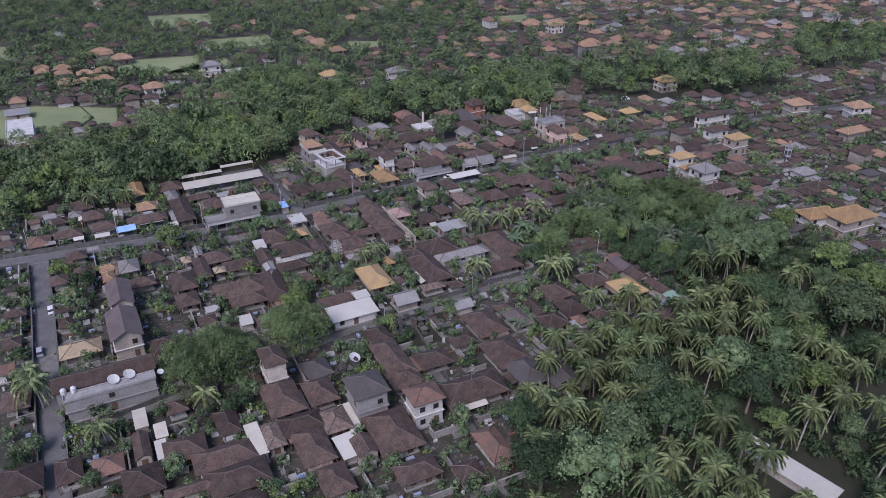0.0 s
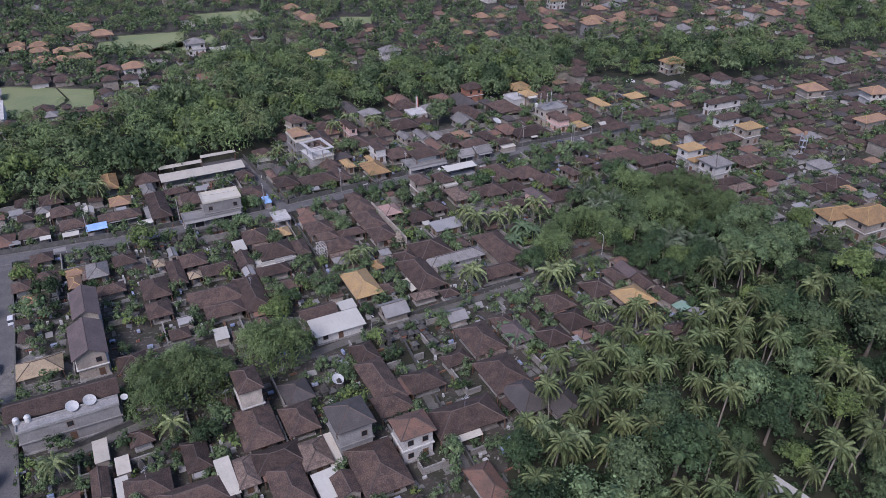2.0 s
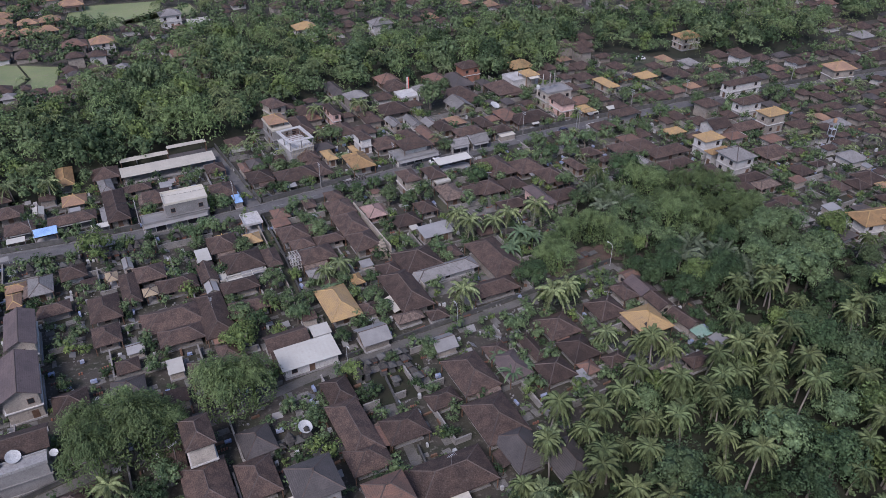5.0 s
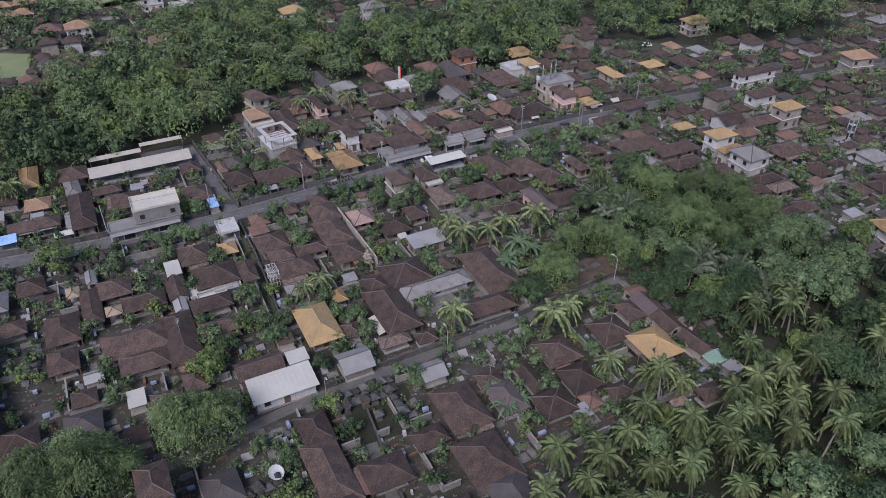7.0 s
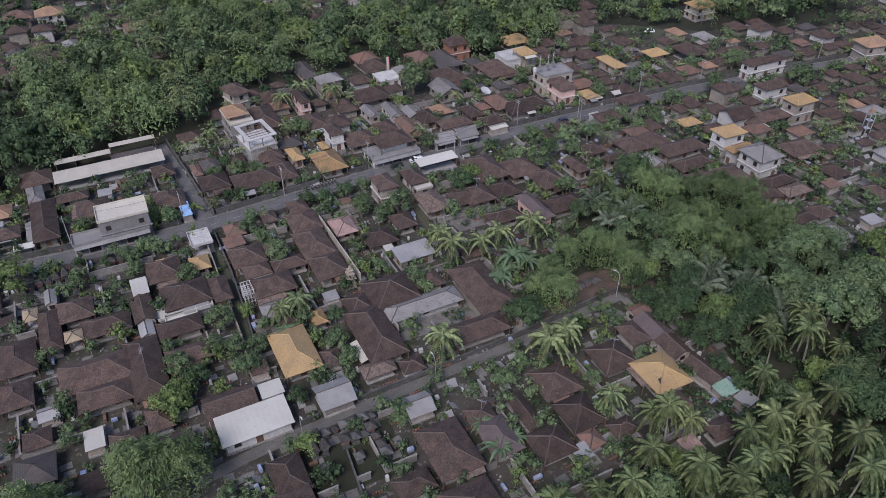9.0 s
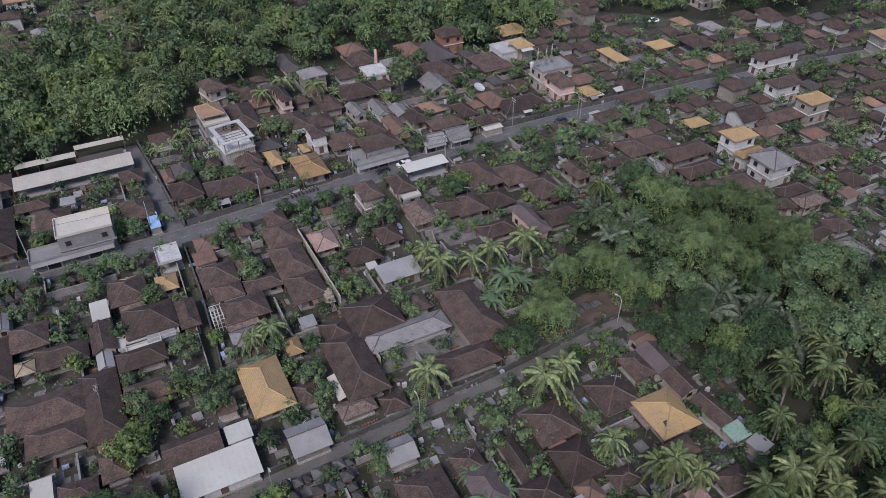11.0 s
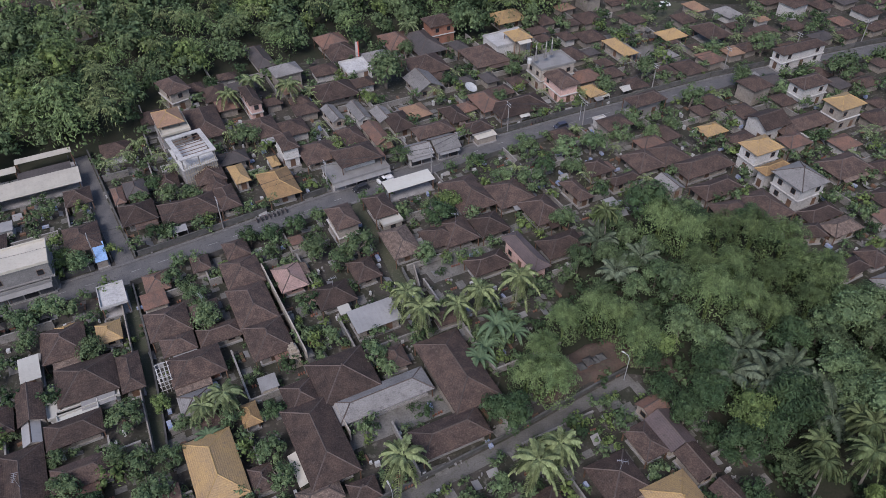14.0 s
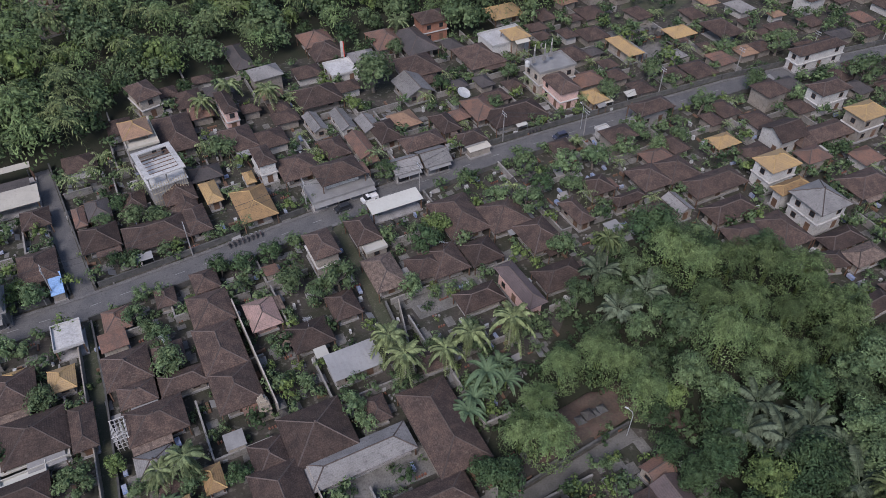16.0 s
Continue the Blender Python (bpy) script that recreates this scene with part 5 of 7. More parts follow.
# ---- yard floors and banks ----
# litter tone lowered so the gaps between crowns read as shade
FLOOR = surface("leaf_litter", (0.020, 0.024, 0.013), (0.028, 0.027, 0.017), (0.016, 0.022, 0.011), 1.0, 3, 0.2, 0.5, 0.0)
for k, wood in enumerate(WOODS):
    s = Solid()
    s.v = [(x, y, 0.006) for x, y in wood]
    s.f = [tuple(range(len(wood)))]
    tagged(new("forest_floor", s.mesh("forest_floor", FLOOR)), "leaf litter and weeds coloured dark for the shade under the trees", "ground", kind="structure")


def patch(name, points, material, label, z=0.03):
    s = Solid()
    s.v = [(x, y, z) for x, y in points]
    s.f = [tuple(range(len(points)))]
    tagged(new(name, s.mesh(name, material)), label, "ground", kind="structure")


patch("yard_floor", [(35, 266), (43, 270), (50, 274), (47, 280), (38, 276), (32, 271)], YARDPAVE, "pale rubble-strewn paved yard")
patch("yard_floor", [(21, 224), (42, 234), (39, 240), (19, 230)], YARDPAVE, "cracked grey school yard", 0.026)
patch("yard_floor", [(98, 403), (112, 420), (126, 412), (112, 396)], LAWN, "rough grassy clearing beside a car", 0.026)
BANK_AREA = [(55, 233.5), (64, 238.5), (73, 243.2), (78, 242), (84, 238), (80, 246), (72, 251), (62, 246), (54, 239)]


def earth_bank():
    """A bare slope of uneven earth above the lane."""
    s, n = Solid(), 26
    xs, ys = [p[0] for p in BANK_AREA], [p[1] for p in BANK_AREA]
    for j in range(n + 1):
        for i in range(n + 1):
            x, y = min(xs) - 2 + (max(xs) - min(xs) + 4) * i / n, min(ys) - 2 + (max(ys) - min(ys) + 4) * j / n
            height = 1.1 + 0.7 * noise.noise((x * 0.3, y * 0.3, 0.0)) + 0.3 * noise.noise((x, y, 4.0)) if inside(x, y, BANK_AREA) else -0.4
            s.v.append((x, y, height))
    s.f = [(j * (n + 1) + i, j * (n + 1) + i + 1, (j + 1) * (n + 1) + i + 1, (j + 1) * (n + 1) + i) for j in range(n) for i in range(n)]
    tagged(new("earth_bank", s.mesh("earth_bank", BANK, True)), "bare red-brown earth bank above the lane", "ground", kind="structure")


earth_bank()
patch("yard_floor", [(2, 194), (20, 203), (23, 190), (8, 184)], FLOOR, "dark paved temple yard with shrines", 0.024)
patch("yard_floor", [(94, 366), (110, 374), (106, 392), (90, 386)], YARDPAVE, "grey paved temple court", 0.024)
patch("yard_floor", [(-92, 176), (-74, 170), (-66, 184), (-82, 192)], YARDPAVE, "pale paved forecourt", 0.024)


# ---- banana plants and fan-leaved clumps ----
def banana(seed, size, label):
    g = random.Random(seed)
    root = thing("banana_plant", 0, -870 - seed, 0, label, "plant", "banana plants")
    part("stem", Solid().tube([(0, 0, -0.1), (0.05, 0, 1.2 * size), (0.1, 0, 2.0 * size)], [0.16, 0.13, 0.07], 7), LEAF[2], root)
    for k in range(14):
        a = k * 2.4 + g.uniform(-0.3, 0.3)
        s, n = Solid(), 6
        reach = g.uniform(2.0, 3.4) * size
        for i in range(n + 1):
            t = i / n
            r, z = reach * t * 0.85, 2.0 * size + reach * (0.9 * t - 0.95 * t * t)
            half = 0.23 * size * math.sin(math.pi * min(1, 0.12 + t * 0.9)) ** 0.7
            c, w = Vector((math.cos(a) * r + 0.1, math.sin(a) * r, z)), Vector((-math.sin(a), math.cos(a), 0)) * half
            s.v += [tuple(c - w + Vector((0, 0, half * 0.35))), tuple(c), tuple(c + w + Vector((0, 0, half * 0.35)))]
            if i:
                b = 3 * i
                s.f += [(b - 3, b - 2, b + 1, b), (b - 2, b - 1, b + 2, b + 1)]
        part("leaf", s, BANANA, root)
    return root


BANANA = surface("banana_leaf", (0.080, 0.120, 0.060), (0.058, 0.092, 0.045), None, 0.8, 3, 0.6, 0.1, 0.2)
bananas = [banana(k, 1.0 + 0.25 * k, "broad-leaved grey-green banana plant") for k in range(2)]
for k, (x, y, size) in enumerate(((49.5, 253.2, 1.3), (46.2, 247.5, 1.2), (44, 242.2, 1.2), (47.5, 250.3, 1.3), (50.8, 249, 1.2), (45, 245, 1.0), (58.5, 183.5, 1.0), (41, 193, 1.0), (44, 196, 0.9), (-4, 225, 0.9), (38, 199, 0.9), (0.5, 222, 0.8))):
    kind = bananas[k % 2]
    m = pose(x, y, 0, 0, 0, 77 * k) @ Matrix.Scale(size, 4)
    if k < 2:
        kind.matrix_world = m
    else:
        copy_thing(kind, m)


# dark marks painted on the yellow roof beside the wood
INK = surface("black_roof_paint", (0.04, 0.035, 0.03), (0.06, 0.05, 0.04), None, 0.9, 5, 1, 0, 0)
for ob in list(scene.objects):
    if ob.name.startswith("house") and ob.type == "EMPTY" and abs(ob.location.x - 75.1) < 1.5 and abs(ob.location.y - 212.1) < 1.5:
        for k, (u, v, a, b) in enumerate(((-2.6, 2.0, 0.5, 1.5), (-2.0, 2.6, 0.9, 0.35), (-1.2, 2.2, 0.35, 0.8), (-0.3, 2.2, 0.6, 0.3), (0.6, 2.2, 0.3, 0.8), (1.3, 2.2, 0.6, 0.3), (2.2, 2.2, 0.35, 0.8))):
            rise, half = 0.27 * min(8.9, 9.9), 9.9 / 2
            z = lambda d: 3.12 + rise * d / half + 0.05
            y0, y1 = -half + v - b / 2, -half + v + b / 2
            q = [(u - a / 2, y0, z(v - b / 2)), (u + a / 2, y0, z(v - b / 2)), (u + a / 2, y1, z(v + b / 2)), (u - a / 2, y1, z(v + b / 2))]
            part("painted_mark", Solid().add(q + [(x, y, h - 0.06) for x, y, h in q], [(0, 1, 2, 3), (0, 4, 5, 1), (1, 5, 6, 2), (2, 6, 7, 3), (3, 7, 4, 0)]), INK, ob, "dark painted mark on yellow tiles")


# ---- far houses, one for each courtyard of the outer village ----
rnd = random.Random(11)


FAR = {}


def far_house(x, y, yaw, w, d, ev, roof, wall):
    """A house too far off to count: its walls and roof join those of its kind."""
    FOOT.append((x, y, radians(yaw), w / 2, d / 2))
    m = pose(x, y, 0, 0, 0, yaw)
    s, caps = roof_solid("hip", w, d, ev, 0.28 * min(w, d))
    box = Solid().box(-w / 2 + 0.7, -d / 2 + 0.7, -0.3, w / 2 - 0.7, d / 2 - 0.7, ev - 0.05)
    for part_, mat_ in ((s, ROOF[roof]), (box, WALL[wall])):
        FAR.setdefault(mat_.name, (Solid(), mat_))[0].add([m @ Vector(p) for p in part_.v], part_.f)


def fill(step, y0, y1, chance, gap, wide):
    c, s = math.cos(radians(27)), math.sin(radians(27))
    n = int(900 / step)
    for i in range(-n, n):
        for j in range(-n, n):
            u, v = i * step + rnd.uniform(-0.3, 0.3) * step, j * step + rnd.uniform(-0.3, 0.3) * step
            x, y = 20 + u * c - v * s, 400 + u * s + v * c
            roll = rnd.random()
            pick, yaw = rnd.random(), 27 + rnd.choice((0, 90)) + rnd.uniform(-4, 4)
            w, d = rnd.uniform(*wide), rnd.uniform(0.7, 1.0)
            if not (y0 < y < y1 and in_view(x, y)) or roll > chance:
                continue
            if any(inside(x, y, p) for p in WOODS + FIELDS) or (inside(x, y, WOOD_TOP) and roll > 0.12) or (y > 430 and x < 50 and roll > 0.38):
                continue
            if any(math.hypot(x - cx, y - cy) < cr + w * 0.3 for cx, cy, cr in CLEAR) or blocked(x, y, w * 0.5 + gap):
                continue
            warm = 0.5 if y > 500 else 0.12
            roof = "orange" if pick < warm * 0.6 else "rust" if pick < warm else "greytile" if pick < warm + 0.06 else "slate" if pick < warm + 0.14 else "brown"
            ev, wall = (5.2 if rnd.random() < 0.2 and w > 8 else 2.6), ("white" if rnd.random() < 0.25 else "cream")
            if y < 300:
                small = rnd.random() < 0.3
                if small:
                    w *= 0.62
                house("shed" if small else "hip", x, y, yaw, w, w * d, 2.4, rnd.choice(("zinc", "greyflat", "mottled", "rust", "brown", "brown")) if small else roof, wall, detail=False)
            else:
                far_house(x, y, yaw, w, w * d, ev, roof, wall)


fill(7.2, 125, 320, 0.65, -0.7, (5.0, 8.5))
fill(7.0, 320, 395, 0.9, -0.8, (5.0, 9.0))
fill(10.5, 390, 520, 0.82, 0.1, (6.5, 10.5))
fill(12.5, 520, 770, 0.75, 0.4, (8, 12))
for s, m in FAR.values():
    tagged(new("far_houses", s.mesh("far_houses", m)), "crowded low houses of the outer village among trees", "houses", kind="stuff")


# ---- plants ----
def quads(name, verts, faces, material):
    """A mesh from arrays of vertices and four-cornered faces."""
    me = bpy.data.meshes.new(name)
    verts, faces = np.asarray(verts, np.float32), np.asarray(faces, np.int32)
    me.vertices.add(len(verts))
    me.vertices.foreach_set("co", verts.ravel())
    me.loops.add(faces.size)
    me.loops.foreach_set("vertex_index", faces.ravel())
    me.polygons.add(len(faces))
    me.polygons.foreach_set("loop_start", np.arange(0, faces.size, 4, dtype=np.int32))
    me.materials.append(material)
    me.update(calc_edges=True)
    me.validate()
    return me


def leaves_at(g, centres, outward, size, slim=0.55, droop=0.0):
    """One folded leaf spray at each centre, facing roughly outward."""
    n = len(centres)
    d = outward + g.normal(0, 0.36, (n, 3))
    d[:, 2] += 0.35
    d /= np.linalg.norm(d, axis=1, keepdims=True)
    a = np.cross(d, g.normal(0, 1, (n, 3)))
    a /= np.linalg.norm(a, axis=1, keepdims=True)
    if droop:
        a[:, 2] -= droop
        a /= np.linalg.norm(a, axis=1, keepdims=True)
    b = np.cross(d, a)
    s = (size * g.uniform(0.6, 1.3, n))[:, None]
    v = np.stack([centres - a * s, centres - b * s * slim + d * s * 0.25, centres + a * s, centres + b * s * slim + d * s * 0.1], 1)
    return v.reshape(-1, 3), np.arange(4 * n).reshape(-1, 4)


def lump(g, c, r, segs, rings):
    """The closed uneven heart of a lobe, which shows between its leaves."""
    turn = np.arange(segs) / segs * 2 * np.pi + g.uniform(0, 1)
    rows = []
    for i in range(rings + 1):
        rise = 1.45 - 2.1 * i / rings
        rr = r * g.uniform(0.7, 1.2, segs)
        rows.append(np.stack([c[0] + rr * np.cos(rise) * np.cos(turn), c[1] + rr * np.cos(rise) * np.sin(turn), c[2] + rr * np.sin(rise) * 0.8], 1))
    k = np.arange(segs)
    faces = np.concatenate([np.stack([i * segs + k, (i + 1) * segs + k, (i + 1) * segs + (k + 1) % segs, i * segs + (k + 1) % segs], 1) for i in range(rings)])
    return np.concatenate(rows), faces


def crown_arrays(seed, radius, height, base, lobes, per, size, heart=5, slim=0.55, spread=(0.3, 0.46), low=-0.1):
    """A broadleaf crown: a dome of separate rounded lobes with deep gaps between, each lobe shingled with small leaf sprays."""
    g = np.random.default_rng(seed)
    vs, fs, k = [], [], 0
    squeeze = g.uniform(0.8, 1.0, 2)
    for i in range(lobes):
        u = 1 - (i + 0.5) / lobes * (1 - low)
        turn = i * 2.4 + g.uniform(-0.5, 0.5)
        flat = np.sqrt(max(0.0, 1 - u * u))
        way0 = np.array([np.cos(turn) * flat, np.sin(turn) * flat, u])
        c = way0 * [radius * 0.62 * squeeze[0], radius * 0.62 * squeeze[1], height * 0.5] * g.uniform(0.72, 1.15) + [0, 0, base + height * 0.42] + g.normal(0, 0.07 * radius, 3)
        r = radius * g.uniform(*spread)
        way = g.normal(0, 1, (per, 3)) + way0 * 0.7 + [0, 0, 0.45]
        way /= np.linalg.norm(way, axis=1, keepdims=True)
        pts = c + way * r * g.uniform(0.78, 1.1, (per, 1)) * [1, 1, 0.85]
        v, f = leaves_at(g, pts, way, size, slim)
        vs.append(v)
        fs.append(f + k)
        k += len(v)
        v, f = lump(g, c - way0 * r * 0.15, r * 0.6, heart + 1, max(2, heart // 2))
        vs.append(v)
        fs.append(f + k)
        k += len(v)
    return np.concatenate(vs), np.concatenate(fs)


def bamboo_arrays(seed, radius, height, plumes, per, size):
    """A bamboo clump: culm tips that arch outward and hang, each hung with slim leaves."""
    g = np.random.default_rng(seed)
    vs, fs, k = [], [], 0
    for i in range(plumes):
        turn = i * 2.4 + g.uniform(-0.4, 0.4)
        reach = radius * np.sqrt((i + 0.6) / plumes) * g.uniform(0.8, 1.12)
        top = height * g.uniform(0.84, 1.06) - reach * 0.42
        s = np.sqrt(g.uniform(0.12, 1.0, per))
        out = np.array([np.cos(turn), np.sin(turn), 0])
        side = np.array([-np.sin(turn), np.cos(turn), 0])
        hang = np.clip((s - 0.55) / 0.45, 0, 1) ** 2
        mid = out * (reach * s ** 1.2)[:, None]
        mid[:, 2] = top * (1 - 0.5 * (1 - s) ** 2) - hang * reach * 0.42
        width = radius * 0.12 * (1.15 - 0.5 * s)
        pts = mid + side * (g.normal(0, 1, per) * width)[:, None] + np.array([0, 0, 1]) * (g.normal(0, 0.6, per) * width)[:, None] + out * (g.normal(0, 0.4, per) * width)[:, None]
        face = out * 0.5 + np.array([0, 0, 1.0]) + side * (np.sign(g.normal(0, 1, per)) * 0.35)[:, None]
        d = face + g.normal(0, 0.3, (per, 3))
        d /= np.linalg.norm(d, axis=1, keepdims=True)
        a = out * 0.8 + np.array([0, 0, -0.7]) + g.normal(0, 0.55, (per, 3))
        a -= d * (a * d).sum(1, keepdims=True)
        a /= np.linalg.norm(a, axis=1, keepdims=True)
        b = np.cross(d, a)
        z = (size * g.uniform(0.6, 1.3, per))[:, None]
        v = np.stack([pts - a * z, pts - b * z * 0.34, pts + a * z, pts + b * z * 0.34], 1).reshape(-1, 3)
        vs.append(v)
        fs.append(np.arange(4 * per).reshape(-1, 4) + k)
        k += len(v)
    n = plumes * per // 4      # the skirt of leafy side shoots below the tips
    turn, rise = g.uniform(0, 2 * np.pi, n), g.uniform(0.18, 0.72, n)
    out = np.stack([np.cos(turn), np.sin(turn), np.zeros(n)], 1)
    pts = out * (radius * (0.45 + 0.5 * np.sin(rise * 4.2)) * g.uniform(0.75, 1.0, n))[:, None] + np.array([0, 0, height]) * rise[:, None]
    v, f = leaves_at(g, pts, out, size * 1.2, 0.4, 0.8)
    vs.append(v)
    fs.append(f + k)
    return np.concatenate(vs), np.concatenate(fs)


def frond_arrays(g, length, lift, sag, pairs=17):
    """One palm frond along +x: a bent rib with leaflets hanging to both sides."""
    def rib(t):
        return np.array([length * (t - 0.12 * t ** 2 * sag), 0, length * (lift * t - sag * t ** 2)])
    vs, fs = [], []
    for i in range(5):
        p, q = rib(i / 5), rib((i + 1) / 5)
        w = 0.07 * (1 - i / 6)
        vs += [p + [0, -w, 0], q + [0, -w * 0.8, 0], q + [0, w * 0.8, 0], p + [0, w, 0]]
        fs.append([len(vs) - 4, len(vs) - 3, len(vs) - 2, len(vs) - 1])
    for i in range(pairs):
        t = 0.16 + 0.84 * i / (pairs - 1)
        p = rib(t)
        long = length * 0.24 * (1.05 - 0.75 * abs(t - 0.45) ** 1.2) * g.uniform(0.8, 1.15)
        for side in (-1, 1):
            tip = p + [long * 0.55, side * long * 0.78, -long * g.uniform(0.35, 0.8)]
            mid = p + [long * 0.30, side * long * 0.45, -0.02]
            vs += [p, mid + [0.2, 0, 0], tip, mid - [0.22, 0, 0.03]]
            fs.append([len(vs) - 4, len(vs) - 3, len(vs) - 2, len(vs) - 1])
    return np.array(vs), np.array(fs)


def palm_fronds(seed, length, count, pairs=17, upright=0.0):
    g = np.random.default_rng(seed)
    out = []
    for i in range(count):
        age = (i + 0.5) / count
        v, f = frond_arrays(g, length * g.uniform(0.82, 1.1) * (0.75 + 0.25 * min(1, age * 2)), 1.15 - (1.15 - upright) * age + upright * 0.5, 0.72 + 0.5 * age - upright * 0.6, pairs)
        turn = i * 2.4 + g.uniform(-0.25, 0.25)
        c, s = np.cos(turn), np.sin(turn)
        out.append((v @ np.array([[c, s, 0], [-s, c, 0], [0, 0, 1]]), f))
    return out


def joined(items):
    vs, fs, k = [], [], 0
    for v, f in items:
        vs.append(v)
        fs.append(f + k)
        k += len(v)
    return np.concatenate(vs), np.concatenate(fs)


def placed(arrays, x, y, z, turn, size, tall=1.0):
    v, f = arrays
    c, s = np.cos(turn) * size, np.sin(turn) * size
    return v @ np.array([[c, s, 0], [-s, c, 0], [0, 0, size * tall]]) + [x, y, z], f


def trunk_solid(seed, height, thick, lean, limbs):
    g = random.Random(seed)
    s = Solid()
    pts = [(lean * (i / 4) ** 1.5, lean * 0.4 * (i / 4) ** 2, height * i / 4 - 0.3 * (i == 0)) for i in range(5)]
    s.tube(pts, [thick * (1.25 - 0.15 * i) for i in range(5)], 7)
    for i in range(limbs):
        a, o = g.uniform(0, 6.28), g.uniform(1.2, 2.2)
        b = Vector(pts[3]) + Vector((0, 0, g.uniform(-0.8, 0.6)))
        s.tube([b, b + Vector((math.cos(a) * o * 0.5, math.sin(a) * o * 0.5, 1.0)), b + Vector((math.cos(a) * o, math.sin(a) * o, 2.1))], [thick * 0.5, thick * 0.36, thick * 0.15], 5)
    return s


TREE_WORDS = ["deep green", "mid-green", "yellow-green", "grey-green"]


def broadleaf(seed, leaf, radius, height, base, lobes, per, size, name="tree", shape="leafy tree with an uneven rounded crown", group="broadleaf trees"):
    root = thing(name, 0, -900 - seed, 0, f"{TREE_WORDS[leaf]} {shape}", "tree", group)
    part("trunk", trunk_solid(seed, base + height * 0.45, 0.1 + 0.03 * radius, 0.4, 5), BARK, root)
    crown = new("crown", quads("crown", *crown_arrays(seed, radius, height, base, lobes, per, size), LEAF[leaf]))
    crown.parent = root
    return root


def palm(seed, tall, length, count, leaf, split, lean, label, group="coconut palms", upright=0.0, pairs=17):
    root = thing("palm_tree", 0, -1000 - seed, 0, label, "palm", group)
    s = Solid()
    pts = [(lean * (i / 6) ** 1.7, lean * 0.3 * (i / 6) ** 2, tall * i / 6 - 0.2 * (i == 0)) for i in range(7)]
    s.tube(pts, [0.24 - 0.014 * i for i in range(7)], 7)
    part("trunk", s, PALMBARK, root, "slim pale ringed trunk")
    fronds = [(v + pts[-1], f) for v, f in palm_fronds(seed, length, count, pairs, upright)]
    if split:
        for v, f in fronds:
            ob = new("frond", quads("frond", v, f, leaf))
            ob.parent = root
    else:
        ob = new("crown", quads("crown", *joined(fronds), leaf))
        ob.parent = root
    if not upright:
        nuts = Solid()
        for k in range(5):
            a = k * 1.26
            c = Vector(pts[-1]) + Vector((math.cos(a) * 0.28, math.sin(a) * 0.28, -0.25))
            nuts.tube([c + Vector((0, 0, -0.16)), c, c + Vector((0, 0, 0.16))], [0.07, 0.15, 0.06], 5)
        tagged(part("coconut_bunch", nuts, LEAF[2], root), kind="stuff")
    return root


def bamboo(seed, radius, height, plumes, per):
    root = thing("bamboo_clump", 0, -1100 - seed, 0, "tall feathery bamboo clump with drooping tips", "bamboo", "bamboo clumps")
    g = random.Random(seed)
    s = Solid()
    for k in range(14):
        a, o = g.uniform(0, 6.28), g.uniform(0.1, 1.0)
        s.tube([(math.cos(a) * o * 0.5, math.sin(a) * o * 0.5, -0.2), (math.cos(a) * o, math.sin(a) * o, height * 0.45), (math.cos(a) * o * 2.2, math.sin(a) * o * 2.2, height * 0.8)], [0.06, 0.05, 0.03], 5)
    tagged(part("stem", s, LEAF[2], root), kind="stuff")
    ob = new("foliage", quads("foliage", *bamboo_arrays(seed, radius, height, plumes, per, 0.23), BAMBOO_LEAF))
    ob.parent = root
    return root


# one of each kind, then copies
TREES = [broadleaf(i, i % 4, 4.6 + 0.5 * (i // 4), 6.0 + 0.6 * (i // 4), 3.0, 15 + 2 * (i // 4), 95, 0.25) for i in range(8)]
YTREES = [broadleaf(200 + i, i % 4, 3.0, 3.6, 0.9, 10 + i // 4, 62, 0.21, shape="bushy yard tree beside the tiled roofs", group="yard trees") for i in range(8)]
PALMS = [palm(20 + i, 9.5 + i, 4.2, 24, PALM_LEAF, False, 0.8 + 0.5 * i, "coconut palm with arching feathery fronds and a slim trunk", pairs=19) for i in range(4)]
YARD_PALM = palm(30, 7.5, 4.3, 18, PALM_LEAF_LIT, True, 0.7, "yellow-green coconut palm rising between the roofs")
SUGAR_PALM = palm(36, 5.0, 5.4, 14, SUGAR_LEAF, False, 0.3, "grey-green sugar palm with long stiff upswept fronds", "sugar palms", 0.45, 26)
BAMBOOS = [bamboo(40 + i, 5.2, 11 + i, 42, 118) for i in range(3)]
for kind in TREES + YTREES + PALMS + [YARD_PALM, SUGAR_PALM] + BAMBOOS:
    kind.empty_display_size = 0.6
used = {}


def plant(kind, x, y, size, turn, z=0.0):
    if kind not in used:       # the first one goes to its own place
        used[kind] = size
        kind.matrix_world = pose(x, y, z, 0, 0, turn) @ Matrix.Scale(size, 4)
        return kind
    return copy_thing(kind, pose(x, y, z, 0, 0, turn) @ Matrix.Scale(size / used[kind], 4))


STUFF = {}


def stuff(key, arrays):
    STUFF.setdefault(key, []).append(arrays)


SMALL = [crown_arrays(60 + i, 1.5, 1.7, 0.0, 4, 12, 0.26, 2) for i in range(5)]
FARC = [crown_arrays(70 + i, 5.0, 6.8, 1.8, 10, 27, 0.43, 2, 0.6, (0.34, 0.48)) for i in range(6)]
YARDC = [crown_arrays(110 + i, 2.3, 3.0, 0.9, 6, 22, 0.27, 3, 0.55, (0.38, 0.54)) for i in range(5)]
YARDF = [crown_arrays(120 + i, 2.3, 3.0, 0.9, 5, 12, 0.38, 2, 0.6, (0.4, 0.56)) for i in range(4)]
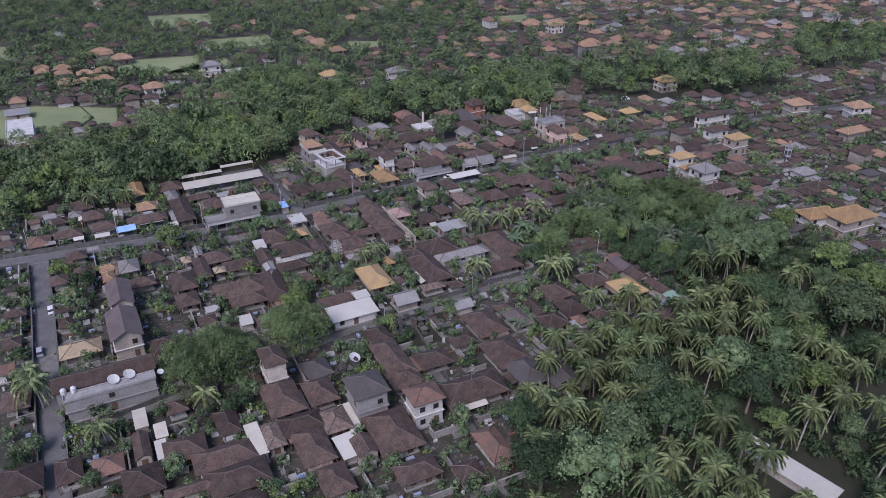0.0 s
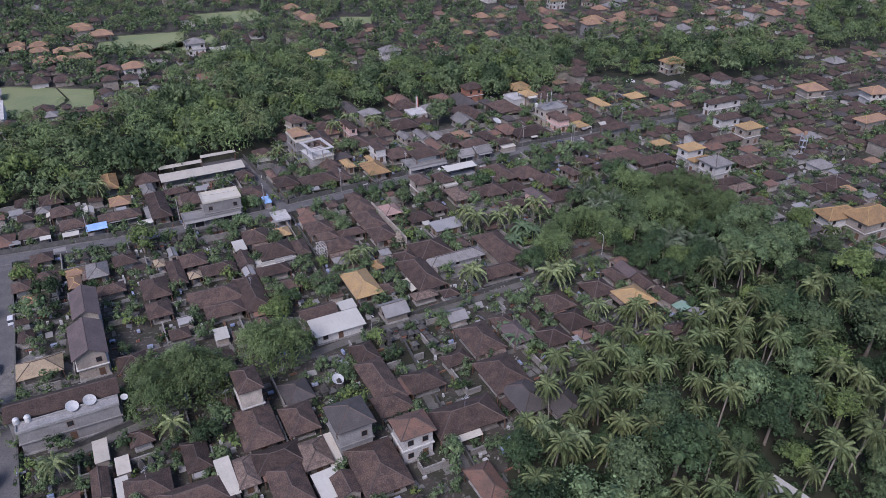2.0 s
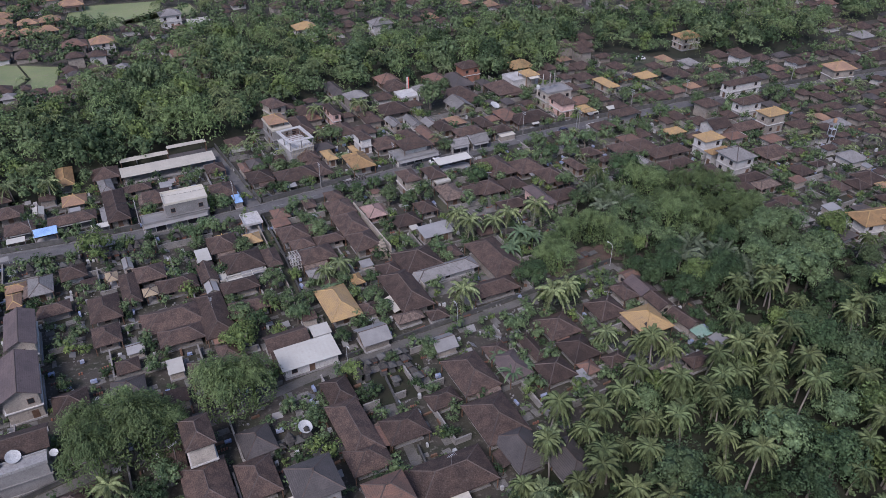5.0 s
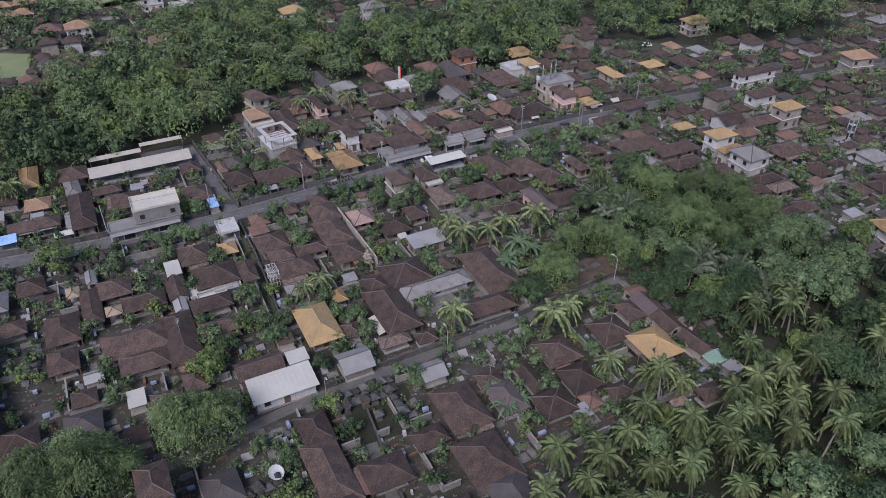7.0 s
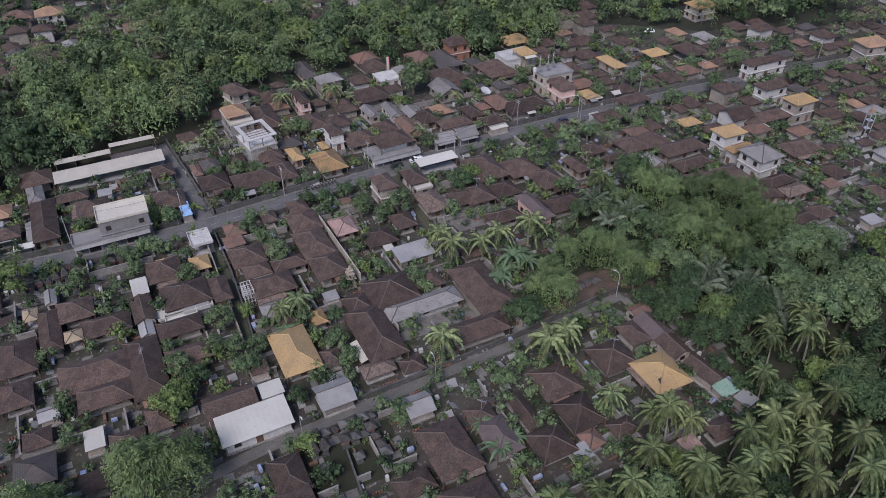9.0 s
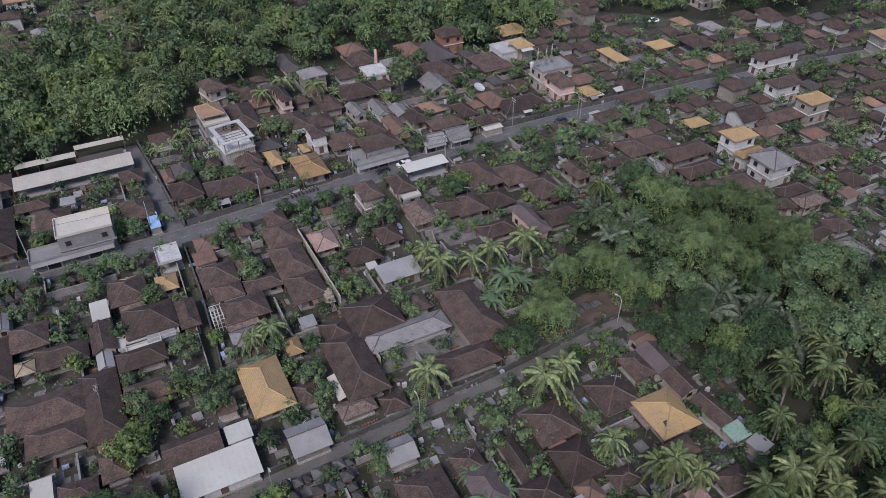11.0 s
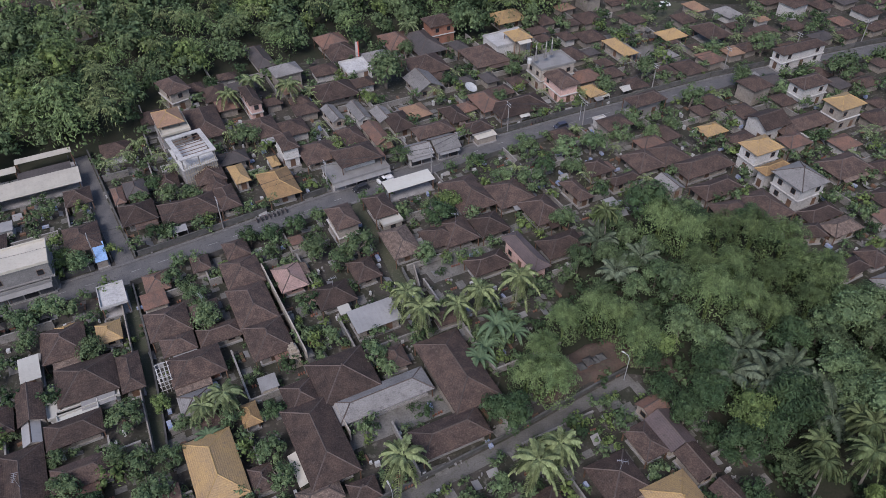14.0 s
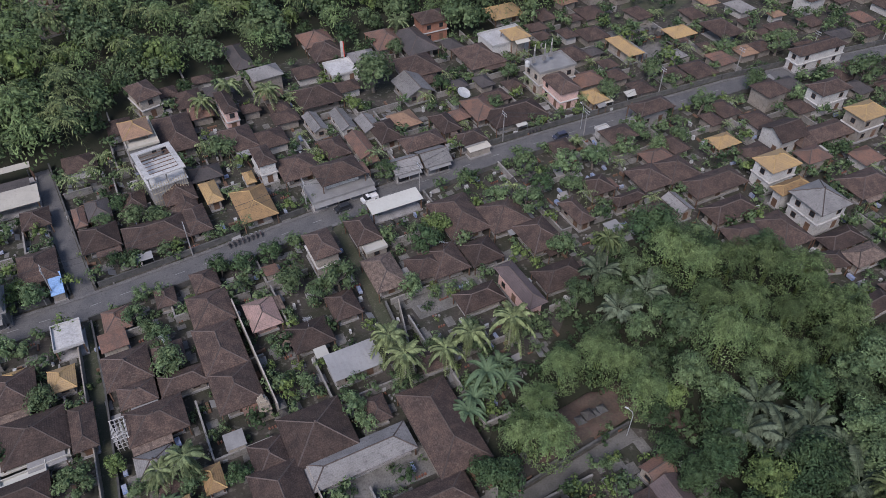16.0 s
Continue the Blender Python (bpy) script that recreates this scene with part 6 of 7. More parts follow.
FARX = [crown_arrays(100 + i, 4.2, 5.5, 2.0, 6, 9, 0.72, 2) for i in range(6)]
FARP = [joined([(v + [0, 0, 9.5], f) for v, f in palm_fronds(80 + i, 4.4, 11, 6)]) for i in range(3)]
FARB = [bamboo_arrays(90 + i, 6.0, 12, 28, 20, 0.46) for i in range(2)]

rnd = random.Random(5)
CROWNS = []     # (x, y, radius) of the trees set one by one


def clear_spot(x, y, gap):
    """The nearest place for a stem that stands in no building or road."""
    for reach in (0.0, 0.8, 1.6, 2.4, 3.2):
        for k in range(8):
            px, py = x + reach * math.cos(k * 0.785), y + reach * math.sin(k * 0.785)
            if not blocked(px, py, gap):
                return px, py
    return None


def crowned(x, y, r):
    return any(abs(x - a) < r + c and math.hypot(x - a, y - b) < (r + c) for a, b, c in CROWNS)


# the village's own palms, bamboo and yard trees
for x, y, size in ((29.8, 256.5, 1.0), (32.5, 251.9, 1.05), (39.6, 253.8, 0.9), (43.8, 256.5, 1.0), (52.3, 259.9, 1.15), (-24.5, 335.9, 0.9), (-19.4, 342.9, 0.95), (-6.8, 340.1, 1.0), (25, 380.7, 0.9),
                   (30.5, 218.5, 1.1), (51.5, 216.8, 1.15), (55.8, 219.5, 1.05), (-1.4, 231.5, 0.9), (-5.5, 229, 0.75), (-76.3, 161.6, 1.15), (-55.6, 148.6, 0.85), (-36.3, 159.3, 0.85), (-81.4, 166, 1.0),
                   (43.6, 156.8, 1.0), (49.1, 154.8, 1.0), (46, 172, 0.9), (63, 203, 0.85), (-108.7, 283.5, 1.0), (-99.2, 274.8, 0.95), (-110.6, 273.8, 0.9)):
    plant(YARD_PALM, x, y, size, rnd.uniform(0, 360))
for x, y, size in ((-40.5, 165.5, 1.35), (-34, 171.5, 1.5), (-45, 173.5, 1.2), (-38, 177, 1.25), (-29.5, 174, 1.1), (-19.5, 183.5, 1.4), (-15, 186, 1.1), (-24, 187.5, 1.1)):
    plant(rnd.choice(BAMBOOS), x, y, size, rnd.uniform(0, 360))
    CROWNS.append((x, y, 4.5 * size))
YARD_DEEP = [(88, 214, 3.0), (91, 210, 2.6), (86, 222, 3.0), (84, 226, 2.8), (90, 201, 2.6), (81, 232, 2.5), (-26.0, 281.6, 2.3), (63.0, 305.3, 3.4), (6.0, 230.6, 2.5), (38.9, 350.7, 3.3), (-7.1, 278.0, 3.1), (-2.5, 278.8, 3.1), (2.8, 282.2, 3.1), (-29.8, 280.5, 2.6), (43.8, 280.6, 2.4), (-20.3, 211.5, 3.4), (1.3, 206.7, 2.7),
             (46.0, 231.1, 3.3), (36.3, 284.9, 4.4), (-34.7, 298.2, 3.0), (-28.8, 160.0, 3.6), (-88.1, 213.3, 4.7), (-71.5, 140.8, 2.9)]
YARD_MID = [(18.2, 273.9, 4.7), (52.0, 299.1, 3.3), (59.1, 298.1, 4.6), (33.3, 272.3, 3.2), (-14.2, 259.0, 2.9), (-42.9, 269.9, 3.3), (24.2, 243.7, 3.1), (14.5, 249.8, 2.1), (11.2, 251.0, 1.6), (-19.0, 228.6, 3.7), (-2.0, 229.6, 3.0),
            (69.1, 311.9, 4.2), (59.7, 314.1, 3.5), (25.4, 309.6, 3.4), (58.3, 356.9, 3.3), (51.2, 342.0, 3.1), (123.6, 370.1, 3.7), (139.4, 371.9, 4.8), (84.5, 321.2, 3.7), (89.0, 326.1, 3.8), (94.0, 318.8, 3.0), (99.9, 326.2, 3.1),
            (109.0, 339.4, 4.1), (127.2, 354.0, 4.4), (137.5, 342.2, 3.5), (158.5, 354.0, 5.7), (76.5, 315.3, 4.3), (69.7, 305.4, 3.4), (-21.3, 273.8, 2.5), (-23.6, 264.6, 3.0), (-36.3, 291.2, 2.8), (44.8, 270.8, 2.3)]
YARD_MORE = [(64.6, 284.1, 3.7), (7.6, 222.2, 3.2), (9.5, 216.7, 3.1), (-14.1, 219.4, 3.5), (-10.6, 214.1, 3.6), (-24.7, 214.1, 3.5), (-29.1, 220.8, 2.2), (-10.1, 220.8, 2.9), (-9.6, 228.1, 2.1), (-6.2, 228.1, 1.8), (-17.2, 261.8, 2.5),
             (-44.9, 255.7, 3.6), (-47.3, 251.8, 3.5), (-44.6, 246.2, 3.0), (26.1, 241.0, 2.4), (24.5, 203.2, 2.6), (13.7, 199.3, 2.0), (42.6, 210.3, 3.2), (46.6, 215.4, 2.7), (61.3, 211.5, 2.2), (60.0, 203.1, 2.6), (14.0, 270.5, 3.5),
             (-1.2, 180.0, 3.0), (-27.3, 165.2, 3.6), (-30.7, 156.9, 2.8), (-36.8, 139.0, 3.3), (-53.6, 135.9, 2.7), (26.1, 154.7, 3.4), (-7.6, 183.8, 2.3), (-87.3, 203.8, 4.6), (-70.4, 145.9, 2.9), (-36.4, 149.4, 2.5)]
YARD_LIT = [(-70.4, 241.0, 5.4), (-60.2, 299.8, 3.0), (-47.4, 271.9, 2.4), (-1.5, 293.1, 4.2), (37.8, 290.4, 3.8), (16.0, 340.5, 2.4), (-10.8, 269.2, 1.8), (-21.8, 206.7, 3.9), (-24.8, 200.9, 4.4), (-31.2, 210.3, 2.9), (-15.3, 232.7, 2.2), (5.2, 194.5, 2.9), (-99.7, 223.6, 4.0)]
YARD_GREY = [(-11.2, 253.6, 4.0), (-31.8, 244.8, 3.5), (-16.0, 318.7, 4.4), (25.1, 373.3, 3.6), (19.9, 350.7, 7.3), (85.0, 346.4, 4.1), (98.9, 357.0, 4.3), (-29.7, 294.1, 3.4), (-24.7, 292.2, 3.4), (-18.8, 220.8, 2.9), (21.8, 200.9, 2.2), (8.2, 272.8, 4.2)]
for tone, spots in ((0, YARD_DEEP), (1, YARD_MID), (1, YARD_MORE), (2, YARD_LIT), (3, YARD_GREY)):
    for x, y, r in spots:
        spot = clear_spot(x, y, 0.25)
        if spot:
            plant(YTREES[tone + rnd.choice((0, 4))], *spot, r / 2.9, rnd.uniform(0, 360))
            CROWNS.append((*spot, r))


def scatter(poly, step, seed):
    g = random.Random(seed)
    xs, ys = [p[0] for p in poly], [p[1] for p in poly]
    y = min(ys)
    while y < max(ys):
        x = min(xs)
        while x < max(xs):
            px, py = x + g.uniform(-0.45, 0.45) * step, y + g.uniform(-0.45, 0.45) * step
            x += step
            if inside(px, py, poly) and in_view(px, py):
                yield px, py, g
        y += step


# the eastern wood: bamboo on the bank, then palms and broadleaf trees down the slope
g = random.Random(3)
GROVE_NEAR = [(61.0, 249.4), (67.4, 251.9), (72.0, 249.4), (74.0, 244.6), (56.3, 242.2), (52.0, 235.6), (56.5, 234.6), (62.7, 240.0), (68.0, 243.4), (59.9, 232.9)]
GROVE_TOP = [(91.4, 275.0), (98.7, 276.7), (105.1, 275.0), (110.8, 271.8), (91.2, 265.7), (98.4, 264.3), (105.5, 262.8), (113.0, 265.7), (115.0, 260.0), (117.0, 254.6), (110.8, 254.6), (103.8, 252.0), (97.5, 254.6), (90.7, 255.9), (86, 279), (119, 266)]
for spots, low, high in ((GROVE_NEAR, 0.72, 1.0), (GROVE_TOP, 0.78, 1.12)):
    for x, y in spots:
        x, y = x + g.uniform(-0.6, 0.6), y + g.uniform(-0.6, 0.6)
        if blocked(x, y, 0.6):
            continue
        size = g.uniform(low, high)
        plant(g.choice(BAMBOOS), x, y, size, g.uniform(0, 360))
        CROWNS.append((x, y, 4.4 * size))
# the first four get deep green leaves to paint the valley's shadow
WOOD_DEEP = [(98.4, 229.7, 5.4), (104.3, 246.0, 4.2), (80.4, 229.7, 4.0), (93.4, 225.0, 4.4), (83.7, 285.7, 6.2), (75.7, 241.3, 3.2), (87.6, 239.1, 4.3), (85.1, 233.7, 4.3), (76.2, 234.8, 3.2), (76.6, 228.7, 3.2), (49.0, 228.7, 4.1), (69.7, 149.4, 7.6), (40.4, 134.2, 7.0), (38.0, 151.4, 5.0), (92.0, 159.1, 5.7),
             (100.2, 166.5, 5.7), (120.6, 214.2, 5.8), (100.8, 232.4, 4.6), (87.1, 221.4, 4.4), (107.8, 203.5, 5.2), (112.1, 200.5, 5.6), (99.1, 228.0, 4.8), (83.6, 231.4, 3.8), (95, 172, 5), (108, 190, 5)]
WOOD_MID = [(66.4, 269.1, 3.5), (83.8, 249.1, 4.2), (111.2, 248.5, 4.3), (68.9, 161.3, 6.2), (90.4, 169.9, 6.2), (49.4, 132.6, 8.0), (106.7, 179.4, 5.0), (116.3, 195.5, 5.7),
            (116.9, 251.1, 5.8), (124.0, 251.1, 5.8), (115.6, 227.4, 7.0), (120.6, 227.4, 5.6), (110, 238, 5), (126, 236, 6)]
WOOD_LIT = [(79.8, 244.8, 3.1), (90.6, 227.7, 4.8), (94.8, 151.2, 3.6), (114.0, 179.3, 5.6), (110.1, 164.2, 5.0), (138.9, 221.0, 6.2), (144.1, 207.4, 6.2), (136.7, 251.0, 5.2), (130.0, 239.7, 5.2)]
WOOD_GREY = [(72.8, 270.6, 3.5), (76.7, 267.6, 3.5), (111.3, 243.7, 4.4), (58.6, 144.1, 7.2), (122.1, 236.2, 5.6), (129.1, 189.7, 8.4)]
for tone, spots in ((0, WOOD_DEEP), (1, WOOD_MID), (2, WOOD_LIT), (3, WOOD_GREY)):
    for x, y, r in spots:
        spot = clear_spot(x, y, 0.6)
        if spot:
            kind = g.choice((0, 4))
            plant(TREES[tone + kind], *spot, r / (4.5 + 0.125 * kind), g.uniform(0, 360))
            CROWNS.append((*spot, r * 0.8))
PALMS_LOW = [(69.6, 197.0), (75.8, 196.9), (47.4, 176.9), (47.6, 167.5), (56.1, 165.2), (62.2, 183.1), (56.7, 176.8), (64.8, 174.4), (74.0, 183.1), (72.6, 171.9), (65.5, 165.2), (97.6, 214.2), (107.5, 221.2), (88.4, 187.0), (97.0, 192.5),
             (95.0, 198.3), (99.9, 181.6), (92.4, 176.6), (83.9, 187.0), (81.0, 176.7), (83.4, 164.0), (76.2, 148.9), (81.4, 146.2), (74.3, 141.0), (59.8, 129.9), (66.9, 135.2), (69.6, 129.1), (75.5, 133.6), (76.8, 127.6)]
PALMS_HIGH = [(84.1, 141.8), (82.7, 133.6), (98.8, 146.6), (102.3, 162.8), (109.9, 164.9), (116.1, 169.4), (120.7, 164.9), (128.2, 171.6), (114.8, 150.6), (110.1, 135.5), (106.1, 150.7), (109.8, 174.1),
              (100.1, 218.5), (109.0, 225.9), (106.6, 216.7), (101.3, 200.7), (95.9, 188.3), (88.5, 195.1), (83.4, 192.4), (75.4, 182.3), (81.8, 181.2), (93.4, 181.1), (102, 187.2), (71.3, 193.7), (67.3, 189.8), (52, 161), (60, 157)]
for x, y in PALMS_LOW + PALMS_HIGH:
    spot = clear_spot(x, y, 0.4)
    if spot:
        plant(g.choice(PALMS), *spot, g.uniform(0.76, 1.0), g.uniform(0, 360))
        CROWNS.append((*spot, 2.6))
for x, y in ((94.2, 243.7), (96.0, 235.9), (89.8, 236.9), (105.4, 233.8), (110.9, 238.0), (104.8, 227.7), (71.3, 275.4), (74.0, 264.6), (101, 238), (80, 270)):
    plant(SUGAR_PALM, x, y, g.uniform(0.8, 1.05), g.uniform(0, 360))
    CROWNS.append((x, y, 2.0))
for x, y, g in scatter(WOOD_EAST, 4.2, 4):
    pick, turn = g.random(), g.uniform(0, 360)
    if blocked(x, y, 1.6) or math.hypot(x - 97, y - 134) < 11 or (x > 118 and y < 170 and x > 0.62 * y + 20):
        continue
    for k in range(1 if crowned(x, y, 0) else 2):
        # mostly the darkest leaves, painting the gaps between crowns as shaded
        stuff("leaf%d" % g.choice((0, 0, 0, 1)), placed(g.choice(SMALL), x + g.uniform(-2, 2), y + g.uniform(-2, 2), -0.3, turn, g.uniform(0.9, 1.9)))
    if crowned(x, y, 1.3):
        continue
    if pick < (0.33 if y < 216 and x < 125 else 0.12):
        plant(g.choice(PALMS), x, y, g.uniform(0.6, 0.9), turn)
        CROWNS.append((x, y, 2.4))
    elif pick < 0.85:
        kind = g.choice((0, 0, 1, 1, 4, 5, 2, 3, 7))
        size = g.uniform(0.55, 1.0)
        plant(TREES[kind], x, y, size, turn, -0.5)
        CROWNS.append((x, y, 3.2 * size))
for poly, step, seed in ((WOOD_WEST, 6.4, 6), (WOOD_NORTH, 7.6, 7), (WOOD_FAR, 8.4, 8)):
    for x, y, g in scatter(poly, step, seed):
        pick, size, turn = g.random(), g.choice((0.65, 0.8, 1.0, 1.0, 1.3)) * g.uniform(0.9, 1.1), g.uniform(0, 360)
        if blocked(x, y, 1.5):
            continue
        if pick < 0.13:
            stuff("palm", placed(g.choice(FARP), x, y, 0, turn, g.uniform(0.9, 1.3)))
        elif pick < 0.24:
            stuff("bamboo", placed(g.choice(FARB), x, y, 0, turn, g.uniform(0.8, 1.25)))
        else:
            # leaf mix leans to mid and grey-green, putting distance haze into the colour
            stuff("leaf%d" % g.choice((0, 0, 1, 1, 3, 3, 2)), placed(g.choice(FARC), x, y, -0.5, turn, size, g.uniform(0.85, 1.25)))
for x, y, size in ((-65.8, 324.8, 1.5), (-60.1, 317.0, 1.2), (-73, 330, 1.2), (-103.1, 333.6, 1.4), (-107.6, 392.1, 1.3)):
    stuff("bamboo", placed(FARB[int(x) % 2], x, y, 0, x, size))
for x, y, size in ((-25.3, 371.4, 0.95), (-10.1, 373.5, 1.0), (-31.7, 364.8, 0.85), (-19.6, 378.9, 1.0), (15.6, 368.3, 0.9), (-84.1, 362.9, 1.3), (-49.2, 385.5, 1.2), (-14.2, 411.5, 1.3), (1.7, 391.4, 1.2), (-55.6, 342.6, 1.1), (-38.7, 349.0, 0.9)):
    if not blocked(x, y, 0.5):
        stuff("leaf%d" % (1 if int(y) % 3 else 3), placed(FARC[int(y) % 6], x, y, 0, y, size))
for x, y in ((-58.3, 334.7), (-49.6, 314.7), (-52.5, 323)):
    stuff("palm", placed(FARP[0], x, y, 2.5, x, 1.25))
for x, y in ((-44.9, 309.2), (-47.5, 305), (-43.5, 314)):
    stuff("palm2", placed(FARP[1], x, y, -3, x, 0.8))

# street trees beside the main road
g = random.Random(21)
STREET = [(-83, 247), (-47, 262), (-18, 278), (9, 294.5), (51, 320), (122, 354), (175, 374), (260, 404)]
for (x0, y0), (x1, y1) in zip(STREET, STREET[1:]):
    long = math.hypot(x1 - x0, y1 - y0)
    ex, ey = (x1 - x0) / long, (y1 - y0) / long
    s = 0.0
    while s < long:
        s += g.uniform(2.5, 7.5)
        off = g.choice((-5.6, -5.6, 5.8)) + g.uniform(-0.5, 0.5)
        x, y = x0 + ex * s - ey * off, y0 + ey * s + ex * off
        if not any(math.hypot(x - q[0], y - q[1]) < max(q[3], q[4]) * 0.6 for q in FOOT):
            stuff("leaf%d" % g.choice((0, 1, 1, 2, 3)), placed(g.choice(YARDC), x, y, 0, g.uniform(0, 6), g.uniform(0.6, 1.15)))

# trees and shrubs in the yards, thicker between the far houses
YARD = [(-140, 118), (160, 118), (330, 400), (-230, 400)]
for x, y, g in scatter(YARD, 3.0, 9):
    pick, turn = g.random(), g.uniform(0, 360)
    if any(inside(x, y, p) for p in WOODS + FIELDS) or blocked(x, y, 0.1):
        continue
    if crowned(x, y, 0.2):
        continue
    if pick < 0.36 and not blocked(x, y, 0.4):
        stuff("leaf%d" % g.choice((0, 1, 1, 1, 2, 3)), placed(g.choice(YARDC if y < 290 else YARDF), x, y, 0, turn, g.uniform(0.55, 1.2)))
    elif pick < 0.385 and y > 300:
        stuff("palm2", placed(g.choice(FARP), x, y, -3.5, turn, g.uniform(0.55, 0.8)))
    elif pick < (0.62 if y < 300 else 0.5):
        stuff("leaf%d" % g.choice((0, 1, 1, 2, 3)), placed(g.choice(SMALL), x, y, -0.3, turn, g.uniform(0.5, 1.3)))
OUTER = [(-230, 400), (330, 400), (520, 775), (-480, 775)]
for x, y, g in scatter(OUTER, 6.2, 10):
    pick, turn = g.random(), g.uniform(0, 360)
    if any(inside(x, y, p) for p in WOODS + FIELDS) or blocked(x, y, 0.2):
        continue
    if pick < 0.12:
        stuff("palm", placed(g.choice(FARP), x, y, 0, turn, g.uniform(0.8, 1.2)))
    elif pick < (0.9 if inside(x, y, WOOD_TOP) or x < 50 else 0.45 if y < 560 else 0.35):
        # few deep greens out here: the paler mix imitates haze
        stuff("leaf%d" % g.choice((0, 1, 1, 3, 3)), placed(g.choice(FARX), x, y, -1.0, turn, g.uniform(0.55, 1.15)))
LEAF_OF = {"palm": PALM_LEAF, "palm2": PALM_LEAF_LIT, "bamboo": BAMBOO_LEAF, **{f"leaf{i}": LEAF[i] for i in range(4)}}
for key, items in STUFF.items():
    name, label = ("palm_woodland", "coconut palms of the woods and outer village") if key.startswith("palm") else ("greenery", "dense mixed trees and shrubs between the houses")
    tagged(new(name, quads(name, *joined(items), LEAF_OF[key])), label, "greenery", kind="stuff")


# ---- street furniture and roof clutter ----
MARK = surface("worn_road_paint", (0.26, 0.26, 0.25), (0.19, 0.19, 0.18), (0.10, 0.10, 0.10), 0.9, 6, 0.8, 0, 0)
axis = [(-47, 262), (-33, 269), (-18, 278), (9, 294.5), (33.5, 309.5), (51, 320), (72, 330.5), (122, 354)]
for (x0, y0), (x1, y1) in zip(axis, axis[1:]):
    length = math.hypot(x1 - x0, y1 - y0)
    for k in range(int(length / 6)):
        t = (k * 6 + 2) / length
        ob = new("road_mark", Solid().box(-1.1, -0.06, 0, 1.1, 0.06, 0.008).mesh("road_mark", MARK) if "mark" not in SHARED else SHARED["mark"])
        SHARED["mark"] = ob.data
        ob.matrix_world = pose(x0 + (x1 - x0) * t, y0 + (y1 - y0) * t, 0.024, 0, 0, math.degrees(math.atan2(y1 - y0, x1 - x0)))
        tagged(ob, "short worn white dash on the asphalt", "road mark", kind="structure")


def awning(x, y, yaw, w, d, roof, label):
    """A shop awning on thin posts at the edge of the street."""
    root = thing("awning", x, y, yaw, label, "awning", "street awnings")
    s = Solid()
    v = [(-w / 2, -d / 2, 2.5), (w / 2, -d / 2, 2.5), (w / 2, d / 2, 3.0), (-w / 2, d / 2, 3.0)]
    s.add(v + [(a, b, c - 0.06) for a, b, c in v], [(0, 1, 2, 3), (7, 6, 5, 4), (0, 4, 5, 1), (1, 5, 6, 2), (2, 6, 7, 3), (3, 7, 4, 0)])
    part("canopy", s, ROOF[roof], root)
    for px in (-w / 2 + 0.1, w / 2 - 0.1):
        part("post", Solid().tube([(px, -d / 2 + 0.1, -0.1), (px, -d / 2 + 0.1, 2.5)], [0.05, 0.05], 6), METAL, root)


g = random.Random(31)
for k, (x, y) in enumerate(((-112, 242.2), (-104, 245.5), (-97, 248), (-76, 256.2), (-58, 264), (-24, 281.2), (42, 321.5), (47, 324.3), (60, 331.2), (84, 342.5), (92, 346.3), (-70, 246.5), (-96, 238), (88, 332.2), (131, 353.5))):
    if not any(math.hypot(x - f[0], y - f[1]) < 1.5 for f in FOOT):
        awning(x, y, 27 + g.uniform(-2, 2), g.uniform(3, 5.5), g.uniform(1.6, 2.4), g.choice(("zinc", "whitemetal", "greyflat", "beigemetal", "blue" if k == 1 else "zinc")), "small metal shop awning beside the street")


def antenna():
    root = thing("tv_antenna", 0, -880, 0, "thin metal television antenna above a tiled roof", "antenna", "roof antennas")
    part("mast", Solid().tube([(0, 0, -1.6), (0, 0, 3.0)], [0.035, 0.025], 5), METAL, root)
    part("boom", Solid().box(-0.9, -0.025, 2.75, 0.9, 0.025, 2.8), METAL, root)
    for k in range(6):
        part("element", Solid().box(-0.85 + k * 0.34, -0.5 + k * 0.05, 2.78, -0.82 + k * 0.34, 0.5 - k * 0.05, 2.82), METAL, root)
    return root


aerial = antenna()
first = True
for ob in [o for o in scene.objects if o.type == "EMPTY" and o.name.startswith("house") and 140 < o.location.y < 300]:
    if g.random() < 0.11:
        roof = next((c for c in ob.children if c.name.startswith("roof")), None)
        if roof is None:
            continue
        top = max(v.co.z for v in roof.data.vertices)
        m = pose(ob.location.x, ob.location.y, top, 0, 0, g.uniform(0, 360))
        if first:
            aerial.matrix_world, first = m, False
        else:
            copy_thing(aerial, m)


# ---- yard clutter: paving, pots, crates, boards and sheets between the houses ----
CLOTH = surface("faded_blue_cloth", (0.16, 0.22, 0.36), (0.30, 0.32, 0.38), (0.4, 0.38, 0.36), 0.8, 4, 0.8, 0.1, 0.2)
REDCLAY = surface("red_clay_pots", (0.22, 0.10, 0.065), (0.16, 0.08, 0.06), None, 0.9, 4, 0.8, 0.2, 0.2)
HEAP = {k: Solid() for k in ("paving", "pale", "timber", "clay", "cloth", "sheet", "stone")}


def turned_box(s, x, y, yaw, w, d, z0, z1, tilt=0.0):
    c, n = math.cos(radians(yaw)), math.sin(radians(yaw))
    k = len(s.v)
    s.box(-w / 2, -d / 2, z0, w / 2, d / 2, z1, min(0.02, w * 0.1))
    s.v[k:] = [(x + c * a - n * b, y + n * a + c * b, h + tilt * (b + d / 2)) for a, b, h in s.v[k:]]


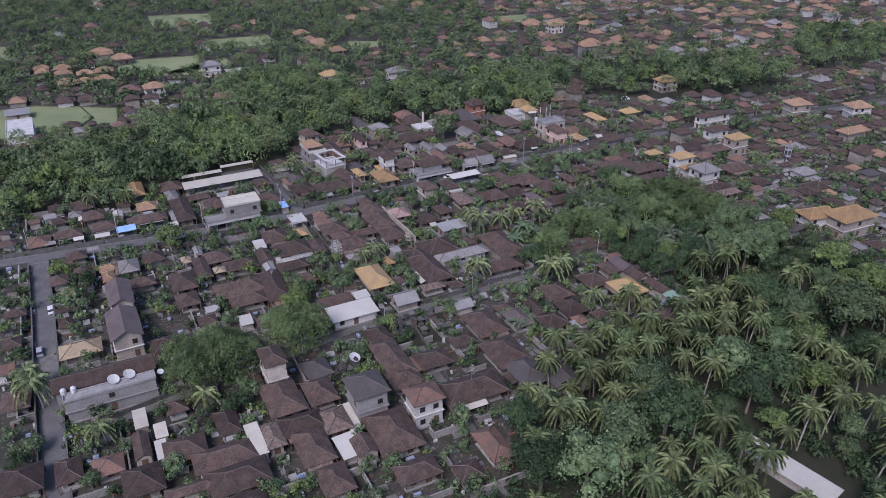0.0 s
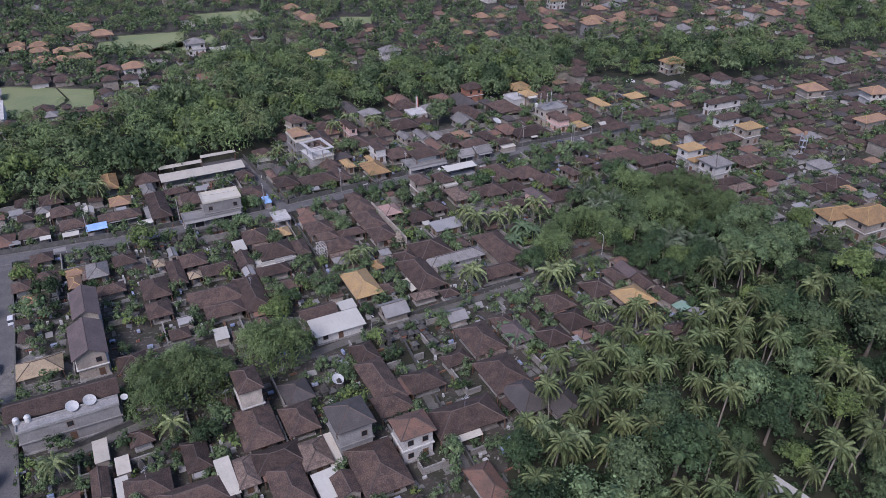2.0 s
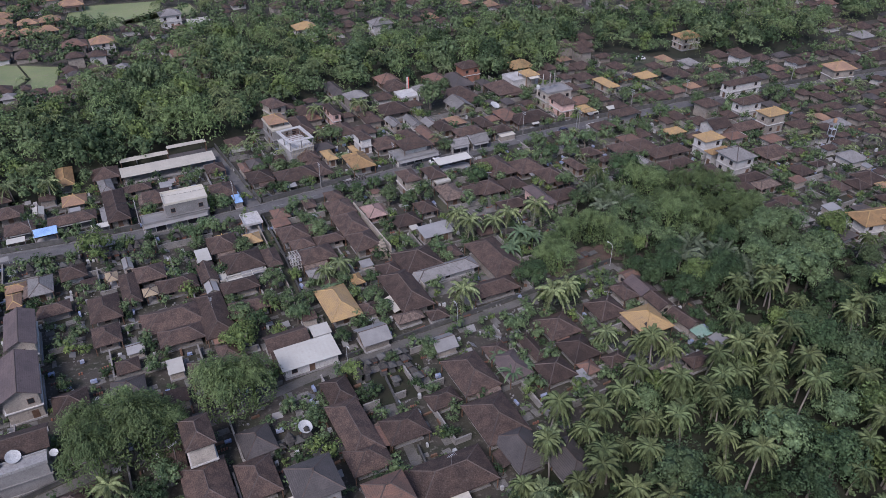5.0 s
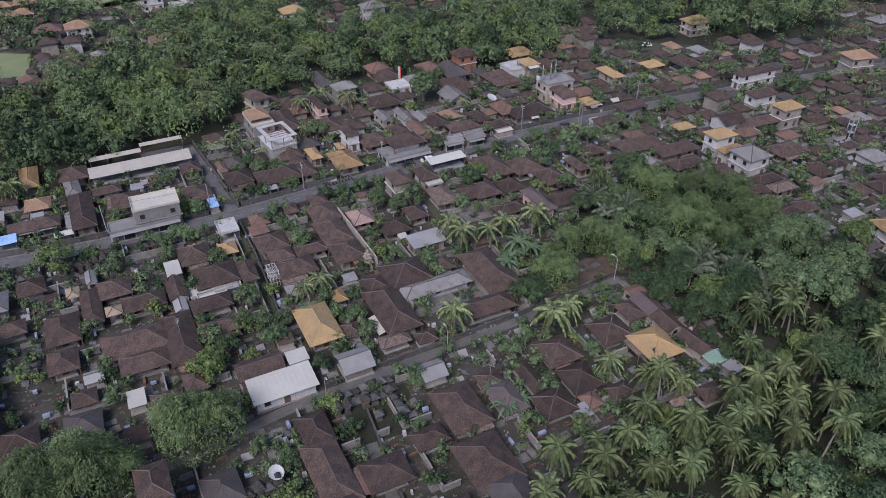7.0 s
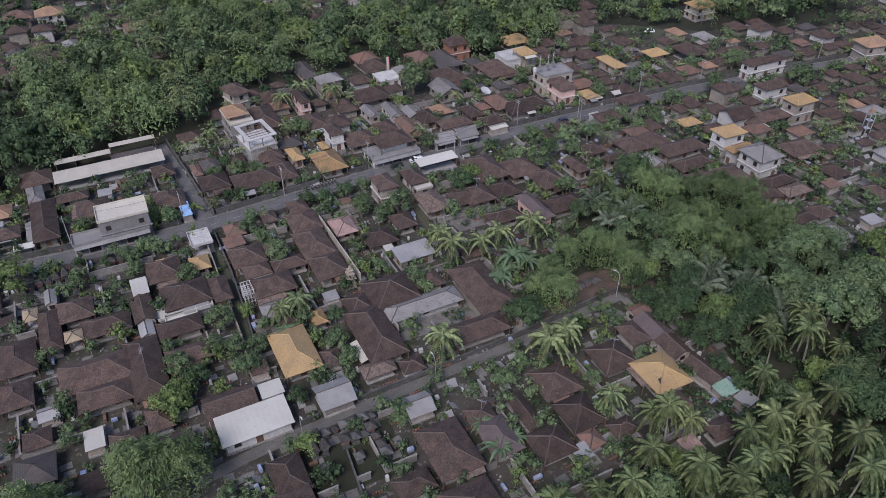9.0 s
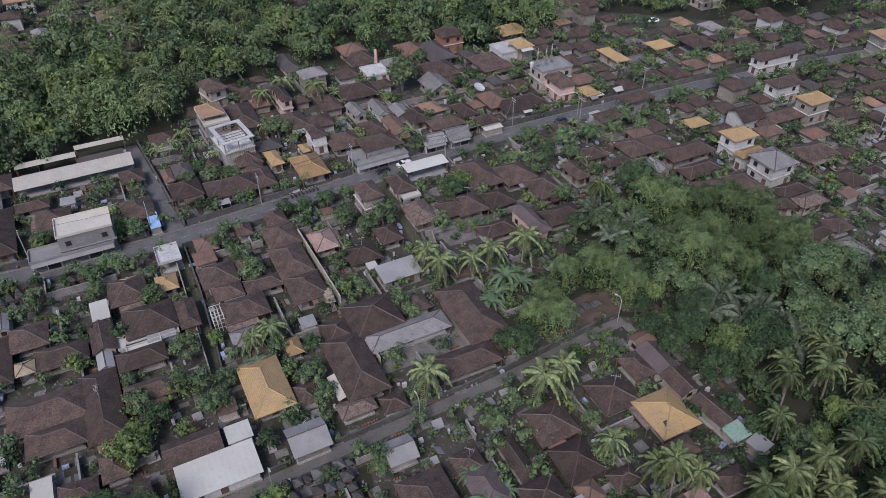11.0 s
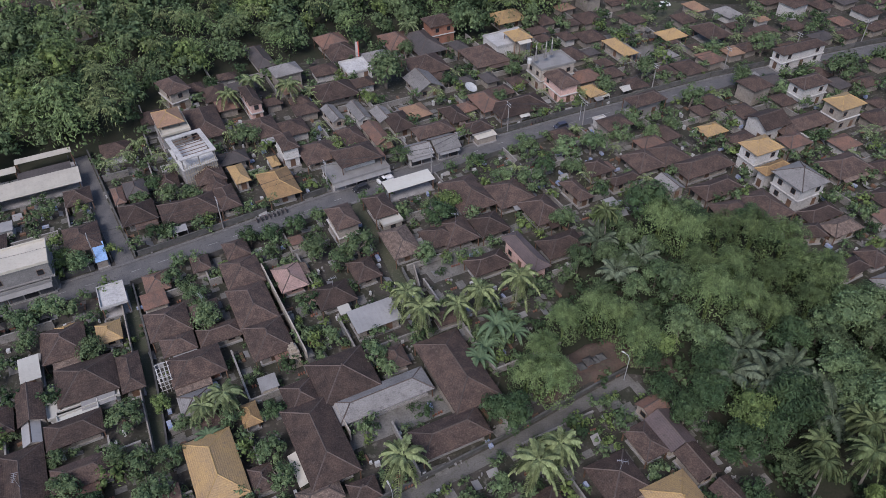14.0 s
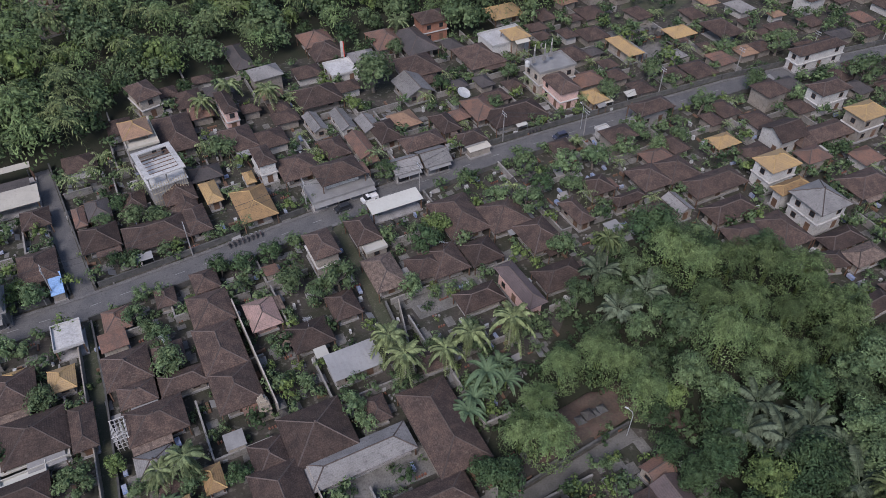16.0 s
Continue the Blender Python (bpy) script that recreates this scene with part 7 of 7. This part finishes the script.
for x, y, g in scatter([(-120, 126), (150, 126), (190, 345), (-190, 345)], 2.1, 77):
    if blocked(x, y, 0.25) or any(inside(x, y, p) for p in WOODS + FIELDS + [BANK_AREA]):
        continue
    pick, yaw = g.random(), 27 + g.choice((0, 90)) + g.uniform(-5, 5)
    if pick < 0.20:
        turned_box(HEAP["paving"], x, y, yaw, g.uniform(1.2, 3.0), g.uniform(0.9, 2.4), -0.1, g.uniform(0.03, 0.10))
    elif pick < 0.27:
        turned_box(HEAP["pale"], x, y, yaw, g.uniform(0.4, 1.1), g.uniform(0.4, 0.9), -0.1, g.uniform(0.5, 1.3))
    elif pick < 0.34:
        turned_box(HEAP["timber"], x, y, yaw, g.uniform(1.2, 2.6), g.uniform(0.3, 0.7), -0.1, g.uniform(0.3, 0.7))
    elif pick < 0.41:
        for k in range(g.randint(2, 4)):
            turned_box(HEAP["clay"], x + k * 0.55 * c27, y + k * 0.55 * s27, yaw, 0.34, 0.34, -0.1, g.uniform(0.3, 0.6))
    elif pick < 0.44:
        turned_box(HEAP["cloth"], x, y, yaw, g.uniform(0.9, 2.0), g.uniform(0.5, 0.9), 0.4, g.uniform(0.9, 1.3))
        turned_box(HEAP["timber"], x, y, yaw, 0.3, 0.3, -0.1, 0.42)
    elif pick < 0.49:
        turned_box(HEAP["sheet"], x, y, yaw, g.uniform(1.4, 2.4), g.uniform(0.9, 1.6), -0.05, 0.05, g.uniform(0.3, 0.8))
    elif pick < 0.56:
        for k in range(g.randint(2, 5)):
            turned_box(HEAP["stone"], x + g.uniform(-0.7, 0.7), y + g.uniform(-0.7, 0.7), g.uniform(0, 90), g.uniform(0.2, 0.5), g.uniform(0.2, 0.4), -0.1, g.uniform(0.15, 0.4))
HEAP_LOOK = {"paving": ("yard_paving", YARDPAVE, "worn concrete paving slabs in the house yards"), "pale": ("yard_blocks", PALE, "pale plinths and water tubs in the house yards"),
             "timber": ("yard_timber", WOOD, "wooden benches and stacked planks in the house yards"), "clay": ("clay_pots", REDCLAY, "rows of red clay pots in the house yards"),
             "cloth": ("washing", CLOTH, "faded washing hung out in the house yards"), "sheet": ("leaning_sheets", ROOF["zinc"], "leaning corrugated sheets in the house yards"),
             "stone": ("rubble", PLINTH, "rubble and loose stones in the house yards")}
for key, s in HEAP.items():
    name, material, label = HEAP_LOOK[key]
    tagged(new(name, s.mesh(name, material)), label, "clutter", kind="stuff")
